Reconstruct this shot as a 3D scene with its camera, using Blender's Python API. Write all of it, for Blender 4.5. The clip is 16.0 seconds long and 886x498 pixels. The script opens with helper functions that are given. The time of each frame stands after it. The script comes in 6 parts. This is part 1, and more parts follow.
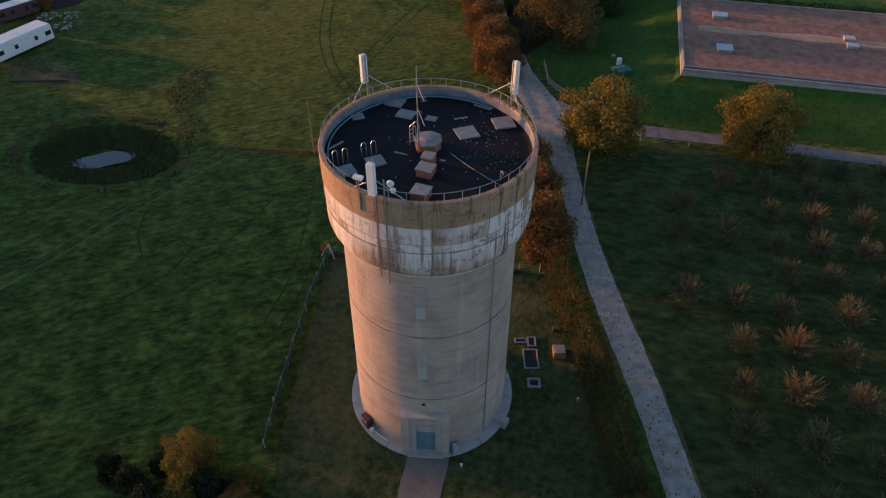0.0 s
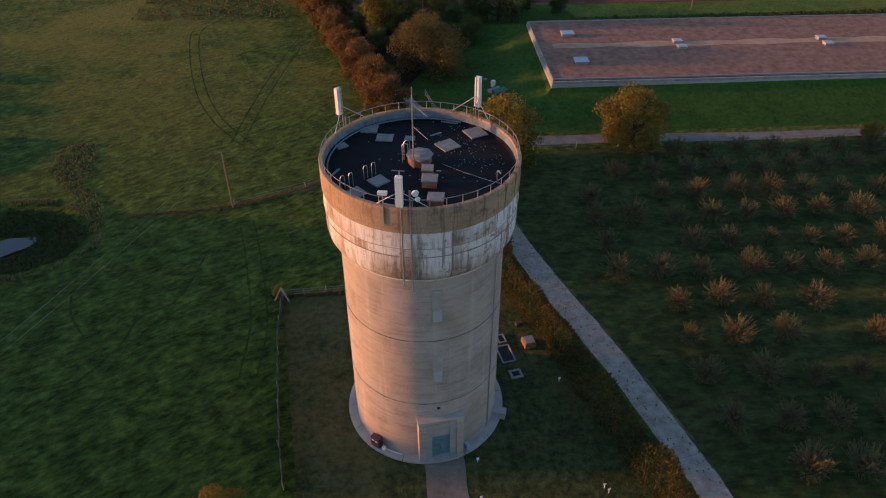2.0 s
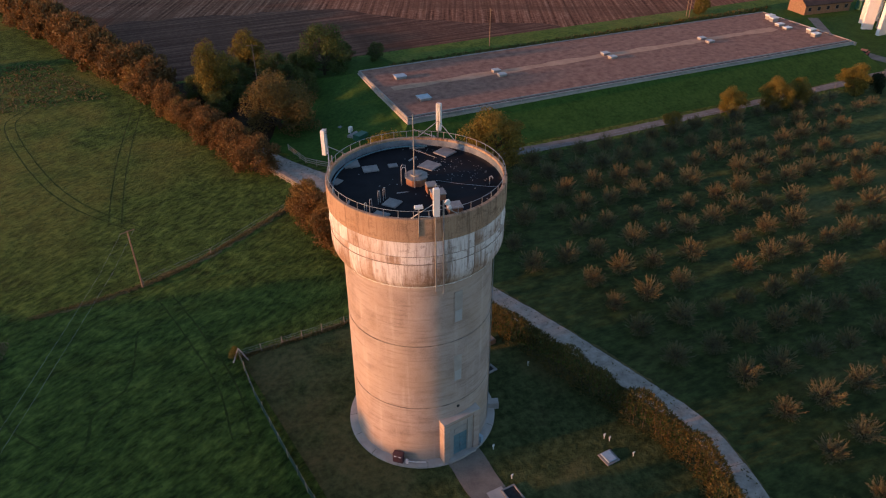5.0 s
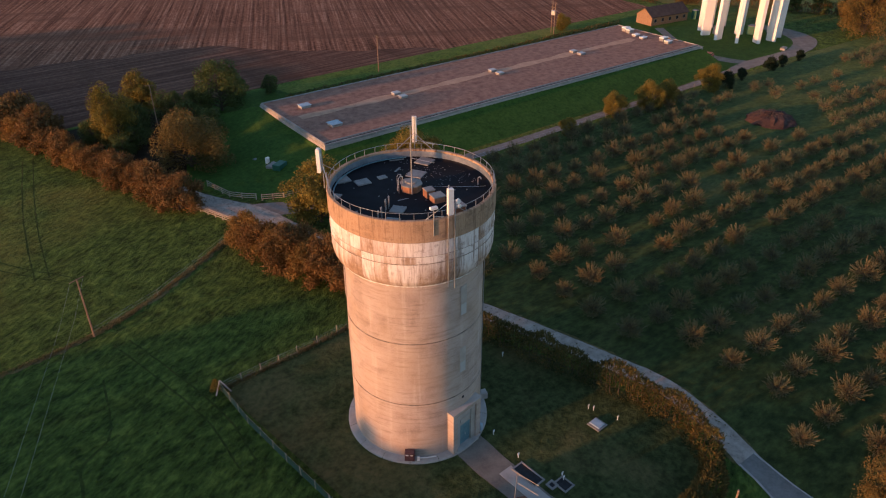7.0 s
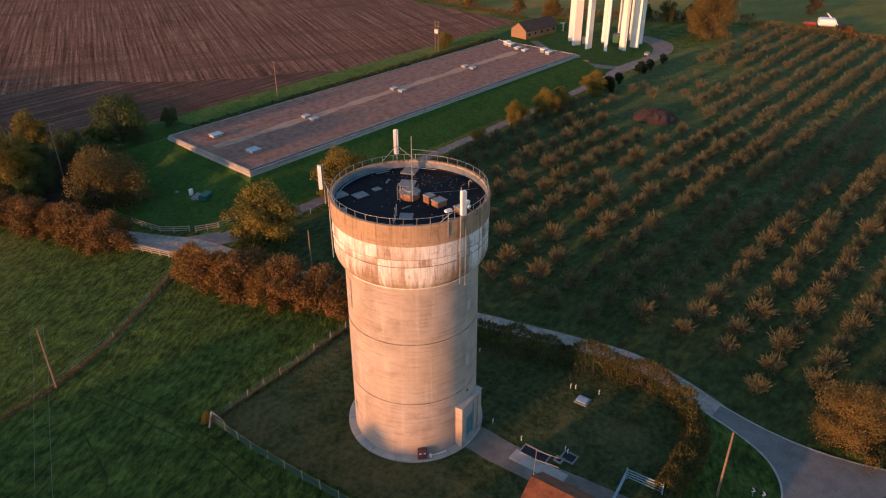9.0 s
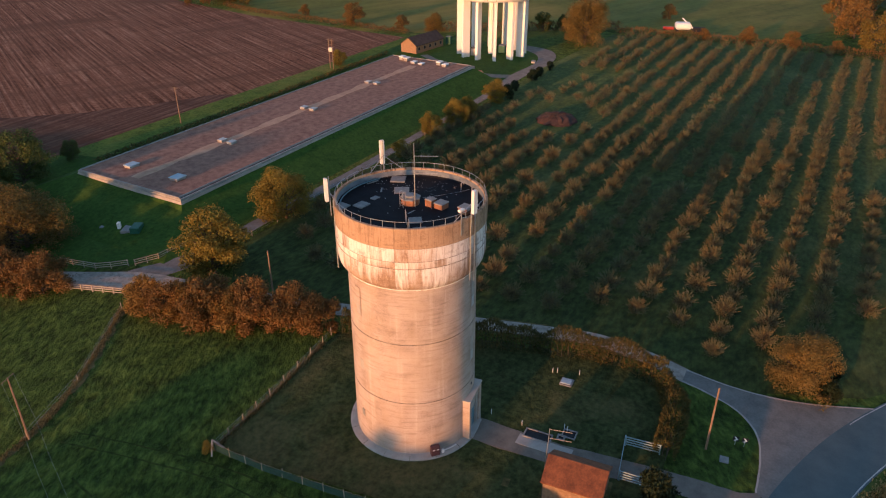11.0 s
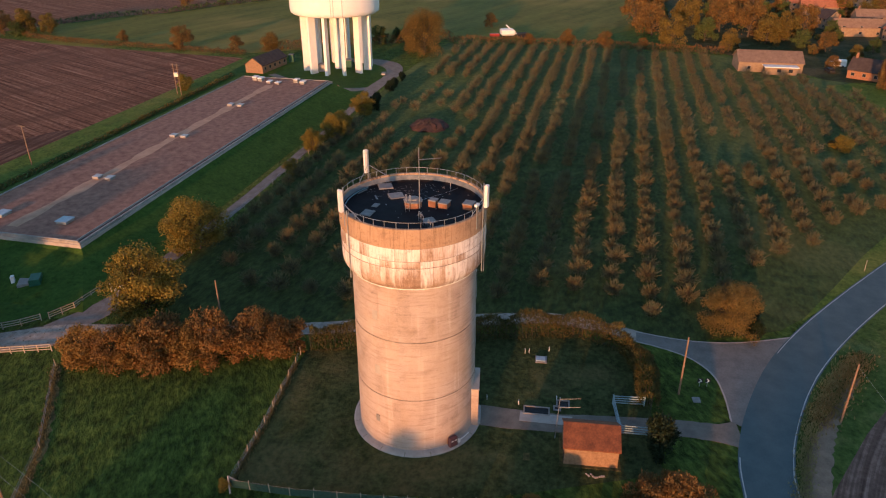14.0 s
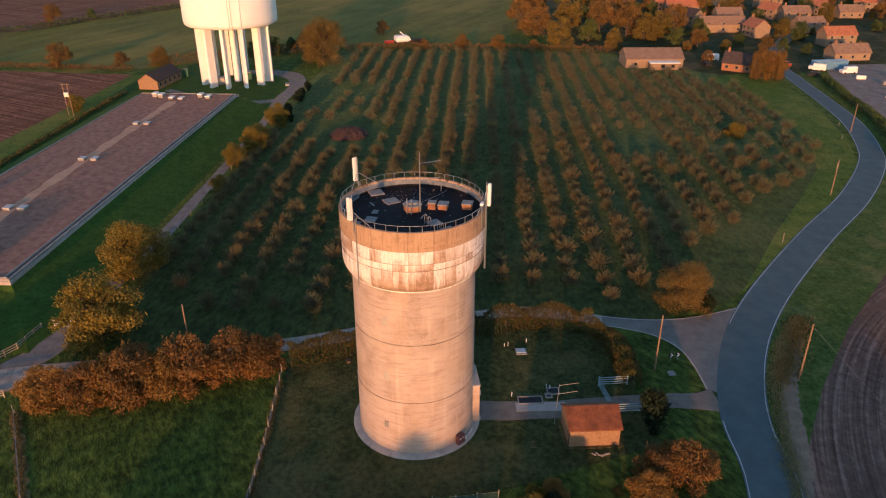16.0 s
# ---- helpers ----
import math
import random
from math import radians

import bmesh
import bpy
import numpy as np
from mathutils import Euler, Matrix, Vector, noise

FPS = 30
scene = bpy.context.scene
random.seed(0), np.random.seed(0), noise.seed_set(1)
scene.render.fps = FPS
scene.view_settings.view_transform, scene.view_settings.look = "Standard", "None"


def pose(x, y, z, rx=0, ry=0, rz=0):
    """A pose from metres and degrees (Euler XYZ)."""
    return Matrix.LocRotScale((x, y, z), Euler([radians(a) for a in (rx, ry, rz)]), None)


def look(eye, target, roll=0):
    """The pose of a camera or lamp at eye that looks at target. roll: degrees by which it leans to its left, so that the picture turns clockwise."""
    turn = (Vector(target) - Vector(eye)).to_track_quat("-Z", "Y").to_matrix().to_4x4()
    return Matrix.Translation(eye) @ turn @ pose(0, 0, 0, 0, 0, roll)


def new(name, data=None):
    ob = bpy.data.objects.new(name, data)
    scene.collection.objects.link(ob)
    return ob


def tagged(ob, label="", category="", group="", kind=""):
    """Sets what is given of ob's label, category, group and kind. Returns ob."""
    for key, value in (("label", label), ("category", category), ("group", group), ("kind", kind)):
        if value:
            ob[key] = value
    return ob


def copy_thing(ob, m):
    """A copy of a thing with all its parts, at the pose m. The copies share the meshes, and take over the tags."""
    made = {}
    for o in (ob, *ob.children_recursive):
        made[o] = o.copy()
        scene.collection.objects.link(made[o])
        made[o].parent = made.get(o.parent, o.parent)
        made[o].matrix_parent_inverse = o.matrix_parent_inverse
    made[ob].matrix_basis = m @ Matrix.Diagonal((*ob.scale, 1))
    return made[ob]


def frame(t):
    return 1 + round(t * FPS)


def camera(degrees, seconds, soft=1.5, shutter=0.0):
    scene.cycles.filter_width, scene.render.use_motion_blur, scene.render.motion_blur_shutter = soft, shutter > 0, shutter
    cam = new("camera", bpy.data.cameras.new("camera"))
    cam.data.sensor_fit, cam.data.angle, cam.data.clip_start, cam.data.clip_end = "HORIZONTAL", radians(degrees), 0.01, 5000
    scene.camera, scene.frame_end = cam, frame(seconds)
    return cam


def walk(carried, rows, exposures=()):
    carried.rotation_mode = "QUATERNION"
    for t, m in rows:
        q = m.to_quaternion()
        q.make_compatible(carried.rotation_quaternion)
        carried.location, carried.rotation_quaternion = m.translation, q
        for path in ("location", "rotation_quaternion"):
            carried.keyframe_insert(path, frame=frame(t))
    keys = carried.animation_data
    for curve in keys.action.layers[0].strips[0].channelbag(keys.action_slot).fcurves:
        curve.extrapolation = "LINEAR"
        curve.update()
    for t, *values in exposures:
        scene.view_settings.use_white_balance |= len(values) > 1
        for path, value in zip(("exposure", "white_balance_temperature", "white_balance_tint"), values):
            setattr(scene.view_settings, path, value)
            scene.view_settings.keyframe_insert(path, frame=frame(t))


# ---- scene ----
cam = camera(63.5, 16.0, 1.15)
EXPOSURE, KELVIN, TINT = 1.0, 6150, 15
METRES, EYE, TILT, LEAN, TURN = 100.0, 52.9, 0.0, 0.0, 12.6
ROWS = [
    (0.0, 0.0, 0.0, 0.0, 0.09, -41.02, -0.1),
    (0.5, -0.0291, -0.0109, 0.0002, -4.19, -40.06, -0.05),
    (1.0, -0.0591, -0.0202, 0.0002, -8.36, -39.11, -0.01),
    (1.5, -0.0894, -0.0272, 0.0015, -12.28, -38.21, -0.01),
    (2.0, -0.1197, -0.0324, 0.0021, -15.97, -37.38, 0.03),
    (2.5, -0.1503, -0.0357, 0.0026, -19.53, -36.56, 0.01),
    (3.0, -0.1808, -0.037, 0.0034, -22.99, -35.77, 0.04),
    (3.5, -0.2117, -0.0363, 0.0038, -26.46, -35.0, 0.06),
    (4.0, -0.2426, -0.0333, 0.0049, -29.93, -34.32, 0.1),
    (6.5, -0.3921, 0.0084, 0.0088, -46.24, -31.32, 0.16),
    (7.0, -0.4202, 0.0226, 0.0096, -49.35, -30.84, 0.17),
    (7.5, -0.4474, 0.0394, 0.0108, -52.41, -30.43, 0.15),
    (8.0, -0.4736, 0.0573, 0.012, -55.47, -30.03, 0.14),
    (8.5, -0.4986, 0.077, 0.0134, -58.48, -29.61, 0.13),
    (9.0, -0.5223, 0.0983, 0.0145, -61.45, -29.25, 0.1),
    (11.5, -0.6171, 0.2256, 0.0172, -75.71, -27.75, 0.08),
    (12.0, -0.6308, 0.2541, 0.0176, -78.43, -27.57, 0.08),
    (12.5, -0.6425, 0.2834, 0.0174, -81.17, -27.38, 0.07),
    (13.0, -0.6523, 0.3133, 0.0173, -83.91, -27.19, 0.05),
    (13.5, -0.6601, 0.3438, 0.0171, -86.63, -27.01, 0.05),
    (14.0, -0.6661, 0.3748, 0.0167, -89.36, -26.82, 0.06),
    (14.5, -0.6699, 0.4063, 0.0168, -92.17, -26.65, 0.05),
    (15.0, -0.6715, 0.4379, 0.017, -94.88, -26.49, 0.05),
    (15.5, -0.6711, 0.4687, 0.017, -97.55, -26.38, 0.06),
    (16.0, -0.6693, 0.4955, 0.0167, -99.85, -26.28, 0.02),
]
walk(cam, [(t, pose(0, 0, EYE, TILT, LEAN, TURN) @ pose(METRES * x, METRES * y, METRES * z, 90 + pitch, roll, yaw)) for t, x, y, z, yaw, pitch, roll in ROWS],
     [(t, EXPOSURE + e, KELVIN, TINT + c) for t, e, c in ((0.0, -0.04, 6), (4.0, 0.02, 5), (8.5, 0.12, 2), (12.0, 0.14, 0), (16.0, 0.05, 0))])

# ---- world, sun, exposure ----
SUN_AZ, SUN_EL = 173.5, 6.5          # degrees; the direction the light comes from, counted from +x
world = bpy.data.worlds.new("evening_sky")
scene.world = world
world.use_nodes = True
wn = world.node_tree
sky = wn.nodes.new("ShaderNodeTexSky")
sky.sky_type = 'NISHITA'
sky.sun_disc = False
sky.sun_elevation = radians(SUN_EL)
sky.sun_rotation = radians(90 - SUN_AZ)
sky.air_density, sky.dust_density, sky.ozone_density = 1.0, 0.5, 1.9
wn.links.new(sky.outputs[0], wn.nodes["Background"].inputs[0])
wn.nodes["Background"].inputs[1].default_value = 0.15
sun_data = bpy.data.lights.new("sun", 'SUN')
sun_data.energy, sun_data.angle, sun_data.color = 3.0, radians(1.1), (1.0, 0.430, 0.155)
sun = new("sun", sun_data)
SUN_DIR = Vector((math.cos(radians(SUN_AZ)) * math.cos(radians(SUN_EL)), math.sin(radians(SUN_AZ)) * math.cos(radians(SUN_EL)), math.sin(radians(SUN_EL))))
sun.matrix_world = look(SUN_DIR * 400, (0, 0, 0))

# ---- materials ----


def nodes_of(name):
    m = bpy.data.materials.new(name)
    m.use_nodes = True
    return m, m.node_tree, m.node_tree.nodes["Principled BSDF"]


def nd(t, kind, **kw):
    n = t.nodes.new(kind)
    for k, v in kw.items():
        n.inputs[k.replace("_", " ")].default_value = v
    return n


def noise_at(t, vec, scale, detail=4.0, rough=0.6):
    n = nd(t, "ShaderNodeTexNoise", Scale=scale, Detail=detail, Roughness=rough)
    t.links.new(vec, n.inputs["Vector"])
    return n.outputs["Fac"]


def ramp(t, fac, stops):
    r = t.nodes.new("ShaderNodeValToRGB")
    while len(r.color_ramp.elements) < len(stops):
        r.color_ramp.elements.new(0.5)
    for e, (p, c) in zip(r.color_ramp.elements, stops):
        e.position, e.color = p, (*c, 1) if len(c) == 3 else c
    t.links.new(fac, r.inputs[0])
    return r.outputs[0]


def mix(t, fac, a, b, blend="MIX"):
    m = t.nodes.new("ShaderNodeMix")
    m.data_type, m.blend_type = "RGBA", blend
    for sock, v in ((m.inputs[0], fac), (m.inputs[6], a), (m.inputs[7], b)):
        if isinstance(v, (int, float)):
            sock.default_value = v
        elif isinstance(v, tuple):
            sock.default_value = (*v, 1)
        else:
            t.links.new(v, sock)
    return m.outputs[2]


def math_node(t, op, a, b=0.0, c=0.0):
    n = t.nodes.new("ShaderNodeMath")
    n.operation = op
    for sock, v in zip(n.inputs, (a, b, c)):
        if isinstance(v, (int, float)):
            sock.default_value = v
        else:
            t.links.new(v, sock)
    return n.outputs[0]


def stretched(t, sx, sy, sz, rot=0.0):
    """World position turned so that the direction rot lies along x, then scaled."""
    g = t.nodes.new("ShaderNodeNewGeometry")
    turn = t.nodes.new("ShaderNodeMapping")
    turn.inputs["Rotation"].default_value = (0, 0, radians(-rot))
    t.links.new(g.outputs["Position"], turn.inputs["Vector"])
    mp = t.nodes.new("ShaderNodeMapping")
    mp.inputs["Scale"].default_value = (sx, sy, sz)
    t.links.new(turn.outputs[0], mp.inputs["Vector"])
    return mp.outputs[0]


def bump(t, p, height, strength, distance):
    b = nd(t, "ShaderNodeBump", Strength=strength, Distance=distance)
    t.links.new(height, b.inputs["Height"])
    t.links.new(b.outputs[0], p.inputs["Normal"])


def plain(name, a, b, scale=3.0, rough=0.7, metal=0.0, fine=25.0, relief=0.004, spec=0.3):
    """A surface of two tones, mottled at two scales, with fine relief."""
    m, t, p = nodes_of(name)
    v = stretched(t, 1, 1, 1)
    big, small = noise_at(t, v, scale), noise_at(t, v, fine, 6)
    f = math_node(t, "ADD", math_node(t, "MULTIPLY", big, 0.65), math_node(t, "MULTIPLY", small, 0.35))
    t.links.new(ramp(t, f, ((0.32, a), (0.68, b))), p.inputs["Base Color"])
    t.links.new(math_node(t, "MULTIPLY_ADD", small, 0.25, rough - 0.12), p.inputs["Roughness"])
    p.inputs["Metallic"].default_value = metal
    p.inputs["Specular IOR Level"].default_value = spec
    bump(t, p, f, 0.6, relief)
    return m


def grass_mat(name, dark, mid, pale, straw, straw_at=0.62, patch=0.05, streak=None, relief=0.25, spec=0.05, dry_from=None, span=0.15):
    """Grass: tufts, clumps and wide patches of drier growth."""
    m, t, p = nodes_of(name)
    v = stretched(t, 1, 1, 1)
    if streak:
        vs = stretched(t, streak[0], streak[1], 1, streak[2])
        tuft = noise_at(t, vs, 1.0, 6, 0.65)
    else:
        tuft = noise_at(t, v, 1.4, 6, 0.7)
    clump, wide = noise_at(t, v, 0.35, 4), noise_at(t, v, patch, 3)
    f = math_node(t, "ADD", math_node(t, "MULTIPLY", tuft, 0.6), math_node(t, "MULTIPLY", clump, 0.4))
    col = ramp(t, f, ((0.51 - span, dark), (0.5, mid), (0.51 + span, pale)))
    dry = math_node(t, "MULTIPLY", ramp(t, wide, ((straw_at, (0, 0, 0)), (straw_at + 0.12, (1, 1, 1)))),
                    math_node(t, "MULTIPLY_ADD", tuft, 1.4, -0.2))
    if dry_from:
        # only the pasture beyond the old fence has gone over to dry growth
        g = t.nodes.new("ShaderNodeSeparateXYZ")
        t.links.new(v, g.inputs[0])
        dry = math_node(t, "MULTIPLY", dry, math_node(t, "MULTIPLY_ADD", g.outputs[1], 1 / (dry_from[1] - dry_from[0]), -dry_from[0] / (dry_from[1] - dry_from[0])))
        dry = math_node(t, "MAXIMUM", math_node(t, "MINIMUM", dry, 1.0), 0.0)
    t.links.new(mix(t, dry, col, straw), p.inputs["Base Color"])
    p.inputs["Roughness"].default_value = 0.85
    p.inputs["Specular IOR Level"].default_value = spec
    bump(t, p, f, 1.0, relief)
    return m


def leaf_mat(name, tones, gloss=0.6):
    """Foliage: each leaf takes its own tone; a little light comes through."""
    m, t, p = nodes_of(name)
    g = t.nodes.new("ShaderNodeNewGeometry")
    v = stretched(t, 1, 1, 1)
    f = math_node(t, "ADD", math_node(t, "MULTIPLY", g.outputs["Random Per Island"], 0.2), math_node(t, "ADD", math_node(t, "MULTIPLY", noise_at(t, v, 0.8, 3), 0.42), math_node(t, "MULTIPLY", noise_at(t, v, 0.15, 2), 0.38)))
    n = len(tones)
    col = ramp(t, f, [(0.2 + 0.6 * i / (n - 1), c) for i, c in enumerate(tones)])
    t.links.new(col, p.inputs["Base Color"])
    p.inputs["Roughness"].default_value = gloss
    p.inputs["Specular IOR Level"].default_value = 0.15
    tr = t.nodes.new("ShaderNodeBsdfTranslucent")
    t.links.new(col, tr.inputs[0])
    mx = t.nodes.new("ShaderNodeMixShader")
    mx.inputs[0].default_value = 0.3
    t.links.new(p.outputs[0], mx.inputs[1])
    t.links.new(tr.outputs[0], mx.inputs[2])
    t.links.new(mx.outputs[0], t.nodes["Material Output"].inputs[0])
    return m


def plough_mat(name, a, b, c, direction, pitch, centre=None):
    """Bare soil with drill lines one way and broad dull bands across them."""
    m, t, p = nodes_of(name)
    v = stretched(t, 1, 1, 1)
    rows = noise_at(t, stretched(t, 0.02, 1.0 / pitch, 1, direction), 1.0, 3)
    if centre:
        # drilled in arcs round the bend of the lane
        sp = t.nodes.new("ShaderNodeSeparateXYZ")
        t.links.new(v, sp.inputs[0])
        dx, dy = math_node(t, "SUBTRACT", sp.outputs[0], centre[0]), math_node(t, "SUBTRACT", sp.outputs[1], centre[1])
        rad = math_node(t, "SQRT", math_node(t, "ADD", math_node(t, "MULTIPLY", dx, dx), math_node(t, "MULTIPLY", dy, dy)))
        cm = t.nodes.new("ShaderNodeCombineXYZ")
        t.links.new(math_node(t, "MULTIPLY", rad, 1.0 / pitch), cm.inputs[0])
        t.links.new(math_node(t, "MULTIPLY", math_node(t, "ARCTAN2", dy, dx), 2.5), cm.inputs[1])
        rows = noise_at(t, cm.outputs[0], 1.0, 3)
    bands = noise_at(t, stretched(t, 0.060, 0.010, 1, direction), 1.0, 4, 0.6)
    crumb, wide = noise_at(t, v, 0.9, 6, 0.75), noise_at(t, v, 0.02, 3)
    f = math_node(t, "ADD", math_node(t, "MULTIPLY", rows, 0.45), math_node(t, "ADD", math_node(t, "MULTIPLY", crumb, 0.35), math_node(t, "MULTIPLY", bands, 0.2)))
    col = ramp(t, f, ((0.40, a), (0.5, b), (0.6, c)))
    t.links.new(mix(t, ramp(t, bands, ((0.48, (0, 0, 0)), (0.62, (0.75, 0.75, 0.75)))), col, tuple(x * 0.55 for x in b)), p.inputs["Base Color"])
    p.inputs["Roughness"].default_value = 0.95
    p.inputs["Specular IOR Level"].default_value = 0.05
    bump(t, p, f, 1.0, 0.3)
    return m


TX, TY = -9.95, 40.0                 # axis of the concrete tower


def concrete_mat(name, buff, pale, dark, streaky=0.0, lift=0.0):
    """Cast concrete round the tower's axis: pour bands, drips down the face, weathering."""
    m, t, p = nodes_of(name)
    g = t.nodes.new("ShaderNodeNewGeometry")
    s = t.nodes.new("ShaderNodeSeparateXYZ")
    t.links.new(g.outputs["Position"], s.inputs[0])
    dx, dy = math_node(t, "SUBTRACT", s.outputs[0], TX), math_node(t, "SUBTRACT", s.outputs[1], TY)
    arc = math_node(t, "MULTIPLY", math_node(t, "ARCTAN2", dy, dx), 7.0)
    cmb = t.nodes.new("ShaderNodeCombineXYZ")
    t.links.new(arc, cmb.inputs[0])
    t.links.new(s.outputs[2], cmb.inputs[1])

    def cyl(sx, sz):
        mp = t.nodes.new("ShaderNodeMapping")
        mp.inputs["Scale"].default_value = (sx, sz, 1)
        t.links.new(cmb.outputs[0], mp.inputs["Vector"])
        return mp.outputs[0]
    side = math_node(t, "MINIMUM", math_node(t, "MAXIMUM", math_node(t, "MULTIPLY_ADD", dx, 0.05, 0.68), 0.42), 1.0)
    drip, lifts, cloud = noise_at(t, cyl(1.7, 0.10), 1.0, 5, 0.6), noise_at(t, cyl(0.06, 2.2), 1.0, 3), noise_at(t, g.outputs["Position"], 0.35, 5)
    grain = noise_at(t, g.outputs["Position"], 9.0, 6, 0.7)
    f = math_node(t, "ADD", math_node(t, "MULTIPLY", cloud, 0.5), math_node(t, "ADD", math_node(t, "MULTIPLY", lifts, 0.14), math_node(t, "MULTIPLY", grain, 0.36)))
    col = ramp(t, f, ((0.34, dark), (0.5, buff), (0.68, tuple(0.5 * (x + y) for x, y in zip(buff, pale)))))
    if streaky:
        # lime bleeding from the lift joints, panel by panel, in runs down the face
        cell = math_node(t, "DIVIDE", arc, 1.15)
        row = math_node(t, "ADD", math_node(t, "GREATER_THAN", s.outputs[2], 22.95), math_node(t, "GREATER_THAN", s.outputs[2], 23.7))
        key = t.nodes.new("ShaderNodeCombineXYZ")
        t.links.new(math_node(t, "FLOOR", cell), key.inputs[0])
        t.links.new(row, key.inputs[1])
        wht = t.nodes.new("ShaderNodeTexWhiteNoise")
        wht.noise_dimensions = "2D"
        t.links.new(key.outputs[0], wht.inputs["Vector"])
        level = math_node(t, "SUBTRACT", s.outputs[2], math_node(t, "ADD", 22.95, math_node(t, "ADD", math_node(t, "MULTIPLY", math_node(t, "GREATER_THAN", s.outputs[2], 22.95), 0.75), math_node(t, "MULTIPLY", math_node(t, "GREATER_THAN", s.outputs[2], 23.7), 1.3))))
        ragged = noise_at(t, cyl(3.2, 0.35), 1.0, 6, 0.7)
        runs = math_node(t, "ADD", math_node(t, "MULTIPLY", wht.outputs["Value"], 0.34), math_node(t, "ADD", math_node(t, "MULTIPLY", drip, 0.55), math_node(t, "MULTIPLY", ragged, 0.45)))
        runs = math_node(t, "MULTIPLY_ADD", level, 0.10, runs)
        col = mix(t, math_node(t, "MULTIPLY", ramp(t, runs, ((0.42, (0, 0, 0)), (0.66, (1, 1, 1)))), streaky), col, pale)
        seam = math_node(t, "LESS_THAN", math_node(t, "FRACT", cell), 0.02)
        col = mix(t, math_node(t, "MULTIPLY", seam, 0.4), col, dark)
        fine = noise_at(t, cyl(2.6, 0.16), 1.0, 6, 0.7)
        col = mix(t, math_node(t, "MULTIPLY", ramp(t, fine, ((0.53, (0, 0, 0)), (0.61, (1, 1, 1)))), math_node(t, "MULTIPLY", side, 0.95)), col, dark)
        thin = noise_at(t, cyl(6.5, 0.55), 1.0, 5, 0.7)
        col = mix(t, math_node(t, "MULTIPLY", ramp(t, thin, ((0.53, (0, 0, 0)), (0.66, (1, 1, 1)))), 0.55), col, tuple(0.8 * x for x in buff))
        lime = noise_at(t, cyl(4.2, 0.8), 1.0, 6, 0.75)
        col = mix(t, math_node(t, "MULTIPLY", ramp(t, lime, ((0.58, (0, 0, 0)), (0.66, (1, 1, 1)))), 0.6 * streaky), col, pale)
        blot = noise_at(t, cyl(1.2, 1.6), 1.0, 6, 0.75)
        col = mix(t, math_node(t, "MULTIPLY", ramp(t, blot, ((0.54, (0, 0, 0)), (0.62, (1, 1, 1)))), math_node(t, "MULTIPLY", side, 0.8)), col, dark)
    else:
        fine = noise_at(t, cyl(0.9, 0.035), 1.0, 5, 0.65)
        col = mix(t, math_node(t, "MULTIPLY", ramp(t, fine, ((0.56, (0, 0, 0)), (0.66, (1, 1, 1)))), 0.42), col, pale)
        boards = noise_at(t, cyl(0.28, 3.4), 1.0, 6, 0.72)
        col = mix(t, math_node(t, "MULTIPLY", ramp(t, boards, ((0.52, (0, 0, 0)), (0.64, (1, 1, 1)))), 0.62), col, dark)
        chips = noise_at(t, cyl(1.6, 5.0), 1.0, 6, 0.75)
        col = mix(t, math_node(t, "MULTIPLY", ramp(t, chips, ((0.60, (0, 0, 0)), (0.70, (1, 1, 1)))), 0.55), col, tuple(0.75 * x for x in dark))
        tint = noise_at(t, cyl(0.16, 0.16), 1.0, 3)
        col = mix(t, math_node(t, "MULTIPLY", ramp(t, tint, ((0.45, (0, 0, 0)), (0.62, (1, 1, 1)))), 0.30), col, (0.42, 0.30, 0.20))
    t.links.new(col, p.inputs["Base Color"])
    p.inputs["Roughness"].default_value = 0.9
    p.inputs["Specular IOR Level"].default_value = 0.15
    bump(t, p, f, 0.7, 0.03)
    return m


M_MEADOW = grass_mat("meadow_grass", (0.017, 0.032, 0.007), (0.047, 0.080, 0.0145), (0.105, 0.152, 0.029), (0.160, 0.140, 0.031), 0.47, 0.024, (0.75, 1.35, 30), 1.3, 0.05, (66.0, 110.0), 0.10)
meadow_p = M_MEADOW.node_tree.nodes["Principled BSDF"]
meadow_p.inputs["Sheen Weight"].default_value = 0.11
meadow_p.inputs["Sheen Roughness"].default_value = 0.45
meadow_p.inputs["Sheen Tint"].default_value = (0.48, 0.62, 0.20, 1)
M_MOWN = grass_mat("mown_grass", (0.024, 0.034, 0.012), (0.050, 0.063, 0.022), (0.088, 0.100, 0.037), (0.135, 0.112, 0.046), 0.50, 0.07, None, 0.4, 0.05, None, 0.13)
M_BANK = grass_mat("bank_grass", (0.028, 0.058, 0.011), (0.044, 0.088, 0.016), (0.068, 0.119, 0.022), (0.140, 0.119, 0.036), 0.66, 0.05, None, 0.06)
M_ORCHARD = grass_mat("orchard_grass", (0.020, 0.026, 0.009), (0.041, 0.051, 0.015), (0.078, 0.092, 0.026), (0.12, 0.110, 0.04), 0.54, 0.030, (0.6, 1.2, 0), 0.3, 0.05, None, 0.12)
orchard_p = M_ORCHARD.node_tree.nodes["Principled BSDF"]
orchard_p.inputs["Sheen Weight"].default_value = 0.14
orchard_p.inputs["Sheen Roughness"].default_value = 0.45
orchard_p.inputs["Sheen Tint"].default_value = (0.38, 0.62, 0.26, 1)
M_FARFIELD = grass_mat("far_field_grass", (0.090, 0.088, 0.019), (0.145, 0.135, 0.028), (0.19, 0.172, 0.038), (0.29, 0.205, 0.055), 0.48, 0.010, (0.02, 0.12, -20), 0.1)
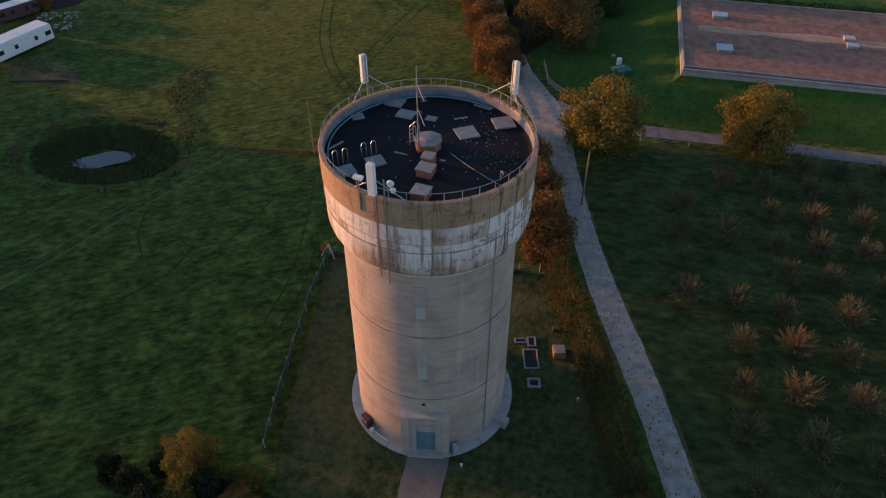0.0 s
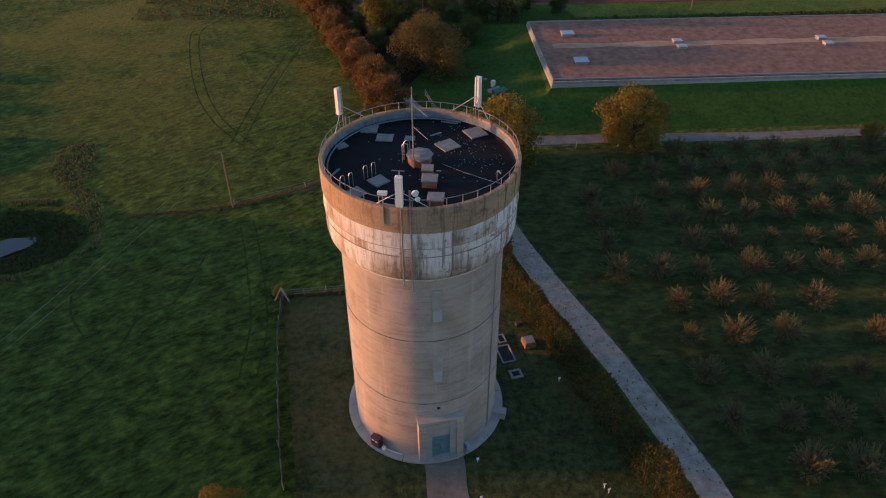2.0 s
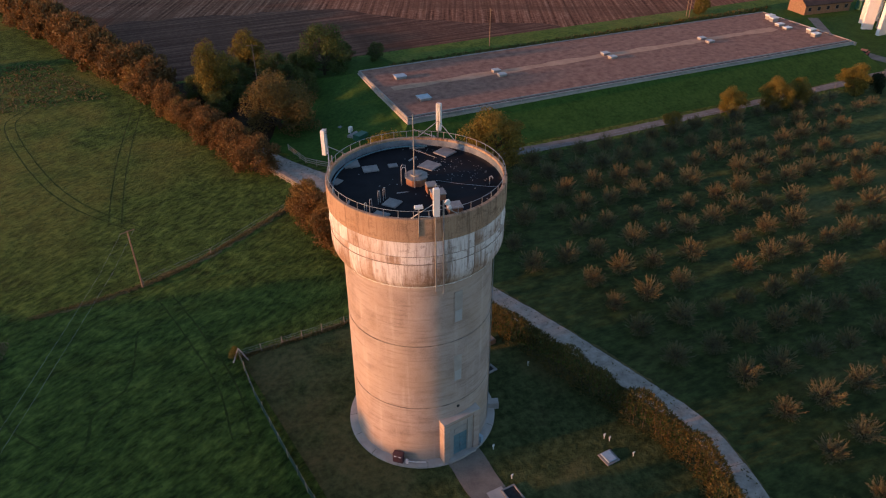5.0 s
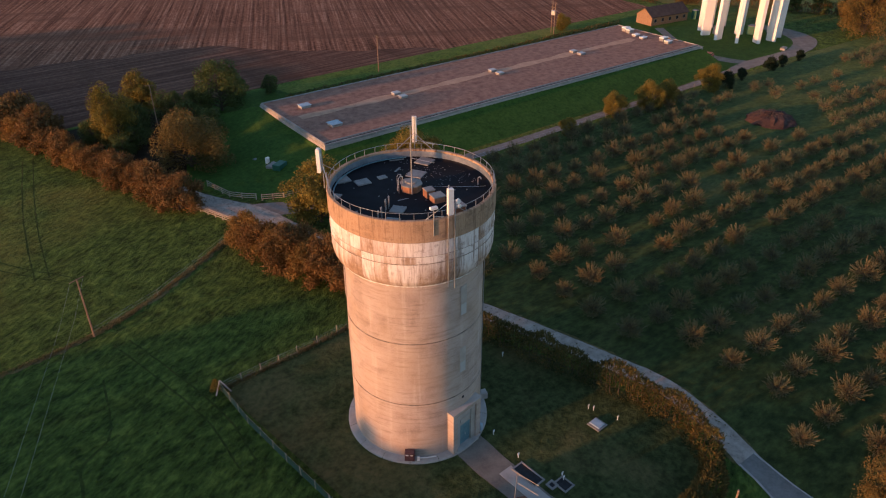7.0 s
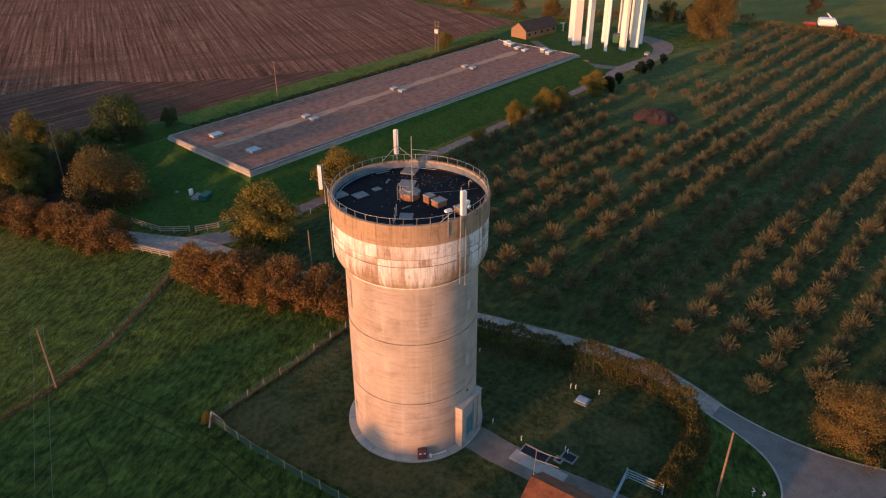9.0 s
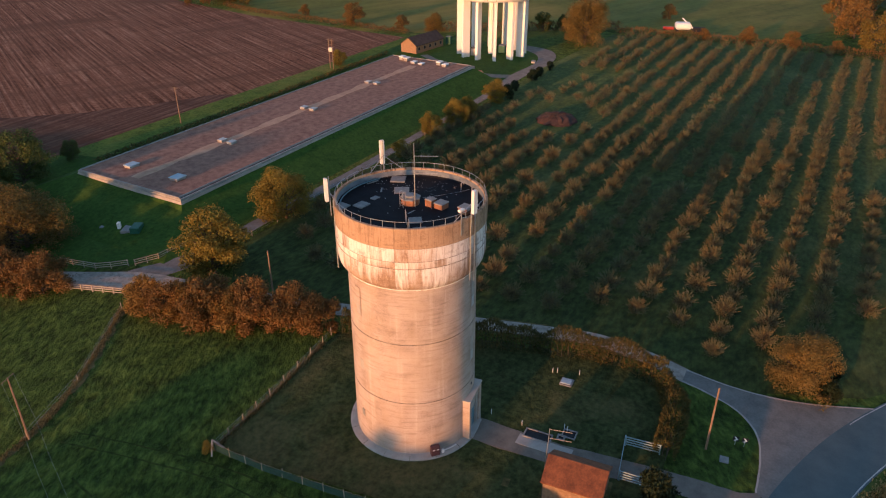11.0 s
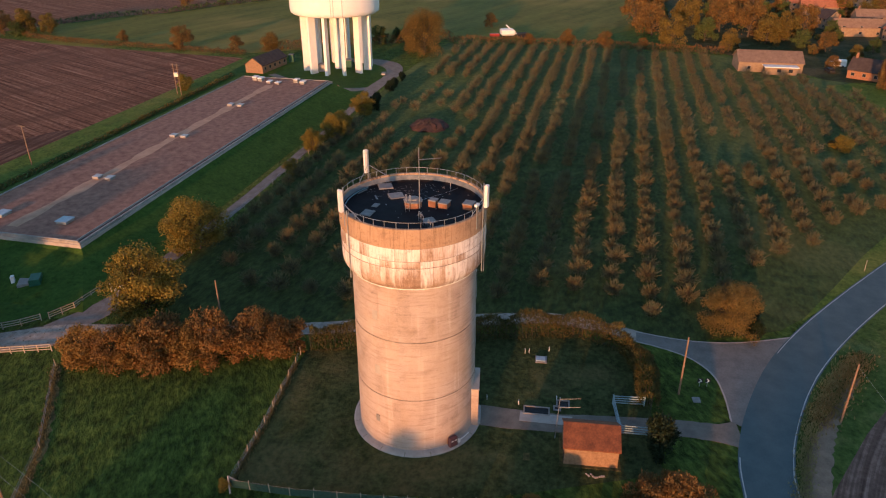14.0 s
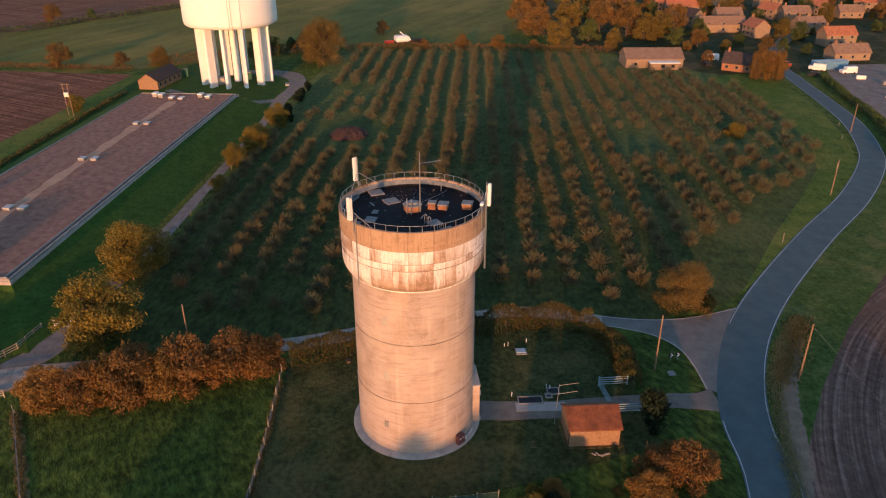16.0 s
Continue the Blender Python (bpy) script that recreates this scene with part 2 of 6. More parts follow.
M_VERGE = grass_mat("verge_grass", (0.045, 0.042, 0.017), (0.090, 0.078, 0.031), (0.165, 0.135, 0.056), (0.210, 0.150, 0.063), 0.5, 0.2, None, 0.3)
M_PLOUGH = plough_mat("ploughed_soil", (0.078, 0.032, 0.018), (0.220, 0.096, 0.055), (0.42, 0.215, 0.135), 65.0, 0.9)
# dark headland soil, lowered further for the shade of the trees
M_HEADLAND = plough_mat("shaded_headland_soil", (0.070, 0.034, 0.023), (0.130, 0.064, 0.042), (0.23, 0.120, 0.080), 2.0, 1.4)
M_PLOUGH2 = plough_mat("dark_ploughed_soil", (0.075, 0.045, 0.036), (0.155, 0.098, 0.076), (0.30, 0.195, 0.155), 40.0, 0.5, (-38.0, -82.0))
M_SHAFT = concrete_mat("shaft_concrete", (0.420, 0.338, 0.292), (0.58, 0.505, 0.455), (0.240, 0.182, 0.150))
M_TANK = concrete_mat("tank_concrete", (0.39, 0.275, 0.20), (0.74, 0.690, 0.66), (0.160, 0.096, 0.064), 0.92)
M_BEAM = concrete_mat("parapet_concrete", (0.37, 0.232, 0.140), (0.45, 0.335, 0.240), (0.135, 0.084, 0.054), 0.30)
M_APRON = plain("apron_concrete", (0.30, 0.27, 0.24), (0.44, 0.40, 0.36), 0.9, 0.9, 0, 12, 0.01)
M_BITUMEN = plain("roof_bitumen", (0.007, 0.007, 0.009), (0.017, 0.017, 0.020), 0.8, 0.8, 0, 5, 0.02, 0.12)
M_PAVER = plain("hatch_concrete", (0.17, 0.165, 0.16), (0.30, 0.28, 0.26), 2.0, 0.85, 0, 14, 0.008)
M_STEEL = plain("galvanised_steel", (0.30, 0.31, 0.32), (0.45, 0.46, 0.47), 4.0, 0.45, 0.7, 30, 0.002)
M_WHITE = plain("white_plastic", (0.66, 0.65, 0.62), (0.80, 0.79, 0.76), 2.0, 0.5, 0, 20, 0.002)
M_BRICK = plain("brown_brick", (0.20, 0.085, 0.045), (0.36, 0.18, 0.10), 3.0, 0.9, 0, 14, 0.01)
M_DOOR = plain("blue_paint", (0.085, 0.165, 0.195), (0.14, 0.250, 0.285), 2.5, 0.5, 0, 20, 0.003)
# near-black for dark parts; also painted as the shade in pits and holes
M_DARK = plain("dark_recess", (0.012, 0.012, 0.014), (0.03, 0.03, 0.032), 3.0, 0.8)
M_RUST = plain("rusty_sheet", (0.060, 0.022, 0.012), (0.23, 0.080, 0.034), 0.8, 0.8, 0, 5, 0.006)
M_ASPHALT = plain("asphalt", (0.056, 0.084, 0.092), (0.092, 0.126, 0.134), 0.35, 0.85, 0, 5, 0.008)
M_TRACK = plain("chalky_track", (0.21, 0.172, 0.138), (0.47, 0.395, 0.325), 0.9, 0.95, 0, 3.2, 0.10)
M_LANE = plain("worn_lane", (0.125, 0.104, 0.088), (0.265, 0.228, 0.200), 0.6, 0.95, 0, 2.5, 0.04)
M_LINE = plain("road_paint", (0.28, 0.28, 0.275), (0.50, 0.50, 0.485), 2.0, 0.7)
M_FELT = plain("reservoir_gravel_roof", (0.145, 0.066, 0.046), (0.36, 0.196, 0.138), 0.8, 0.95, 0, 4.0, 0.06)
M_FELT2 = plain("pale_roof_strip", (0.34, 0.190, 0.120), (0.54, 0.330, 0.215), 0.5, 0.95, 0, 3.0, 0.03)
M_KERB = plain("reservoir_edge_concrete", (0.20, 0.19, 0.175), (0.38, 0.36, 0.33), 0.7, 0.9, 0, 8, 0.01)
M_WHITETOWER = plain("white_render", (0.74, 0.72, 0.68), (0.84, 0.82, 0.78), 0.25, 0.75, 0, 4, 0.004)
M_WOOD = plain("weathered_timber", (0.14, 0.085, 0.05), (0.30, 0.20, 0.13), 3.0, 0.85, 0, 20, 0.006)
M_RAILWOOD = plain("pale_fence_timber", (0.24, 0.20, 0.15), (0.42, 0.36, 0.28), 3.0, 0.85, 0, 20, 0.006)
M_BARK = plain("bark", (0.045, 0.034, 0.025), (0.11, 0.085, 0.06), 4.0, 0.9, 0, 20, 0.03)
M_WATER = plain("pond_water", (0.020, 0.022, 0.020), (0.03, 0.032, 0.03), 0.5, 0.18, 0, 3.0, 0.01, 0.6)
M_TILE_RED = plain("red_roof_tiles", (0.24, 0.085, 0.045), (0.42, 0.17, 0.085), 0.8, 0.85, 0, 6, 0.02)
M_TILE_BROWN = plain("brown_roof_tiles", (0.15, 0.095, 0.065), (0.27, 0.18, 0.125), 0.8, 0.85, 0, 6, 0.02)
M_SLATE = plain("dark_slate", (0.045, 0.034, 0.032), (0.085, 0.066, 0.060), 0.8, 0.85, 0, 6, 0.02, 0.15)
M_STONE = plain("buff_stone_wall", (0.19, 0.130, 0.085), (0.31, 0.225, 0.150), 1.2, 0.9, 0, 8, 0.015)
M_GLASS = plain("window_glass", (0.015, 0.018, 0.022), (0.035, 0.04, 0.05), 1.0, 0.12, 0, 6, 0.001, 0.6)
M_LID = plain("pale_hatch_lid", (0.24, 0.32, 0.37), (0.42, 0.51, 0.57), 1.5, 0.6, 0, 10, 0.004)
M_PALEHATCH = plain("weathered_pale_lid", (0.36, 0.36, 0.35), (0.52, 0.51, 0.49), 1.5, 0.6, 0, 10, 0.004)
M_GREENPAINT = plain("green_paint", (0.012, 0.07, 0.045), (0.025, 0.12, 0.075), 2.0, 0.5)
M_MAROON = plain("maroon_paint", (0.065, 0.030, 0.036), (0.12, 0.060, 0.062), 4.0, 0.5)
M_NET = plain("green_netting", (0.014, 0.042, 0.032), (0.034, 0.085, 0.064), 3.0, 0.8)
M_GATE = plain("pale_blue_gate_steel", (0.20, 0.30, 0.34), (0.34, 0.44, 0.48), 3.0, 0.5, 0.2)
M_HEADGRASS = grass_mat("headland_grass", (0.045, 0.072, 0.014), (0.090, 0.128, 0.022), (0.150, 0.185, 0.034), (0.26, 0.215, 0.05), 0.54, 0.03, None, 0.15)
M_HUTBRICK = plain("buff_hut_brick", (0.19, 0.110, 0.060), (0.34, 0.215, 0.125), 3.0, 0.9, 0, 14, 0.01)
M_DRYSTRIP = grass_mat("dead_grass", (0.055, 0.046, 0.018), (0.115, 0.092, 0.038), (0.20, 0.160, 0.070), (0.25, 0.19, 0.08), 0.5, 0.2, None, 0.3)
M_LANEVERGE = grass_mat("lane_verge_grass", (0.030, 0.056, 0.013), (0.062, 0.100, 0.023), (0.110, 0.150, 0.040), (0.20, 0.18, 0.07), 0.54, 0.08, None, 0.4)
L_ORANGE = leaf_mat("autumn_orange_leaves", ((0.070, 0.058, 0.020), (0.165, 0.108, 0.031), (0.28, 0.160, 0.044), (0.42, 0.235, 0.06)))
L_RUSSET = leaf_mat("russet_leaves", ((0.050, 0.040, 0.016), (0.115, 0.074, 0.026), (0.215, 0.115, 0.038), (0.34, 0.180, 0.058)))
L_GOLD = leaf_mat("golden_green_leaves", ((0.058, 0.060, 0.016), (0.125, 0.108, 0.022), (0.225, 0.165, 0.030), (0.34, 0.225, 0.04)))
L_GREEN = leaf_mat("dark_green_leaves", ((0.029, 0.045, 0.015), (0.056, 0.080, 0.024), (0.096, 0.120, 0.033), (0.160, 0.144, 0.045)))
L_APPLE = leaf_mat("orchard_leaves", ((0.086, 0.104, 0.066), (0.120, 0.126, 0.070), (0.172, 0.130, 0.056), (0.28, 0.150, 0.045)))
L_HEDGE = leaf_mat("hedge_leaves", ((0.026, 0.036, 0.013), (0.060, 0.066, 0.021), (0.135, 0.100, 0.029), (0.26, 0.150, 0.038)))
L_OLIVE = leaf_mat("olive_brown_leaves", ((0.050, 0.046, 0.017), (0.110, 0.086, 0.027), (0.195, 0.130, 0.038), (0.30, 0.185, 0.05)))
L_VERGE = leaf_mat("verge_blades", ((0.15, 0.150, 0.066), (0.26, 0.240, 0.110), (0.38, 0.335, 0.175)))
L_FARGOLD = leaf_mat("far_golden_leaves", ((0.050, 0.050, 0.015), (0.110, 0.088, 0.021), (0.185, 0.130, 0.030), (0.27, 0.175, 0.042)))
L_FARORANGE = leaf_mat("far_orange_leaves", ((0.052, 0.044, 0.018), (0.120, 0.078, 0.025), (0.205, 0.116, 0.034), (0.29, 0.160, 0.045)))
L_EVERGREEN = leaf_mat("evergreen_leaves", ((0.012, 0.022, 0.011), (0.021, 0.034, 0.016), (0.036, 0.048, 0.022)))
L_RUSH = leaf_mat("brown_weeds", ((0.120, 0.110, 0.056), (0.195, 0.170, 0.088), (0.29, 0.250, 0.135)))
L_DRY = leaf_mat("dry_grass_blades", ((0.10, 0.085, 0.036), (0.19, 0.150, 0.062), (0.29, 0.225, 0.10)))
L_TUFT = leaf_mat("grass_tufts", ((0.030, 0.052, 0.012), (0.045, 0.074, 0.017), (0.068, 0.096, 0.023)))
L_REED = leaf_mat("pond_reeds", ((0.045, 0.062, 0.024), (0.080, 0.098, 0.038), (0.130, 0.135, 0.055)))

# ---- builders ----


class Shape:
    """Collects vertices and faces of one mesh."""

    def __init__(self):
        self.v, self.f = [], []

    def add(self, verts, faces):
        n = len(self.v)
        self.v.extend([tuple(p) for p in verts])
        self.f.extend([tuple(n + i for i in f) for f in faces])
        return self

    def box(self, x, y, z, sx, sy, sz, rz=0.0, bev=0.0):
        """A box on the level z, with its upper edges eased by bev."""
        c, s = math.cos(radians(rz)), math.sin(radians(rz))
        a, b = sx / 2, sy / 2
        levels = [(a, b, 0), (a, b, sz)] if not bev else [(a - bev, b - bev, 0), (a, b, bev), (a, b, sz - bev), (a - bev, b - bev, sz)]
        vs = [(x + c * px - s * py, y + s * px + c * py, z + h) for (p, q, h) in levels for px, py in ((-p, -q), (p, -q), (p, q), (-p, q))]
        fs = [(3, 2, 1, 0)]
        for k in range(len(levels) - 1):
            fs += [(4 * k + i, 4 * k + (i + 1) % 4, 4 * k + 4 + (i + 1) % 4, 4 * k + 4 + i) for i in range(4)]
        k = 4 * (len(levels) - 1)
        return self.add(vs, fs + [(k, k + 1, k + 2, k + 3)])

    def rod(self, p0, p1, r0, r1=None, n=6):
        p0, p1 = Vector(p0), Vector(p1)
        r1 = r0 if r1 is None else r1
        d = (p1 - p0).normalized()
        a = d.orthogonal().normalized()
        b = d.cross(a)
        vs = []
        for p, r in ((p0, r0), (p1, r1)):
            vs += [p + (a * math.cos(2 * math.pi * i / n) + b * math.sin(2 * math.pi * i / n)) * r for i in range(n)]
        fs = [(i, (i + 1) % n, n + (i + 1) % n, n + i) for i in range(n)]
        return self.add(vs, fs + [tuple(range(n - 1, -1, -1)), tuple(range(n, 2 * n))])

    def pipe(self, pts, r, n=6):
        for a, b in zip(pts, pts[1:]):
            self.rod(a, b, r, r, n)
        return self

    def turned(self, x, y, profile, n=96, a0=0.0, a1=360.0):
        """A profile of (radius, z) turned about the upright axis through x, y."""
        full = abs(a1 - a0) >= 359.9
        m = n if full else n + 1
        k = len(profile)
        vs = [(x + r * math.cos(radians(a0 + (a1 - a0) * i / n)), y + r * math.sin(radians(a0 + (a1 - a0) * i / n)), z) for i in range(m) for r, z in profile]
        fs = [(i * k + j, ((i + 1) % m) * k + j, ((i + 1) % m) * k + j + 1, i * k + j + 1) for i in range(n) for j in range(k - 1)]
        return self.add(vs, fs)

    def prism(self, pts, z0, z1):
        """A level plan of points, from z0 up to z1."""
        n = len(pts)
        vs = [(p[0], p[1], z0) for p in pts] + [(p[0], p[1], z1) for p in pts]
        return self.add(vs, [tuple(range(n - 1, -1, -1)), tuple(range(n, 2 * n))] + [(i, (i + 1) % n, n + (i + 1) % n, n + i) for i in range(n)])


def facing_leaf(shape, p, out, size, rng):
    """A bent leaf clump whose face looks roughly the way out."""
    n = (Vector(out).normalized() + Vector((rng.gauss(0, .5), rng.gauss(0, .5), rng.gauss(0.1, .5)))).normalized()
    a = Matrix.Rotation(rng.uniform(0, 6.28), 3, n) @ n.orthogonal().normalized()
    b = n.cross(a)
    s, p = size * rng.uniform(0.6, 1.35), Vector(p)
    shape.add((p - a * s * 0.55, p + b * s * 0.4 + n * s * 0.14, p + a * s * 0.55, p - b * s * 0.4 + n * s * 0.14), ((0, 1, 2), (0, 2, 3)))


def blade(shape, p, d, length, width, rng):
    """A narrow pointed leaf from p along d."""
    p, d = Vector(p), Vector(d).normalized()
    a = Matrix.Rotation(rng.uniform(0, 6.28), 3, d) @ d.orthogonal().normalized()
    shape.add((p, p + d * length * 0.45 + a * width * 0.5, p + d * length, p + d * length * 0.45 - a * width * 0.5), ((0, 1, 2), (0, 2, 3)))


def crisp(profile, d=0.025):
    """The profile with support rings at its corners, so that smooth shading keeps them."""
    out = []
    for i, (r, z) in enumerate(profile):
        for j in (i - 1, i + 1):
            if 0 <= j < len(profile):
                q = profile[j]
                ln = math.hypot(q[0] - r, q[1] - z)
                if ln > 4 * d:
                    k = d / ln
                    out.append((r + (q[0] - r) * k, z + (q[1] - z) * k))
            if j == i - 1:
                out.append((r, z))
    return out


def put(name, shape, material, parent=None, label="", smooth=False):
    me = bpy.data.meshes.new(name)
    me.from_pydata(shape.v, [], shape.f)
    if smooth:
        me.polygons.foreach_set("use_smooth", [True] * len(me.polygons))
    me.materials.append(material)
    me.update()
    ob = new(name, me)
    if parent:
        ob.parent = parent
        ob.matrix_parent_inverse = parent.matrix_basis.inverted()
    if label:
        ob["label"] = label
    return ob


def part(name, shape, material, parent, label="", smooth=False):
    return put(name, shape, material, parent, label, smooth)


def thing(name, x, y, z, label, category, group=""):
    e = new(name)
    e.empty_display_size = 0.3
    e.matrix_basis = Matrix.Translation((x, y, z))
    return tagged(e, label, category, group)


def spline(pts, step=1.5):
    """A smooth line through points of any number of columns."""
    P = [np.array(p, float) for p in pts]
    P = [2 * P[0] - P[1]] + P + [2 * P[-1] - P[-2]]
    out = []
    for a, b, c, d in zip(P, P[1:], P[2:], P[3:]):
        n = max(1, int(np.linalg.norm((c - b)[:2]) / step))
        for i in range(n):
            u = i / n
            out.append(0.5 * (2 * b + (c - a) * u + (2 * a - 5 * b + 4 * c - d) * u * u + (3 * b - a - 3 * c + d) * u ** 3))
    return out + [P[-2]]


def ribbon(line, z, thick=0.0, wobble=0.0, rng=None):
    """A strip along a line of (x, y, half width)."""
    s = Shape()
    n = len(line)
    L, R = [], []
    for i, (x, y, w) in enumerate(line):
        a, b = line[max(0, i - 1)], line[min(n - 1, i + 1)]
        d = np.array([b[0] - a[0], b[1] - a[1]])
        d = d / max(np.linalg.norm(d), 1e-6)
        wl, wr = (w + wobble * (rng.random() - 0.5), w + wobble * (rng.random() - 0.5)) if wobble else (w, w)
        L.append((x - d[1] * wl, y + d[0] * wl))
        R.append((x + d[1] * wr, y - d[0] * wr))
    vs = [(*p, z) for q in zip(L, R) for p in q]
    s.add(vs, [(2 * i, 2 * i + 1, 2 * i + 3, 2 * i + 2) for i in range(n - 1)])
    if thick:
        vs2 = [(*p, z - thick) for q in zip(L, R) for p in q]
        m = len(s.v)
        s.v.extend(vs2)
        s.f.extend([(2 * i, 2 * i + 2, m + 2 * i + 2, m + 2 * i) for i in range(n - 1)])
        s.f.extend([(2 * i + 1, m + 2 * i + 1, m + 2 * i + 3, 2 * i + 3) for i in range(n - 1)])
    return s


def field(name, pts, z, material, label, category="field"):
    s = Shape()
    s.add([(x, y, z) for x, y in pts], [tuple(range(len(pts)))])
    return tagged(put(name, s, material), label, category, kind="structure")

# ---- ground and large structure ----
rng = random.Random(7)
POND = (-61.8, 68.6)


def ground_z(x, y):
    a = math.atan2(y - POND[1], x - POND[0])
    e = math.hypot((x - POND[0]) / 11.8, (y - POND[1]) / 8.3) / (1 + 0.06 * math.sin(2 * a + 0.6) + 0.05 * math.sin(3 * a + 2) + 0.03 * math.sin(7 * a))
    return -1.5 * max(0.0, 1 - e ** 1.7) if e < 1 else 0.10 * math.exp(-((e - 1.12) / 0.1) ** 2)


xs = [-4000, -1800, -700, -300, -180, -120] + [-84 + 0.8 * i for i in range(54)] + list(range(-38, 300, 13)) + [340, 420, 600, 1500, 4000]
ys = [-4000, -1500, -600, -260, -140, -60, -20, 10, 35] + [52 + 0.8 * i for i in range(42)] + [90, 110, 140, 180, 240, 320, 600, 1500, 4000]
g = Shape()
g.v = [(x, y, ground_z(x, y)) for y in ys for x in xs]
w = len(xs)
g.f = [(j * w + i, j * w + i + 1, (j + 1) * w + i + 1, (j + 1) * w + i) for j in range(len(ys) - 1) for i in range(w - 1)]
ground = tagged(put("ground", g, M_MEADOW, smooth=True), "rough green pasture grass with drier yellow patches", "ground", kind="structure")

s = Shape()
s.turned(0, 0, [(0.0, -1.02), (1.0, -1.02)], 48)
s.v = [(POND[0] - 0.2 + 4.5 * x * 0.85 - 1.75 * y * 0.52, POND[1] - 0.6 + 4.5 * x * 0.52 + 1.75 * y * 0.85 + 0.2 * math.sin(x * 6), z) for x, y, z in s.v]
tagged(put("pond_water", s, M_WATER), "still grey water at the bottom of a pond", "water", kind="structure")

field("compound_lawn", [(-25.4, 56.0), (-1.2, 57.6), (7.5, 38), (11.2, 24), (8.5, 15.8), (-2.6, 13.6), (-9.0, 13.4), (-13.5, 12.5), (-21.3, 30.5)], 0.02, M_MOWN,
      "short mown brownish grass round the tower", "lawn")
field("orchard_ground", [(-1.0, 77), (1.9, 66), (7.8, 48.2), (12.4, 34), (14.2, 27), (13.5, 20), (11.6, 14), (13.0, 7), (18, -4), (31, -16), (60, -39), (82, -53.5), (100, -58), (128, -63),
                         (165, -66), (176, -40), (206, -16), (211, 40), (206, 86), (172, 88), (150, 89), (128, 88.5), (40, 87.0), (10, 87.0), (4.5, 82)], 0.02, M_ORCHARD,
      "mown green grass under the orchard rows", "grass")
field("ploughed_field_north", [(-29, 160), (-24, 150.5), (40, 151), (163, 151), (166, 191), (169, 232), (177, 270), (192, 330), (420, 700), (-260, 700), (-60, 262)], 0.02, M_PLOUGH,
      "bare reddish-brown ploughed field with drill lines", "ploughed field")
# outline follows the dark area; tree shade is part of its colour
field("field_headland", [(-26, 150.6), (40, 151.1), (76, 151.1)] + [(76 - 3 * k, float(np.interp(76 - 3 * k, [-44, 0, 25, 39, 52, 76], [204, 200, 194, 180, 168, 153])) + 1.6 * math.sin(k * 0.7) * math.sin(k * 0.27 + 1) + 0.8 * math.sin(k * 1.7)) for k in range(40)], 0.035, M_HEADLAND, "darker headland of the ploughed field with tree shade in its colour", "ploughed field")
field("ploughed_field_east", [(-300, 66), (-150, 24), (-60, 4), (-21.5, 0.2), (-12, -4.2), (-2, -9.8), (12, -19.2), (29.5, -33.2), (48, -48), (70, -66), (60, -160), (-300, -160)], 0.02, M_PLOUGH2,
      "dark ploughed field with curved drill lines", "ploughed field")
field("green_field", [(172, 152), (176, 192), (179, 232), (186, 262), (208, 264), (236, 248), (247, 234), (275, 221.6), (294, 210), (344, 185), (420, 160), (430, -10), (260, 10), (222, 36), (218, 84), (200, 108)], 0.02, M_FARFIELD,
      "smooth pale green crop field", "field")
field("ploughed_field_far", [(188, 276), (208, 267), (237, 251), (249, 237), (276, 224.5), (295, 213), (345, 188), (460, 150), (700, 400), (420, 690), (200, 340)], 0.03, M_PLOUGH, "far brown ploughed field", "ploughed field")

# lighter overlay: the sunlit look here comes from the grass colour
field("orchard_headland", [(21, -7.2), (34, -15), (46, -22), (58, -30), (78, -42), (95, -47.5), (118, -50), (150, -46), (166, -42), (172, -52), (165, -66), (128, -63.5), (100, -58.5), (82, -53), (60, -38.6), (31, -15.8)], 0.026, M_HEADGRASS,
      "rough grass coloured lighter, as if sunlit, between the orchard and the lane", "grass")

field("reservoir_grass", [(-8.5, 106), (-3, 97.4), (1, 95.0), (6.5, 94.2), (13, 92.0), (122, 92.4), (134, 92.4), (152, 92.0), (166, 98), (168, 150.5), (-22, 149.5), (-16, 134), (-11, 118)], 0.024, M_BANK,
      "smooth green grass round the covered reservoir", "grass")

# reservoir: grass bank with a flat roof slab on it
RX0, RX1, RY0, RY1, RZ = 13.2, 122.5, 102.0, 129.6, 4.1
s = Shape()
inner = [(RX0 + .4, RY0 + .4), (RX1 - .4, RY0 + .4), (RX1 - .4, RY1 - .4), (RX0 + .4, RY1 - .4)]
mid = [(RX0 - 1.0, RY0 - 1.0), (RX1 + 0.2, RY0 - 1.0), (RX1 + 0.2, RY1 + 1.0), (RX0 - 1.0, RY1 + 1.0)]
outer = [(RX0 - 13, RY0 - 9.5), (RX1 + 0.6, RY0 - 9.5), (RX1 + 0.6, RY1 + 10), (RX0 - 13, RY1 + 10)]
s.add([(*p, RZ - 0.75) for p in inner] + [(*p, z) for p, z in zip(mid, (RZ - 1.75, RZ - 0.95, RZ - 0.95, RZ - 0.85))] + [(*p, 0.0) for p in outer],
      [(4 * k + i, 4 * k + 4 + i, 4 * k + 4 + (i + 1) % 4, 4 * k + (i + 1) % 4) for k in (0, 1) for i in range(4)] + [(0, 1, 2, 3)])
tagged(put("reservoir_bank", s, M_BANK), "smooth green grass bank round the covered reservoir", "grass bank", kind="structure")
reservoir = thing("covered_reservoir", 68, 116, RZ - 0.7, "long covered reservoir with a flat brown gravelled roof", "reservoir")
s = Shape()
s.prism([(RX0, RY0), (RX1, RY0), (RX1, RY1), (RX0, RY1)], RZ - 0.55, RZ - 0.12)
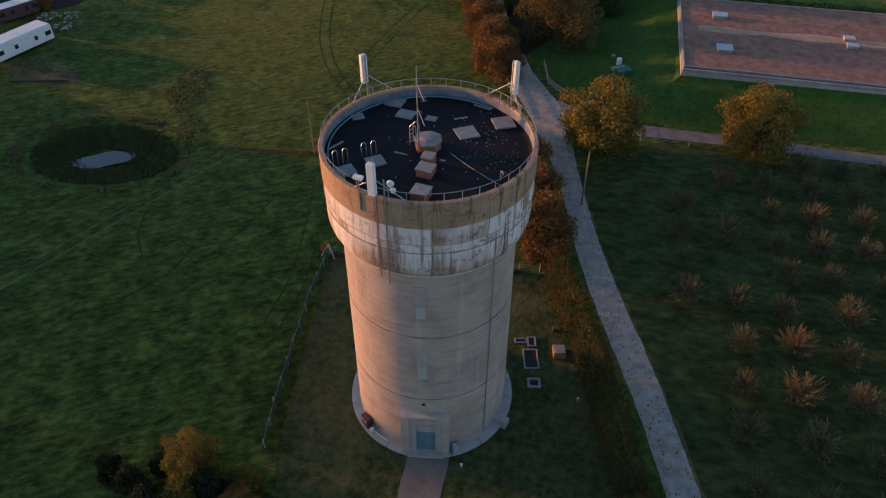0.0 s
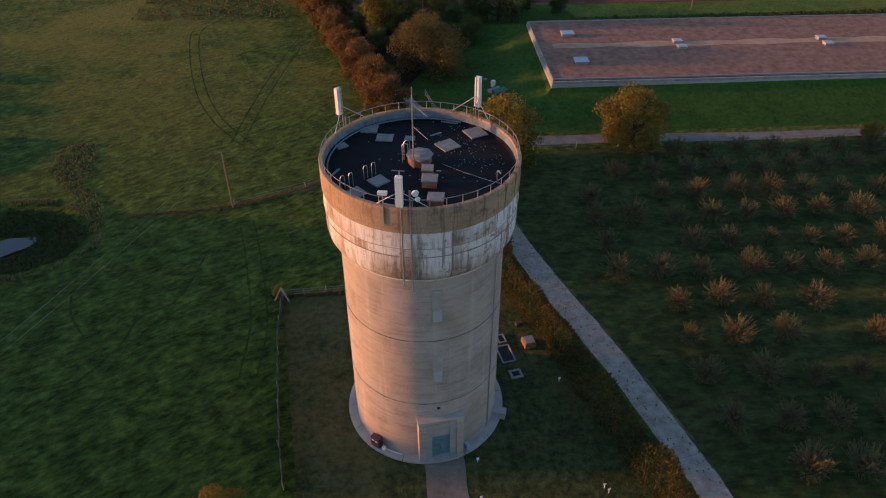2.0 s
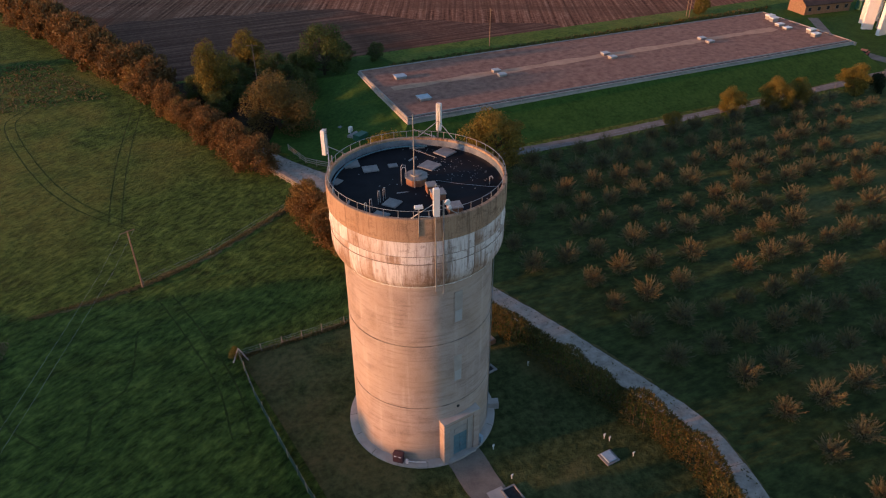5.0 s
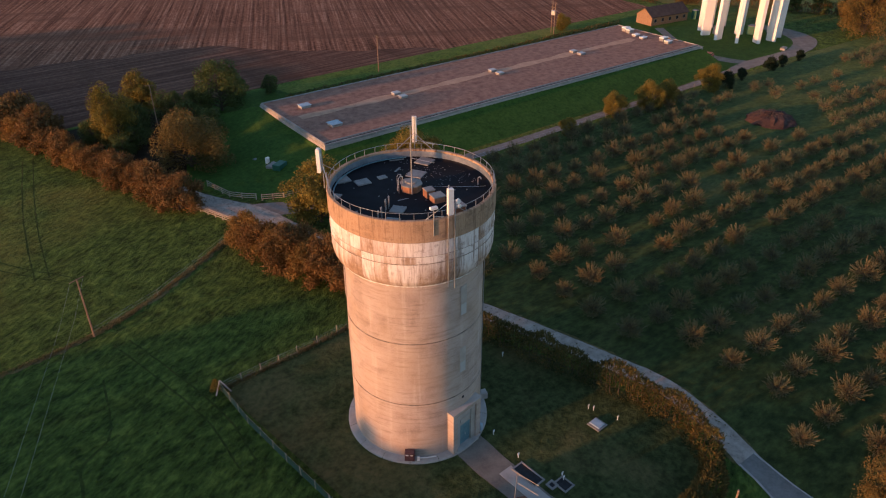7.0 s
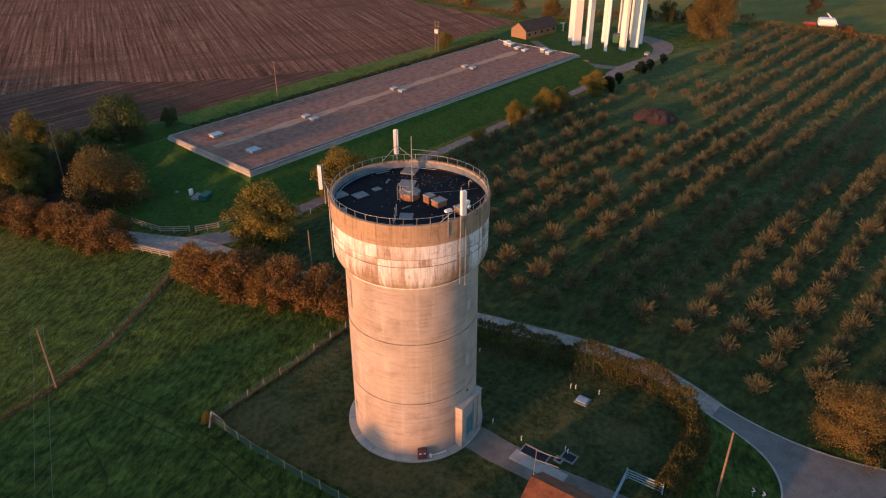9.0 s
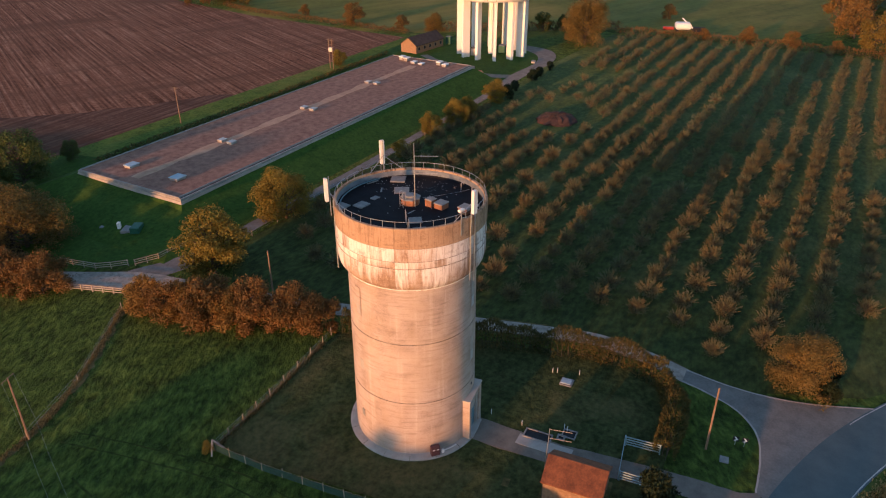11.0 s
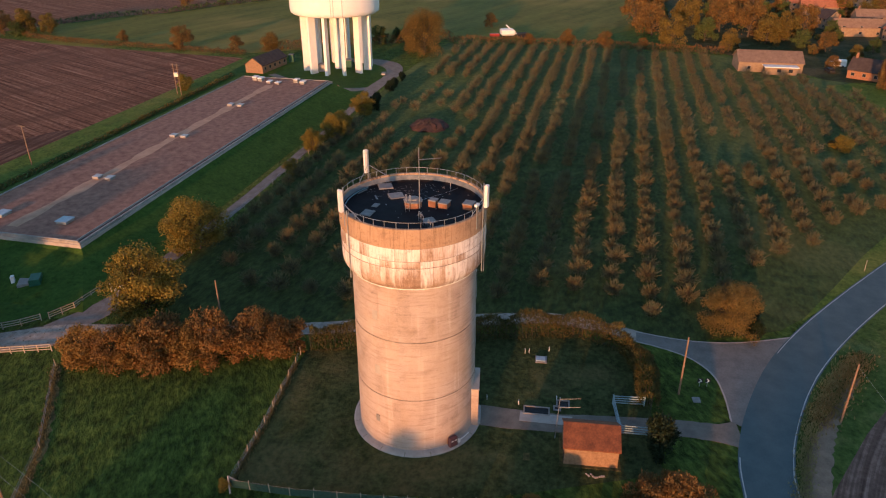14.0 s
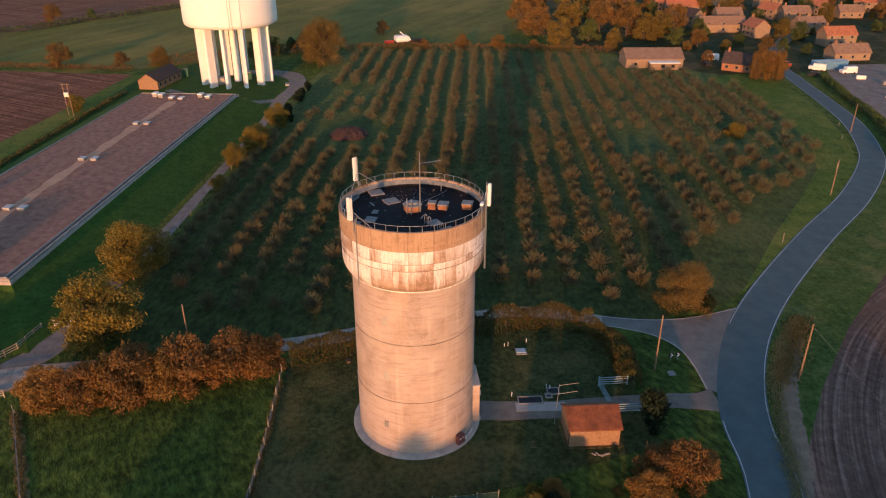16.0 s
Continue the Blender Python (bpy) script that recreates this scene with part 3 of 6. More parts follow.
part("roof_slab", s, M_KERB, reservoir, "pale weathered concrete slab edge")
s = Shape()
s.prism([(RX0 - .12, RY0 - .12), (RX1 + .12, RY0 - .12), (RX1 + .12, RY1 + .12), (RX0 - .12, RY1 + .12)], RZ - 2.0, RZ - 0.56)
part("upstand", s, M_APRON, reservoir)
s = Shape()
s.add([(RX0 + .35, RY0 + 0.95, RZ - 0.1), (RX1 - .35, RY0 + 0.95, RZ - 0.1), (RX1 - .35, RY1 - .35, RZ - 0.1), (RX0 + .35, RY1 - .35, RZ - 0.1)], [(0, 1, 2, 3)])
part("gravel_roof", s, M_FELT, reservoir, "brown gravel and felt")
for cx, cy, dx, dy in (((RX0 + RX1) / 2, RY0 + 0.85, RX1 - RX0 - 0.5, 0.2), ((RX0 + RX1) / 2, RY1 - 0.2, RX1 - RX0 - 0.5, 0.2), (RX0 + 0.2, (RY0 + RY1) / 2, 0.2, RY1 - RY0 - 0.7), (RX1 - 0.2, (RY0 + RY1) / 2, 0.2, RY1 - RY0 - 0.7)):
    part("roof_kerb", Shape().box(cx, cy, RZ - 0.119, dx, dy, 0.2, 0, 0.02), M_KERB, reservoir)
part("gutter_channel", Shape().box((RX0 + RX1) / 2, RY0 + 0.45, RZ - 0.119, RX1 - RX0 - 0.6, 0.3, 0.03), M_SLATE, reservoir, "dark strip along the ledge")
line = [(16 + i * 2.0, 117.1 + 0.1 * math.sin(i * 0.35), 1.15 + 0.35 * math.sin(i * 0.9) * math.sin(i * 0.23)) for i in range(50)]
part("worn_strip", ribbon(line, RZ - 0.09, 0, 0.5, rng), M_FELT2, reservoir, "paler worn strip along the roof")
s = Shape()
s.prism([(RX1 + 0.15, RY0 - 0.4), (RX1 + 0.75, RY0 - 0.4), (RX1 + 0.75, RY1 + 0.4), (RX1 + 0.15, RY1 + 0.4)], 0.0, RZ - 0.3)
part("end_wall", s, M_KERB, reservoir)
for x0 in range(24, 120, 12):
    s = Shape().box(x0, RY0 - 0.03, RZ - 0.56, 0.12, 0.1, 0.5)
    part("joint_cover", s, M_STEEL, reservoir)


def roof_hatch(x, y, z, sx=1.9, sy=1.5, sz=0.5, rz=0.0, lidmat=None):
    t = thing("roof_hatch", x, y, z, "pale blue-grey raised hatch with an overhanging lid on the reservoir roof", "hatch", "reservoir hatches")
    part("upstand", Shape().box(x, y, z, sx * 0.9, sy * 0.9, sz * 0.75, rz, 0.03), M_KERB, t)
    part("lid", Shape().box(x, y, z + sz * 0.76, sx, sy, sz * 0.3, rz, 0.05), lidmat or M_LID, t)
    return t


for x, y, sx, sy in ((19.6, 122.2, 2.4, 1.9), (19.5, 109.6, 2.4, 2.2)):
    roof_hatch(x, y, RZ - 0.09, sx, sy, 0.55)
for x in (38.8, 65.6, 92.2):
    for y in (117.6, 114.9):
        roof_hatch(x, y, RZ - 0.09, 1.7, 1.4, 0.5, 0, M_PALEHATCH)
for x, y, k in ((119.0, 123.8, 1.1), (118.4, 121.9, 1.0), (116.8, 118.4, .6), (116.4, 115.6, .5), (118.9, 110.9, 1.0), (117.7, 108.4, .8)):
    roof_hatch(x, y, RZ - 0.09, 2.0, 1.4, k, 0, M_WHITE)

# roads and tracks
MAIN = [(-300, 76, 2.9), (-150, 33, 2.9), (-70, 14.0, 2.9), (-45, 8.5, 2.9), (-20.5, 2.6, 2.85), (-9.5, 1.9, 2.85), (0.3, -0.6, 2.9), (11, -5.2, 2.95), (24, -13.4, 2.9), (43, -27.6, 2.9), (61, -42.2, 2.9), (80, -54.6, 2.9),
        (93.5, -60.6, 2.8), (116, -66.6, 2.7), (142, -69.4, 2.6), (166, -71.4, 2.6), (200, -76, 2.6), (245, -98, 2.5), (300, -128, 2.5)]
main = spline(MAIN, 1.5)
tagged(put("road", ribbon(main, 0.05, 0.05), M_ASPHALT), "grey-blue asphalt country lane with white edge lines", "road", kind="structure")
for side, nm in ((1, "edge_line_north"), (-1, "edge_line_south")):
    line = []
    for i, (x, y, hw) in enumerate(main):
        a, b = main[max(0, i - 1)], main[min(len(main) - 1, i + 1)]
        d = np.array([b[0] - a[0], b[1] - a[1]])
        d = d / np.linalg.norm(d)
        off = side * (hw - 0.22)
        line.append((x - d[1] * off, y + d[0] * off, 0.06))
    keep = [q for q in line if side < 0 or q[0] < -8 or q[0] > 12]
    runs, run = [], [keep[0]]
    for q in keep[1:]:
        if math.hypot(q[0] - run[-1][0], q[1] - run[-1][1]) > 4:
            runs.append(run)
            run = []
        run.append(q)
    runs.append(run)
    s = Shape()
    for run in runs:
        r = ribbon(run, 0.056, 0, 0.05, rng)
        s.add(r.v, r.f)
    tagged(put(nm, s, M_LINE), "worn white painted edge line", "road marking", kind="structure")
TRACK = [(-19.5, 134, 1.3), (-15.0, 118, 1.4), (-11.6, 106, 1.8), (-9.3, 99.8, 2.3), (-5.6, 92.5, 2.6), (-3.4, 85.5, 2.1), (-0.9, 77, 1.45), (1.9, 66, 1.4), (4.6, 57, 1.5), (7.8, 48.2, 1.5), (10.3, 40.8, 1.4), (12.6, 33, 1.4),
         (14.1, 27, 1.35), (13.5, 20, 1.3), (12.0, 14.6, 1.35)]
track_line = spline(TRACK, 0.8)
track = tagged(put("track", ribbon([(x, y, w + 0.22) for x, y, w in track_line], 0.022, 0.02, 0.5, rng), M_VERGE), "pale chalky farm track of worn concrete bays with potholes", "track", kind="structure")
bay = []
for k, q in enumerate(track_line):
    bay.append(q)
    if len(bay) >= 12 and rng.random() < 0.25 or k == len(track_line) - 1:
        if len(bay) > 1:
            a, b = np.array(bay[-2]), np.array(bay[-1])
            cut = bay[:-1] + [tuple(a + (b - a) * 0.97)]
            put("track_bay", ribbon(cut, 0.04, 0.02, 0.12, rng), M_TRACK, track)
        bay = [q]
s = Shape()
for _ in range(1500):
    x, y, w = track_line[rng.randrange(12, len(track_line) - 4)]
    o, r0 = rng.choice((-1, 1)) * w * 0.98 * rng.random() ** 0.6, 0.03 + 0.11 * rng.random() ** 3
    cx, cy, a0 = x + o, y + rng.uniform(-.5, .5), rng.uniform(0, 6.28)
    s.add([(cx + r0 * (1 + .4 * math.sin(3 * q + a0)) * math.cos(q) * 0.7, cy + r0 * (1 + .4 * math.sin(2 * q + a0)) * math.sin(q), 0.0445) for q in [k * 1.0472 for k in range(6)]], [(0, 1, 2, 3, 4, 5)])
tagged(put("track_potholes", s, M_VERGE), "small dark potholes and leaf litter on the track", "potholes", kind="stuff")
LANE = [(-5, 93.5, 2.4), (1.5, 90.6, 2.2), (9, 89.9, 1.5), (24, 89.9, 1.3), (40, 89.4, 1.25), (56, 89.6, 1.15), (80, 90.0, 1.1), (104, 90.6, 1.2), (121, 91.4, 1.6), (128, 92.0, 2.0), (136, 92.2, 2.1), (144, 91.6, 2.2), (152, 91.8, 2.4), (160, 94, 3.0), (166, 98.5, 3.6), (169, 106, 3.2), (168.5, 114, 2.5)]
SPUR = [(131.5, 93.5, 1.8), (129.4, 98, 1.9), (129, 105, 1.6), (131.5, 114, 1.3), (138, 124, 1.3), (142.5, 130.5, 1.4)]
tagged(put("farm_lane", ribbon(spline(LANE, 1.2), 0.03, 0.03, 0.15, rng), M_LANE), "pale worn service lane beside the orchard", "track", kind="structure")
tagged(put("lane_spur", ribbon(spline(SPUR, 1.0), 0.032, 0.03, 0.15, rng), M_LANE), "pale spur to the end of the reservoir", "track", kind="structure")
LOWER = spline([(10.9, 15.2), (10.1, 12.0), (8.5, 8.4), (5.5, 5.9), (1.5, 5.0), (-3.3, 4.7)], 0.6)
UPPER = spline([(16.5, -5.0), (14.0, 1.0), (12.9, 5.5), (12.7, 10), (13.3, 15.2)], 0.6)
field("junction_apron", [tuple(p) for p in LOWER] + [(-4, 3.5), (3, 0.8), (10, -2.4), (15.5, -5.4)] + [tuple(p) for p in UPPER], 0.045, plain("worn_tarmac", (0.120, 0.114, 0.104), (0.215, 0.200, 0.182), 0.5, 0.9, 0, 4, 0.02),
      "worn grey tarmac bell-mouth where the track meets the lane", "road")
for nm, edge in (("kerb_south", LOWER), ("kerb_north", UPPER)):
    tagged(put(nm, ribbon([(p[0], p[1], 0.09) for p in edge], 0.06, 0.06, 0.05, rng), M_APRON), "pale kerb edging round the bell-mouth", "kerb", kind="structure")
DRIVE = [(-8.6, 33.6, 1.75), (-8.5, 29.5, 1.7), (-8.0, 24, 1.55), (-7.0, 18.4, 1.5), (-5.8, 11, 1.4), (-5.6, 6.0, 1.6), (-5.4, 4.0, 2.4)]
tagged(put("drive", ribbon(spline(DRIVE, 0.8), 0.04, 0.03, 0.12, rng), plain("drive_concrete", (0.115, 0.096, 0.078), (0.225, 0.190, 0.156), 0.6, 0.9, 0, 6, 0.02)),
       "grey concrete drive from the lane to the tower door", "drive", kind="structure")

# ---- the concrete water tower ----
R_SHAFT, R_TANK, Z_TOP, Z_DECK = 6.45, 7.3, 27.0, 26.1
tower = thing("water_tower", TX, TY, 0, "round buff concrete water tower with streaked tank and black roof", "water tower")
s = Shape().turned(TX, TY, crisp([(R_SHAFT + 0.12, 0.0), (R_SHAFT + 0.09, 0.3), (R_SHAFT + 0.06, 6.86), (R_SHAFT, 6.9), (R_SHAFT, 6.98), (R_SHAFT + 0.05, 7.02), (R_SHAFT + 0.02, 14.0), (R_SHAFT - 0.05, 14.04), (R_SHAFT - 0.05, 14.12),
                            (R_SHAFT, 14.16), (R_SHAFT - 0.02, 20.7)]), 160)
part("shaft", s, M_SHAFT, tower, "smooth buff concrete shaft with two ring joints", True)
s = Shape().turned(TX, TY, crisp([(R_SHAFT + 0.02, 20.38), (R_SHAFT + 0.2, 20.4), (R_SHAFT + 0.24, 20.46), (R_SHAFT + 0.40, 20.6), (R_SHAFT + 0.60, 20.86), (R_SHAFT + 0.74, 21.15), (R_SHAFT + 0.82, 21.5), (R_TANK, 21.9), (R_TANK, 22.86), (R_TANK - 0.03, 22.92), (R_TANK - 0.03, 22.98),
                            (R_TANK, 23.04), (R_TANK, 23.62), (R_TANK + 0.05, 23.68), (R_TANK + 0.05, 23.74), (R_TANK, 23.8), (R_TANK, 24.98)]), 160)
part("tank", s, M_TANK, tower, "tank wall streaked white with lime", True)
s = Shape().turned(TX, TY, [(R_TANK - 0.02, 24.99), (R_TANK + 0.07, 25.04), (R_TANK + 0.07, 26.94), (R_TANK + 0.03, Z_TOP), (R_TANK - 0.22, Z_TOP), (R_TANK - 0.25, 26.96), (R_TANK - 0.25, 26.8)], 160)
M_JOINT = plain("stained_joint", (0.10, 0.075, 0.06), (0.44, 0.37, 0.31), 1.1, 0.9)
for z, r in ((6.94, R_SHAFT + 0.07), (14.08, R_SHAFT + 0.03), (22.95, R_TANK + 0.012), (23.7, R_TANK + 0.055), (25.0, R_TANK + 0.02)):
    j = Shape().turned(TX, TY, [(r - 0.15, z - 0.022), (r, z - 0.022), (r, z + 0.022), (r - 0.15, z + 0.022)], 120)
    part("ring_joint", j, M_JOINT, tower, "dark stained joint line")
s2 = Shape()
lim = random.Random(2)
NL = 300
ups = [(lim.uniform(0.02, 0.10), lim.uniform(0.0, 0.05), 0.012 + 0.05 * lim.random() ** 2) for _ in range(NL)]
for k, (up, dn_, fat) in enumerate(ups):
    a = 2 * math.pi * k / NL
    s2.v += [(TX + r * math.cos(a), TY + r * math.sin(a), z) for r, z in ((R_SHAFT + 0.05, 20.37 - dn_), (R_SHAFT + 0.2 + fat, 20.38 - dn_), (R_SHAFT + 0.24 + fat, 20.46 + up), (R_SHAFT + 0.1, 20.5 + up))]
s2.f = [(4 * k + j, 4 * ((k + 1) % NL) + j, 4 * ((k + 1) % NL) + j + 1, 4 * k + j + 1) for k in range(NL) for j in range(3)]
tagged(part("lime_crust", s2, M_WHITE, tower, "crumbling white lime crust under the tank"), kind="stuff")
part("parapet", s, M_BEAM, tower, "plain brown-stained concrete parapet band")
s = Shape().turned(TX, TY, [(0, Z_DECK + 0.12), (R_TANK - 0.6, Z_DECK), (R_TANK - 0.3, Z_DECK + 0.02), (R_TANK - 0.26, Z_DECK + 0.25)], 96)
part("inner_lining", Shape().turned(TX, TY, [(R_TANK - 0.245, 26.82), (R_TANK - 0.275, 26.78), (R_TANK - 0.275, Z_DECK - 0.05)], 160), plain("blue_grey_upstand", (0.075, 0.095, 0.115), (0.21, 0.235, 0.255), 0.8, 0.7, 0, 6, 0.01), tower, "blue-grey inner face of the parapet", True)
part("roof_deck", s, M_BITUMEN, tower, "black bitumen roof with pale splashes", True)
for k in range(16):
    a0 = 22.5 * k + 4
    s = Shape().turned(TX, TY, [(R_SHAFT + 0.05, 0.34), (7.15, 0.24), (7.3, 0.18), (7.32, 0.0)], 8, a0, a0 + 22.2)
    part("plinth_section", s, M_APRON, tower, "pale concrete skirt section")


def around(r, a, z=0.0):
    return (TX + r * math.cos(radians(a)), TY + r * math.sin(radians(a)), z)


# parapet handrail
NPOST = 40
for i in range(NPOST):
    a = 360 * i / NPOST + 3
    part("rail_post", Shape().rod(around(R_TANK - 0.12, a, Z_TOP), around(R_TANK - 0.12, a, Z_TOP + 0.62), 0.03, 0.03, 5), M_STEEL, tower)
for h in (0.6,):
    s = Shape().pipe([around(R_TANK - 0.12, 360 * i / 80, Z_TOP + h) for i in range(81)], 0.022, 4)
    part("handrail", s, M_STEEL, tower)

# door surround in its stepped frame
DA = -80.8
dn = Vector((math.cos(radians(DA)), math.sin(radians(DA)), 0))
dt = Vector((-dn.y, dn.x, 0))


def on_door(u, out, z):
    p = Vector((TX, TY, 0)) + dn * out + dt * u
    return (p.x, p.y, z)


def slab_on(s, u0, u1, o0, o1, z0, z1):
    vs = [on_door(u, o, z) for z in (z0, z1) for u, o in ((u0, o0), (u0, o1), (u1, o1), (u1, o0))]
    return s.add(vs, [(0, 1, 2, 3), (7, 6, 5, 4)] + [(i, 4 + i, 4 + (i + 1) % 4, (i + 1) % 4) for i in range(4)])


porch = part("door_surround", slab_on(slab_on(slab_on(Shape(), -1.95, -1.35, 5.6, 7.02, 0.2, 4.85), 1.35, 1.95, 5.6, 7.02, 0.2, 4.85), -1.95, 1.95, 5.6, 7.02, 4.85, 5.22), M_SHAFT, tower, "stepped concrete door surround")
part("inner_frame", slab_on(slab_on(slab_on(Shape(), -1.35, -0.8, 5.6, 6.83, 0.2, 4.4), 0.8, 1.35, 5.6, 6.83, 0.2, 4.4), -1.35, 1.35, 5.6, 6.83, 4.4, 4.85), M_APRON, porch)
part("coping", slab_on(Shape(), -2.02, 2.02, 5.6, 7.09, 5.224, 5.34), M_APRON, porch, "pale weathered coping")
part("lintel_panel", slab_on(slab_on(Shape(), -0.8, 0.8, 5.6, 6.67, 2.9, 4.4), -0.62, 0.62, 5.6, 6.74, 3.3, 3.75), M_APRON, porch)
door = part("door", slab_on(slab_on(Shape(), -0.8, -0.015, 5.6, 6.63, 0.3, 2.9), 0.015, 0.8, 5.6, 6.63, 0.3, 2.9), M_DOOR, tower, "blue painted double steel door")
part("handle", slab_on(Shape(), 0.08, 0.14, 6.63, 6.71, 1.3, 1.6), M_STEEL, door)
part("step", slab_on(Shape(), -1.5, 1.5, 6.4, 7.3, 0.1, 0.3), M_APRON, tower, "concrete door step")
M_PANE = plain("obscured_glazing", (0.33, 0.33, 0.33), (0.44, 0.44, 0.43), 2.0, 0.5)
for a, z0, z1 in ((-82.4, 16.1, 19.2), (-82.4, 9.5, 12.4), (157.5, 16.1, 19.2), (157.5, 9.5, 12.4)):
    pn = part("window_panel", Shape().turned(TX, TY, [(R_SHAFT - 0.1, z0), (R_SHAFT + 0.055, z0), (R_SHAFT + 0.055, z1), (R_SHAFT - 0.1, z1)], 6, a - 3.4, a + 3.4), M_APRON if a < 0 else M_SHAFT, tower, "paler infilled window panel")
    part("glazing", Shape().turned(TX, TY, [(R_SHAFT, z0 + 0.08), (R_SHAFT + 0.075, z0 + 0.08), (R_SHAFT + 0.075, z0 + 1.2), (R_SHAFT, z0 + 1.2)], 6, a - 2.9, a + 2.9), M_PANE if a < 0 else M_APRON, pn, "pale glazed lower light")
# near-black plug painted as the shaded mouth of the hole
part("overflow_hole", Shape().rod(around(R_SHAFT - 0.1, -82, 6.35), around(R_SHAFT + 0.1, -82, 6.35), 0.16, 0.16, 8), M_DARK, tower)

# ---- things on the tower ----


def panel_antenna(x, y, z_low, z_high, a_face, foot, braces):
    """A white sector antenna on a pole, with braces to the parapet and a cable riser."""
    t = thing("panel_antenna", foot[0], foot[1], Z_TOP, "tall white sector antenna on a braced steel pole at the parapet", "antenna", "tower antennas")
    part("radome", Shape().box(x, y, z_low, 0.32, 0.46, z_high - z_low, a_face, 0.06), M_WHITE, t, "white plastic radome")
    d = Vector((TX - x, TY - y, 0)).normalized() * 0.3
    px, py = x + d.x, y + d.y
    pole = part("pole", Shape().rod((px, py, Z_TOP - 0.9), (px, py, z_high + 0.15), 0.045, 0.045, 8), M_STEEL, t)
    for z in (z_low + 0.3, z_high - 0.3):
        part("clamp", Shape().rod((px, py, z), (x, y, z), 0.04, 0.04, 5), M_STEEL, pole)
    for b in braces:
        part("brace", Shape().rod((px, py, Z_TOP + 1.4), b, 0.035, 0.035, 5), M_STEEL, t)
    return t


for (x, y, zl, zh, a, tip) in ((-11.52, 32.36, 27.45, 29.75, -102, None), (-16.03, 45.25, 27.6, 29.85, 138, None), (-5.13, 46.45, 27.35, 29.95, 53, None)):
    ang = math.degrees(math.atan2(y - TY, x - TX))
    ant = panel_antenna(x, y, zl, zh, a, around(R_TANK, ang), [around(R_TANK - 0.15, ang - 14, Z_TOP), around(R_TANK - 0.15, ang + 14, Z_TOP)])
    part("cable_riser", Shape().pipe([around(R_TANK + 0.16, ang, zl), around(R_TANK + 0.16, ang, 20.5)], 0.055, 6), M_STEEL, ant, "grey cable duct down the tank wall")

mast = thing("roof_mast", -10.6, 39.4, Z_DECK, "slim steel mast with two yagi aerials above the roof kiosk", "mast")
part("pole", Shape().rod((-10.47, 39.2, Z_DECK), (-10.47, 39.2, 32.5), 0.06, 0.035, 8), M_STEEL, mast)
for z in (31.3, 29.6):
    y = Shape().rod((-10.47, 39.2, z), (-9.5, 37.2, z), 0.025, 0.025, 5)
    yg = part("yagi_boom", y, M_STEEL, mast)
    for k in range(9 if z > 30 else 2):
        u = 0.2 + 0.8 * k / 8
        cx, cy = -10.47 + 0.97 * u, 39.2 - 2.0 * u
        part("element", Shape().rod((cx - 0.18, cy - 0.09, z), (cx + 0.18, cy + 0.09, z), 0.012, 0.012, 4), M_STEEL, yg)

kiosk = thing("roof_kiosk", -10.0, 40.0, Z_DECK, "low octagonal concrete access kiosk with a stepped lid", "roof kiosk")
part("kiosk_wall", Shape().turned(-10.0, 40.0, [(0.9, Z_DECK), (0.9, Z_DECK + 0.7)], 8), M_BRICK, kiosk, "brownish octagonal wall")
part("kiosk_lid", Shape().turned(-10.0, 40.0, [(1.0, Z_DECK + 0.7), (1.0, Z_DECK + 0.8), (0.55, Z_DECK + 0.86), (0.55, Z_DECK + 1.0), (0.0, Z_DECK + 1.04)], 8), M_PAVER, kiosk, "grey slab lid")
for dx in (-0.22, 0.22):
    lx, ly = -10.95 + dx * 0.3, 40.25 + dx
    part("ladder_loop", Shape().pipe([(lx - 0.25, ly, Z_DECK), (lx - 0.25, ly, Z_DECK + 1.5), (lx - 0.1, ly, Z_DECK + 1.7), (lx + 0.15, ly, Z_DECK + 1.6), (lx + 0.2, ly, Z_DECK + 0.8)], 0.03, 5), M_STEEL, kiosk)
for k in range(4):
    part("rung", Shape().rod((-11.25, 40.03, Z_DECK + 0.3 + 0.3 * k), (-11.15, 40.47, Z_DECK + 0.3 + 0.3 * k), 0.02, 0.02, 4), M_STEEL, kiosk)

for x, y, sx, sy, h, rz in ((-9.5, 38.05, 0.85, 0.85, 0.72, -8), (-9.4, 36.95, 1.15, 1.05, 0.55, -8), (-9.1, 34.5, 1.15, 1.1, 0.55, -8)):
    t = thing("roof_vent_box", x, y, Z_DECK, "low brick vent box with a grey slab cover on the roof", "vent", "roof vent boxes")
    part("box_wall", Shape().box(x, y, Z_DECK, sx * 0.9, sy * 0.9, h, rz), M_BRICK, t)
    part("cover_slab", Shape().box(x, y, Z_DECK + h, sx, sy, 0.12, rz, 0.03), M_PAVER, t)
for x, y, sx, sy, rz in ((-7.8, 42.4, 1.5, 1.5, 32), (-5.5, 44.3, 1.5, 1.5, 25), (-13.8, 45.4, 1.3, 1.2, -8), (-12.6, 43.9, 1.3, 1.1, -8), (-10.65, 43.7, 0.8, 0.6, -8), (-13.0, 37.6, 1.2, 1.2, 38), (-14.6, 36.1, 1.3, 1.2, 40), (-15.9, 42.8, 0.9, 0.7, 35)):
    t = thing("roof_slab_cover", x, y, Z_DECK, "flat grey concrete slab cover lying on the black roof", "hatch cover", "roof slab covers")
    part("slab", Shape().box(x, y, Z_DECK + 0.02, sx, sy, 0.14, rz, 0.03), M_PAVER, t)
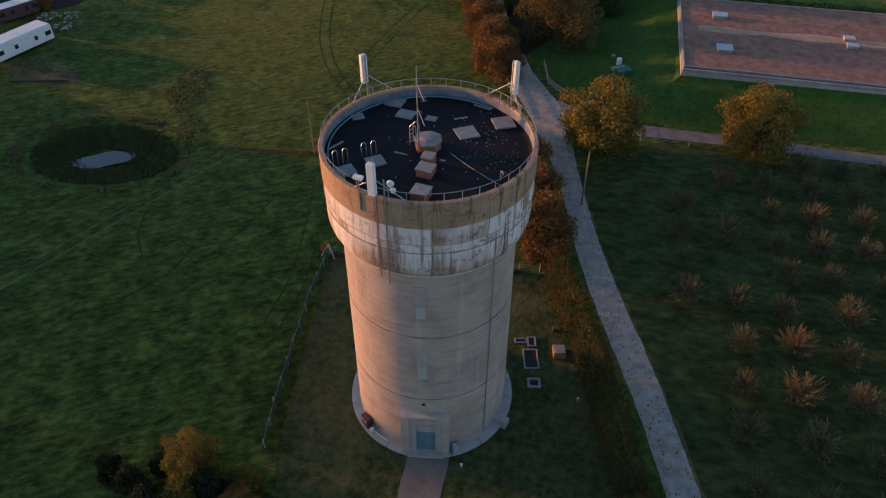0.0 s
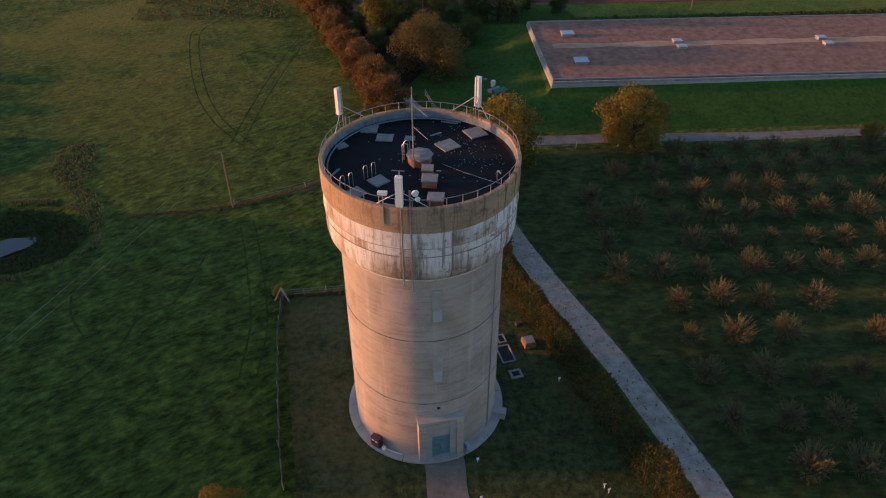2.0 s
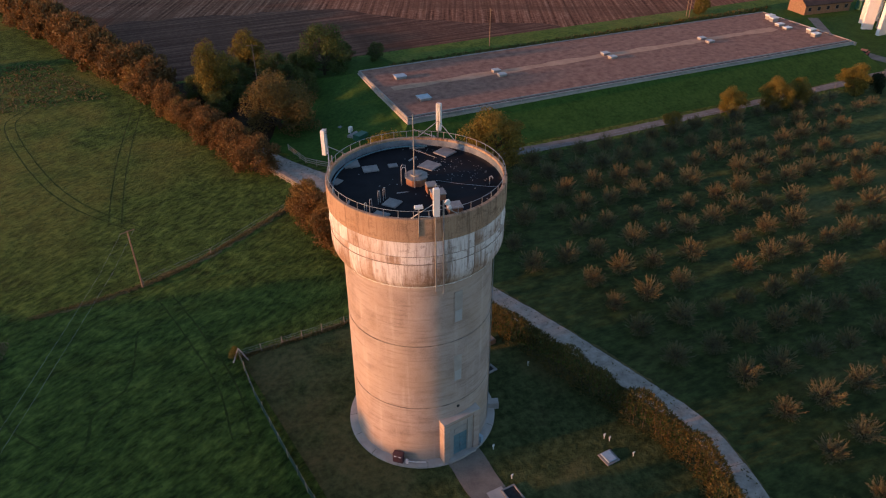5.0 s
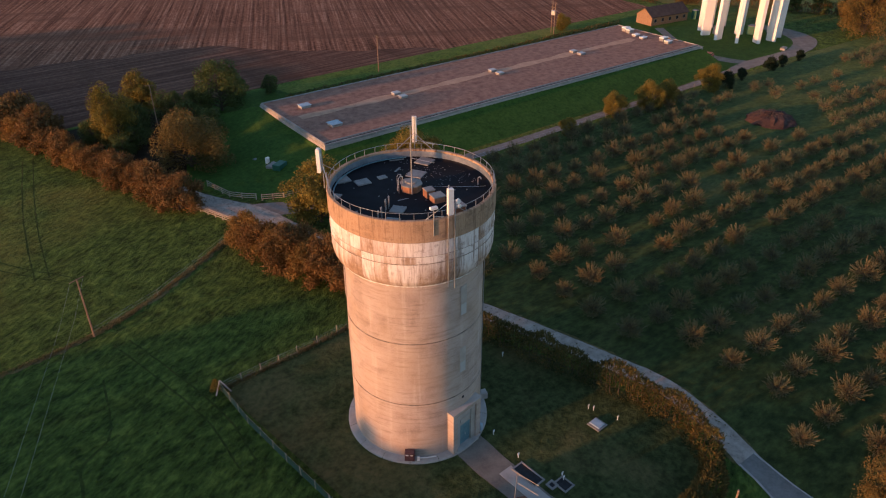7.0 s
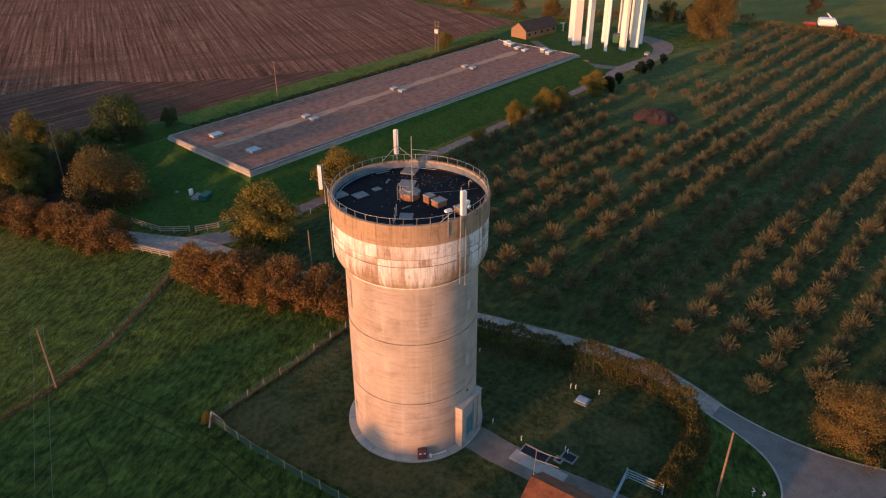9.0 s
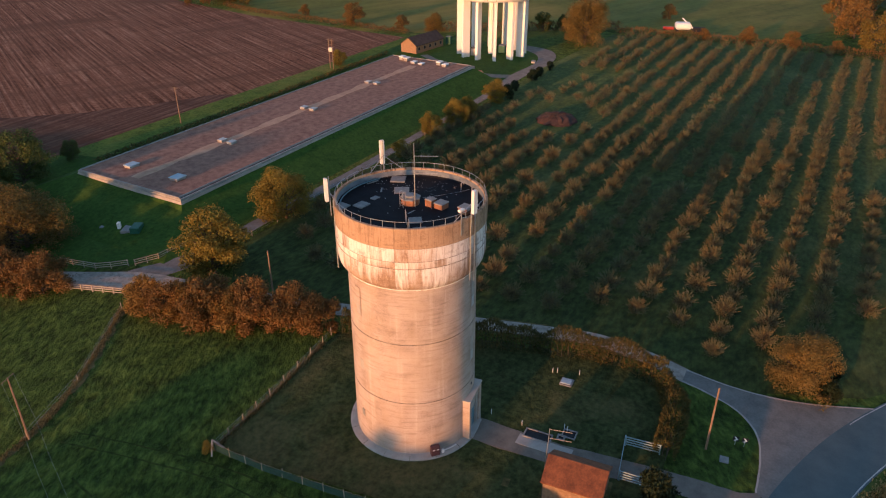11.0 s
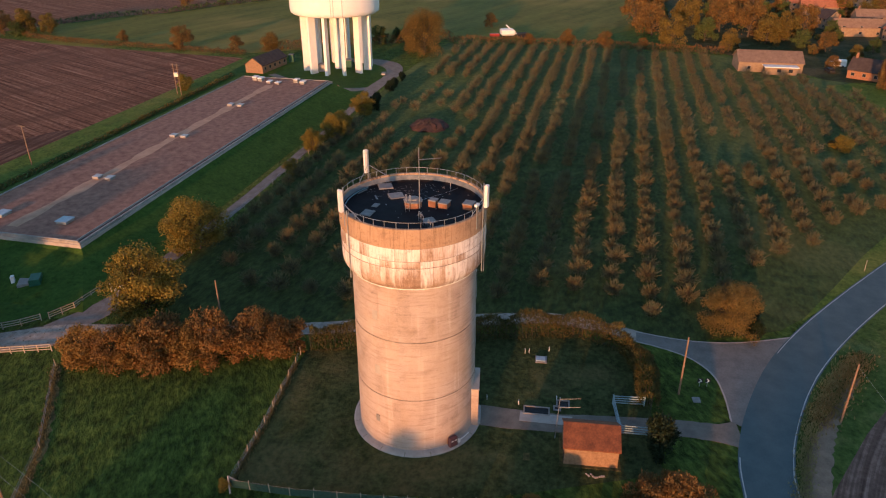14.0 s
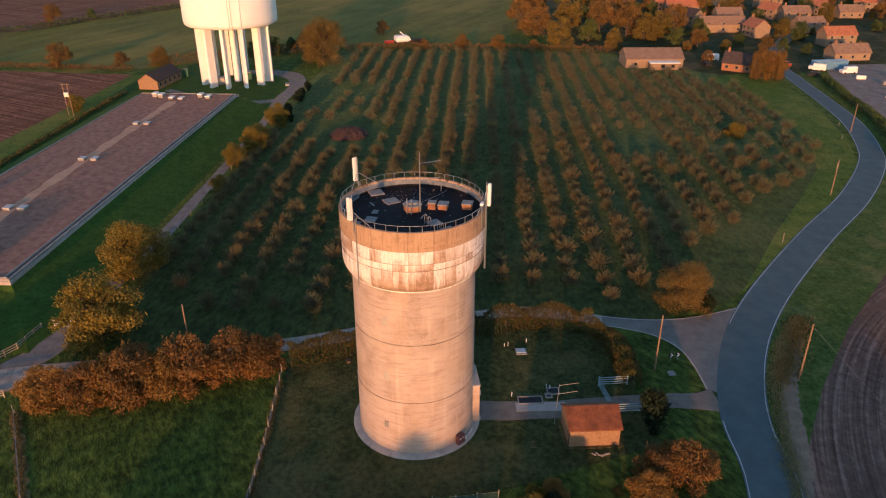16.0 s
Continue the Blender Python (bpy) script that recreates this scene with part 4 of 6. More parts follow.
for x, y in ((-13.65, 38.2), (-15.2, 36.9)):
    t = thing("hatch_handrail", x, y, Z_DECK, "pair of looped steel grab rails at a roof hatch", "grab rail", "hatch grab rails")
    for k in (-0.35, 0.35):
        x0, y0 = x + k * 0.8, y + k * 0.55
        part("loop", Shape().pipe([(x0 - .1, y0 - .1, Z_DECK), (x0 - .1, y0 - .1, Z_DECK + 0.95), (x0 - .05, y0, Z_DECK + 1.1), (x0 + .1, y0 + .1, Z_DECK + 1.1), (x0 + .15, y0 + .15, Z_DECK + 0.95), (x0 + .15, y0 + .15, Z_DECK)], 0.03, 5), M_STEEL, t)

# ---- trees, bushes and hedges ----


def blob_points(rng, lobes, n):
    """Points near the skins of overlapping lobes (x, y, z, rx, rz)."""
    wts = [l[3] ** 2 for l in lobes]
    out = []
    while len(out) < n:
        l = rng.choices(lobes, wts)[0]
        d = Vector((rng.gauss(0, 1), rng.gauss(0, 1), rng.gauss(0, 1))).normalized()
        if d.z < -0.5 and rng.random() < 0.6:
            continue
        r = 1.02 - abs(rng.gauss(0, 0.3)) + (0.3 * rng.random() if rng.random() < 0.22 else 0.0)
        out.append((l[0] + d.x * l[3] * r, l[1] + d.y * l[3] * r, l[2] + d.z * l[4] * r, d))
    return out


def crown_lobes(rng, h, r, base, k):
    lobes = [(0, 0, base + (h - base) * 0.46, r * 0.64, (h - base) * 0.5)]
    boughs = [(2.4 * i + rng.gauss(0, 0.3), (i + rng.random()) / (k // 3), rng.uniform(0.5, 0.85)) for i in range(k // 3)]
    for i in range(k):
        a, u, reach = boughs[i % len(boughs)]
        a, u = a + rng.gauss(0, 0.35), min(1.0, max(0.0, u + rng.gauss(0, 0.16)))
        zz = base + (h - base) * (0.06 + 0.82 * u)
        rr = r * reach * math.sqrt(max(0.12, 1 - ((u - 0.3) / 0.78) ** 2)) * rng.uniform(0.75, 1.15)
        q = r * rng.uniform(0.17, 0.34)
        lobes.append((math.cos(a) * rr, math.sin(a) * rr, zz, q, q * rng.uniform(0.7, 1.0)))
    return lobes


def tree_meshes(seed, h, r, base, n, size, k=11, spiky=0.0):
    """Trunk with limbs, and a crown of many leaf clumps."""
    rg = random.Random(seed)
    wood, crown = Shape(), Shape()
    lobes = crown_lobes(rg, h, r, base, k)
    tr = max(0.1, 0.03 * h)
    top = (rg.uniform(-.3, .3), rg.uniform(-.3, .3), h * 0.55)
    wood.rod((0, 0, -0.1), top, tr, tr * 0.5, 7)
    for l in lobes[1:]:
        z0 = min(h * 0.5, max(base * 0.6, l[2] * 0.5))
        wood.rod((top[0] * z0 / top[2], top[1] * z0 / top[2], z0), (l[0] * 0.9, l[1] * 0.9, l[2]), tr * 0.4, tr * 0.12, 4)
    for *p, face in blob_points(rg, lobes, n):
        if spiky and rg.random() < 0.45:
            # thorny growth: narrow leafy shoots that point up and out
            d = Vector((p[0], p[1], p[2] - base - 0.3 * h)).normalized()
            blade(crown, p, d + Vector((rg.gauss(0, .7), rg.gauss(0, .7), rg.gauss(0.5 * spiky, .5))), size * rg.uniform(1.0, 2.3), size * 0.5, rg)
        else:
            facing_leaf(crown, p, face, size * (1.25 if spiky else 1.0), rg)
    return wood, crown


class Kind:
    """A tree built once and then copied."""

    def __init__(self, name, label, category, leaf, seed, h, r, base, n, size, k=11, spiky=0.0, group=""):
        self.h, self.r = h, r
        wood, crown = tree_meshes(seed, h, r, base, n, size, k, spiky)
        self.first = thing(name, 0, 0, 0, label, category, group)
        part("trunk", wood, M_BARK, self.first)
        part("crown", crown, leaf, self.first)
        self.used = False

    def at(self, x, y, scale=1.0, turn=0.0, z=0.0, tall=1.0):
        m = pose(x, y, z, 0, 0, turn)
        ob = self.first
        if self.used:
            ob = copy_thing(self.first, m)
        ob.matrix_basis = m @ Matrix.Diagonal((scale, scale, scale * tall, 1))
        self.used = True
        return ob


gold_tree = Kind("golden_tree", "rounded tree in golden-green autumn leaf", "tree", L_GOLD, 3, 8.5, 4.8, 0.8, 15000, 0.24, 46)
green_tree = Kind("green_tree", "dark green broadleaf tree still in full leaf", "tree", L_GREEN, 4, 10.0, 5.6, 0.8, 9000, 0.30, 46)
russet_tree = Kind("russet_tree", "broad tree in russet autumn leaf", "tree", L_OLIVE, 5, 12.0, 7.2, 0.8, 20000, 0.27, 60)
far_tree = Kind("autumn_tree", "large orange-brown autumn tree by the village", "tree", L_FARORANGE, 6, 12.0, 6.5, 1.0, 2900, 0.6, 27)
far_gold = Kind("yellow_tree", "large yellow autumn tree by the village", "tree", L_FARGOLD, 8, 12.0, 6.2, 1.0, 2900, 0.6, 27)
far_green = Kind("dark_tree", "dark green tree by the village", "tree", L_GREEN, 9, 10.0, 5.5, 0.6, 2000, 0.65, 24)
hawthorn = Kind("hawthorn_bush", "bushy hawthorn in russet-orange autumn leaf", "bush", L_RUSSET, 11, 4.2, 3.0, 0.1, 9000, 0.17, 34, 0.7, "hawthorn bushes")
far_hawthorn = Kind("hawthorn_bush", "bushy hawthorn in russet-orange autumn leaf", "bush", L_RUSSET, 17, 4.2, 3.0, 0.1, 3200, 0.28, 30, 0.5, "hawthorn bushes")
orange_bush = Kind("hawthorn_bush", "bushy hawthorn with orange tips", "bush", L_ORANGE, 12, 4.0, 2.8, 0.1, 9000, 0.17, 34, 0.8, "hawthorn bushes")
shrub = Kind("green_shrub", "dark green evergreen shrub", "shrub", L_EVERGREEN, 13, 3.6, 1.9, 0.1, 3000, 0.22, 12, 0.8)
gold_bush = Kind("golden_bush", "loose bush with golden-orange leaf tips", "bush", L_GOLD, 14, 4.0, 2.6, 0.2, 3600, 0.22, 12, 0.8)

gold_tree.at(2.2, 83.6, 1.27, 0, 0, 0.92)
gold_tree.at(22.8, 87.0, 1.2, 130, 0, 0.9)
russet_tree.at(16.4, 2.7, 0.6, 95, 0, 1.0)
gold_tree.at(-15.4, 133.0, 0.95, 75, 0, 1.5)
gold_tree.at(-6.0, 148, 0.85, 40, 0, 1.3)
gold_tree.at(-27.2, 27.4, 0.52, 10, 0, 1.05)
green_tree.at(9.2, 141.5, 1.1, 0)
green_tree.at(22.7, 146, 0.42, 80)
green_tree.at(0, 135, 0.6, 200)
russet_tree.at(-6.6, 116.6, 1.02, 0, 0, 0.82)
for x, y, k in ((-12, 132, .6), (-10, 137.5, .7), (-4, 127, .5), (2, 129, .55), (-15.5, 127, .5), (-2, 140, .7), (4, 141, .6), (-18, 137, .55), (15, 147, .5)):
    green_tree.at(x, y, k, x * 50)
russet_tree.at(183.5, 89.5, 1.3, 60)
russet_tree.at(178, 147, 0.55, 160)
for x, y, k, a in ((-3.6, 63.8, 1.0, 0), (-1.8, 60.2, 0.8, 140), (-5.4, 68.4, 1.05, 50), (-7.0, 74.6, 1.05, 200), (-9.2, 80.5, 0.85, 290), (-19.2, 11.0, 0.74, 45), (-18.6, 14.2, 0.6, 190), (-16.8, 11.8, 0.5, 130), (-14.4, 100.9, 1.0, 20), (-16.0, 107, 1.0, 100),
                   (-18.6, 117, 0.9, 230), (-21.5, 124.5, 0.85, 330), (-24.5, 133, 0.9, 80), (-27.0, 144, 0.95, 10), (-30.5, 155, 1.2, 170), (-35, 168, 1.4, 60), (-40, 184, 1.4, 120), (-46, 200, 1.4, 220), (-17.4, 112.5, 0.8, 40), (-20, 121, 0.8, 0), (-23, 128.6, 0.7, 90), (-25.8, 138.5, 0.8, 10), (-28.8, 151.5, 0.8, 200), (-38, 176, 1, 30), (-43, 192, 1, 77), (-32, 161, 1.15, 50), (-34, 164.5, 1.2, 150), (-36.5, 172, 1.3, 10), (-39, 180, 1.3, 300), (-41.5, 188, 1.3, 220), (-45, 196, 1.4, 20), (-49, 206, 1.4, 10), (-53, 216, 1.5, 90), (-58, 228, 1.5, 40), (-63, 240, 1.6, 130), (-25.5, 148, 1.1, 60), (-28, 157, 1.2, 160)):
    (far_hawthorn if y > 135 else hawthorn).at(x, y, k * 1.4, a)
for x, y, k, a in ((-6.3, 71.6, 1.0, 30), (-10.0, 84.4, 0.95, 100), (-8.0, 77.8, 0.95, 180), (-15.3, 111.5, 0.9, 250), (-23, 129, 0.8, 60), (-29, 149.5, 0.9, 300), (-33, 161, .9, 20), (-21.8, 15.8, 0.62, 80), (-22.1, 25.3, 0.45, 20)):
    orange_bush.at(x, y, k * 1.3, a)
orange_bush.at(-99.5, 108.0, 0.9, 30)
for x, y, k, a in ((-22.6, 27.2, 0.5, 0), (-26.6, 24.4, 0.75, 50), (-22.5, 15.2, 0.45, 100)):
    gold_bush.at(x, y, k, a)
for x, y, k, a in ((-10.5, 13.0, 1.15, 0), (-21.2, 18.6, 0.3, 60), (-24.6, 25.6, 0.75, 30), (-30.8, 24.6, 0.8, 200), (-33.4, 25.4, 0.65, 100), (-29.0, 23.4, 0.75, 40), (-29.6, 26.6, 0.55, 10), (18.6, -0.2, 0.75, 10), (15.2, -0.4, 0.7, 130), (20.4, 2.2, 0.6, 220)):
    shrub.at(x, y, k, a, 0, 1.25)
for x, y, k in ((59.1, 86.2, 0.42), (73.6, 87.2, 0.62), (84, 86.0, 0.72), (105, 86.2, 0.72), (89.5, 86.4, 0.6)):
    gold_tree.at(x, y, k, x * 40)
for x, y, k in ((110, 84.6, 1.1), (130, 86.0, 1.0), (136, 86.4, 0.8), (144.5, 86.6, 0.75), (118, 86.2, 0.8)):
    shrub.at(x, y, k, x * 40)


def hedge(name, pts, height, width, material, label, per=95, size=0.22, section=7.0):
    """A hedge along a line: sections of dense, uneven leaves and shoots over woody stems."""
    rg = random.Random(len(name) * 31 + int(abs(pts[0][0]) * 7))
    t = thing(name, pts[0][0], pts[0][1], 0, label, "hedge")
    line = spline(pts, 0.5)
    leaves, stems, run = Shape(), Shape(), 0.0

    def close(leaves, stems):
        if leaves.v:
            f = part("foliage", leaves, material, t)
            tagged(part("woody_base", stems, M_BARK, t), kind="stuff")
    for (x0, y0), (x1, y1) in zip(line, line[1:]):
        d = Vector((x1 - x0, y1 - y0, 0))
        ln = d.length
        d.normalize()
        nrm = Vector((-d.y, d.x, 0))
        hh = height * (0.86 + 0.44 * noise.noise(Vector((x0 * 0.35, y0 * 0.35, 3))))
        ww = width * (0.9 + 0.4 * noise.noise(Vector((x0 * 0.3, y0 * 0.3, 9))))
        for _ in range(max(2, int(2 * ln))):
            p = Vector((x0, y0, 0)) + d * rg.random() * ln + nrm * rg.uniform(-.3, .3) * ww
            stems.rod(p, (p.x + rg.gauss(0, .2), p.y + rg.gauss(0, .2), hh * 0.8), 0.05, 0.02, 3)
        for _ in range(int(per * ln)):
            u = rg.random() * ln
            if rg.random() < 0.5:
                o, z = rg.uniform(-1, 1) * ww / 2, hh * rg.uniform(0.8, 1.05)
            else:
                o, z = rg.choice((-1, 1)) * ww / 2 * rg.uniform(0.75, 1.06), hh * rg.uniform(0.02, 1.0)
            z *= 1 - 0.22 * (2 * o / ww) ** 2
            p = Vector((x0, y0, 0)) + d * u + nrm * o
            out = nrm * (o / ww * 1.6) + Vector((rg.gauss(0, .45), rg.gauss(0, .45), rg.gauss(0.75, .4)))
            blade(leaves, (p.x, p.y, z), out, size * rg.uniform(1.0, 2.4), size * 0.55, rg)
        run += ln
        if run > section:
            close(leaves, stems)
            leaves, stems, run = Shape(), Shape(), 0.0
    close(leaves, stems)
    return t


hedge("clipped_hedge", [(-0.5, 57.2), (2.6, 49.8), (5.2, 42.4), (7.1, 35.8), (9.0, 30.4), (10.5, 25.4), (10.4, 21.0), (8.9, 17.4)], 3.4, 2.6, L_HEDGE, "clipped field hedge turning orange beside the chalky track", 420)
hedge("clipped_hedge", [(8.9, 17.4), (6.2, 15.2), (2.5, 14.2), (-3.2, 13.9)], 2.5, 2.2, L_HEDGE, "clipped hedge with orange tips round the compound corner", 420)
hedge("field_hedge", [(208, 86), (211, 52), (210.5, 22), (208.5, -17)], 2.6, 2.6, L_RUSSET, "russet field hedge along the end of the orchard", 30, 0.5)
hedge("field_hedge", [(24, 139.5), (60, 140.2), (100, 141), (138, 142)], 0.75, 1.2, L_HEDGE, "low dark hedge behind the reservoir", 24, 0.4)
hedge("field_hedge", [(168.5, 153), (171.5, 192), (174.5, 232), (181, 258)], 1.7, 2.0, L_RUSSET, "russet hedge between ploughed and green fields", 26, 0.45)
hedge("field_hedge", [(190, 270), (208, 265.5), (236, 249.5), (248, 235.5), (275, 223), (294, 211.5), (344, 186.5), (430, 155)], 2.0, 3.0, L_GREEN, "far dark hedge between fields", 10, 0.8)
hedge("field_hedge", [(177, 150), (200, 109), (214, 86)], 3.0, 4.0, L_RUSSET, "russet hedge behind the white tower", 24, 0.6)


# orchard
def apple_mesh(seed, n_shoot, n_core, per, fine=1.0):
    """A low mounded fruit tree: a leafy dome with a fringe of arching shoots."""
    rg = random.Random(seed)
    wood, crown = Shape(), Shape()
    wood.rod((0, 0, -0.05), (0.03, 0, 0.9), 0.10, 0.07, 5)
    for i in range(n_core):
        d = Vector((rg.gauss(0, 1), rg.gauss(0, 1), rg.gauss(0.25, 0.8))).normalized()
        r = rg.uniform(0.55, 1.0)
        lump = 1 + 0.22 * math.sin(3 * math.atan2(d.y, d.x) + seed)
        p = (d.x * 1.2 * r * lump, d.y * 1.2 * r * lump, max(0.12, 0.85 + d.z * 0.75 * r))
        if i % 3 == 0:
            facing_leaf(crown, p, d, 0.24 * fine, rg)
        else:
            blade(crown, p, d + Vector((rg.gauss(0, .5), rg.gauss(0, .5), rg.gauss(0.2, .5))), rg.uniform(0.25, 0.5), 0.11 * fine, rg)
    for i in range(n_shoot):
        a, lean = 2.4 * (i // 3) + rg.gauss(0, 0.12), min(1.35, abs(rg.gauss(0.85, 0.38)))
        d = Vector((math.cos(a) * math.sin(lean), math.sin(a) * math.sin(lean), math.cos(lean)))
        p0 = Vector((0, 0, 0.8)) + d * 0.25
        p1 = p0 + d * rg.uniform(0.6, 1.05)
        e2 = (d + Vector((rg.gauss(0, .25), rg.gauss(0, .25), 0.35))).normalized()
        p2 = p1 + e2 * rg.uniform(0.45, 1.0)
        wood.rod(p0, p1, 0.03, 0.018, 3)
        blade(crown, p1, e2, (p2 - p1).length, 0.05, rg)
        for k in range(per):
            q = p0.lerp(p1, 0.35).lerp(p2, (k + rg.random()) / per) if k % 3 == 0 else p1.lerp(p2, (k + rg.random()) / per)
            blade(crown, q, e2 + Vector((rg.gauss(0, .35), rg.gauss(0, .35), rg.gauss(0.1, .25))), rg.uniform(0.22, 0.42) * (0.4 + 0.6 * fine), 0.10 * fine, rg)
    return wood, crown


apple_kinds = []
for k in range(4):
    wood, crown = apple_mesh(40 + k, 66, 760, 14, 0.62)
    t = thing("orchard_tree", 0, 0, 0, "small open-crowned orchard tree with upright bare shoots", "fruit tree", "orchard rows")
    part("trunk", wood, M_BARK, t)
    part("crown", crown, L_APPLE, t)
    apple_kinds.append([t, False])
ROWS_Y = [2.4 + 5.45 * k for k in range(-11, 16)]
plan = []
og = random.Random(21)
for yy in ROWS_Y:
    first = np.interp(yy, [2, 14, 26, 36, 48, 57, 66, 77, 85], [17, 18, 20, 18, 16, 12.5, 11.5, 13, 17])
    x = 13 + 5.0 * math.ceil((first - 13.6) / 5.0)
    while x < 205:
        road_y = np.interp(x, [15, 26, 42, 58, 78, 95, 120, 150, 168], [1, -6, -17, -30, -45, -52, -55, -52, -44])
        if yy < 2:
            road_y += np.interp(x, [20, 60, 100], [9, 6, 3])
        ok = yy > road_y
        ok &= not (math.hypot(x - 98, (yy - 66) * 1.3) < 13 or (84 < x < 104 and -9 < yy < 1) or (100 < x < 150 and 64 < yy) and og.random() < 0.75)
        ok &= not (yy > 80 and (x > 120 or x < 27)) and not (x > 150 and yy > 80) and not (math.hypot(x - 16.6, yy - 2.4) < 6) and math.hypot(x - 101, yy + 31) > 5
        ok &= not (x > 172 and yy < -12) and not (x > 160 and yy < -40)
        if ok and og.random() < 0.93:
            plan.append((x + og.gauss(0, 0.3), yy + og.gauss(0, 0.25), og.uniform(0.82, 1.22), og.uniform(0, 360), og.randrange(4)))
        x += 4.95
plan.sort(key=lambda q: math.hypot(q[0] + 40, q[1] - 20))
far_wood, far_crown = Shape(), Shape()
far_kinds = [apple_mesh(40 + k, 40, 190, 7) for k in range(4)]
wv = [[(np.array(q.v), q.f) for q in pair] for pair in far_kinds]
for i, (x, y, k, a, kind) in enumerate(plan):
    t, used = apple_kinds[kind]
    m = pose(x, y, 0, 0, 0, a) @ Matrix.Scale(k, 4)
    if i < 300:
        ob = copy_thing(t, m) if used else t
        ob.matrix_basis = m
        apple_kinds[kind][1] = True
    else:
        R = np.array(m)
        for sh, (vv, ff) in zip((far_wood, far_crown), wv[kind]):
            n = len(sh.v)
            sh.v.extend(map(tuple, vv @ R[:3, :3].T + R[:3, 3]))
            sh.f.extend([tuple(n + q for q in f) for f in ff])
rest = thing("orchard_rows", 120, 10, 0, "further rows of small orchard trees with orange tips", "fruit trees")
rest["kind"] = "stuff"
for nm, sh, mt in (("trunks", far_wood, M_BARK), ("crowns", far_crown, L_APPLE)):
    tagged(part(nm, sh, mt, rest), kind="stuff")

# ---- white water tower, buildings, poles ----
WX, WY = 155.7, 112.1
white = thing("white_water_tower", WX, WY, 0, "tall white water tower with a round tank on broad fins", "water tower")
Z2 = 18.2
s = Shape().turned(WX, WY, [(0, Z2 + 0.3), (12.0, Z2), (13.6, Z2 + 0.15), (14.2, Z2 + 0.6), (14.45, Z2 + 1.6), (14.45, Z2 + 13), (14.1, Z2 + 13.6), (0, Z2 + 15)], 96)
part("tank", s, M_WHITETOWER, white, "smooth white rendered tank", True)
for i in range(12):
    a = 30 * i - 149.2
    s = Shape().box(WX + 10.3 * math.cos(radians(a)), WY + 10.3 * math.sin(radians(a)), 0, 2.6, 0.9, Z2 + 0.25, a, 0)
    part("leg", s, M_WHITETOWER, white)
for dy in (-0.6, 0.0, 2.2):
    ca = math.radians(-161 + dy * 5)
    px, py = WX + 14.5 * math.cos(ca), WY + 14.5 * math.sin(ca)
    part("tank_conduit", Shape().rod((px, py, Z2 + 0.6), (px, py, Z2 + 13), 0.07, 0.07, 5), M_STEEL, white)
part("riser", Shape().rod((WX, WY, 0), (WX, WY, Z2 + 0.3), 1.2, 1.2, 20), M_WHITETOWER, white)


def house(name, x, y, rz, sx, sy, eaves, ridge, roofmat, wallmat, label, chimney=True, windows=3, over=0.35, category="house"):
    """A gabled house: walls, two roof slopes, chimney, windows and door."""
    t = thing(name, x, y, 0, label, category, "village houses" if category == "house" else "")
    m = pose(x, y, 0, 0, 0, rz)

    def bx(s, cx, cy, cz, dx, dy, dz):
        b = Shape().box(cx, cy, cz, dx, dy, dz)
        return s.add([m @ Vector(v) for v in b.v], b.f)
    a, b = sx / 2, sy / 2
    w = Shape()
    w.add([m @ Vector(v) for v in ((-a, -b, 0), (a, -b, 0), (a, b, 0), (-a, b, 0), (-a, -b, eaves), (a, -b, eaves), (a, b, eaves), (-a, b, eaves), (-a, 0, ridge), (a, 0, ridge))],
          [(0, 1, 5, 4), (2, 3, 7, 6), (1, 2, 6, 9, 5), (3, 0, 4, 8, 7)])
    part("wall", w, wallmat, t)
    r = Shape()
    k = (ridge - eaves) / b
    for sgn in (-1, 1):
        yo, zo = sgn * (b + over), eaves - over * k
        vs = [(-a - over, yo, zo), (a + over, yo, zo), (a + over, 0, ridge), (-a - over, 0, ridge)]
        r.add([m @ Vector(v) for v in vs] + [m @ Vector((v[0], v[1], v[2] + 0.16)) for v in vs], [(0, 1, 2, 3), (7, 6, 5, 4), (0, 4, 5, 1), (1, 5, 6, 2), (2, 6, 7, 3), (3, 7, 4, 0)])
    roof = part("roof", r, roofmat, t)
    if chimney:
        part("chimney", bx(bx(Shape(), a * 0.8, 0, ridge - 0.6, 0.7, 0.7, 1.8), a * 0.8, 0, ridge + 1.2, 0.5, 0.5, 0.3), M_BRICK, roof)
    for sgn in (-1, 1):
        for i in range(windows):
            cx = -a + sx * (i + 0.5) / windows
            for zz in ((0.9,) if eaves < 3.4 else (0.9, 3.1)):
                wn_ = part("window", bx(Shape(), cx, sgn * (b + 0.02), zz, 1.1, 0.08, 1.1), M_PAVER, t)
                part("pane", bx(Shape(), cx, sgn * (b + 0.05), zz + 0.1, 0.9, 0.06, 0.9), M_GLASS, wn_)
    return t


house("pump_house", 150.3, 135.8, -5.5, 15.5, 6.4, 2.7, 4.9, M_SLATE, M_HUTBRICK, "low buff pump house with a dark slate roof", False, 5, category="pump house")
hx, hy = -11.9, 20.3
hut = house("brick_hut", hx, hy, 96, 5.6, 4.4, 2.35, 3.75, M_RUST, M_HUTBRICK, "small buff brick hut with a rusty orange sheet roof", False, 0, 0.2, "hut")
barn = house("village_shed", 187, -28, 93, 20, 11, 3.2, 6.0, M_TILE_BROWN, M_STONE, "long stone barn with a brown tiled roof", False, 3, category="barn")
part("lean_to", Shape().box(180.2, -31.0, 0, 3.6, 10.0, 2.4, 3, 0.05), M_STONE, barn, "stone lean-to with a white fascia")
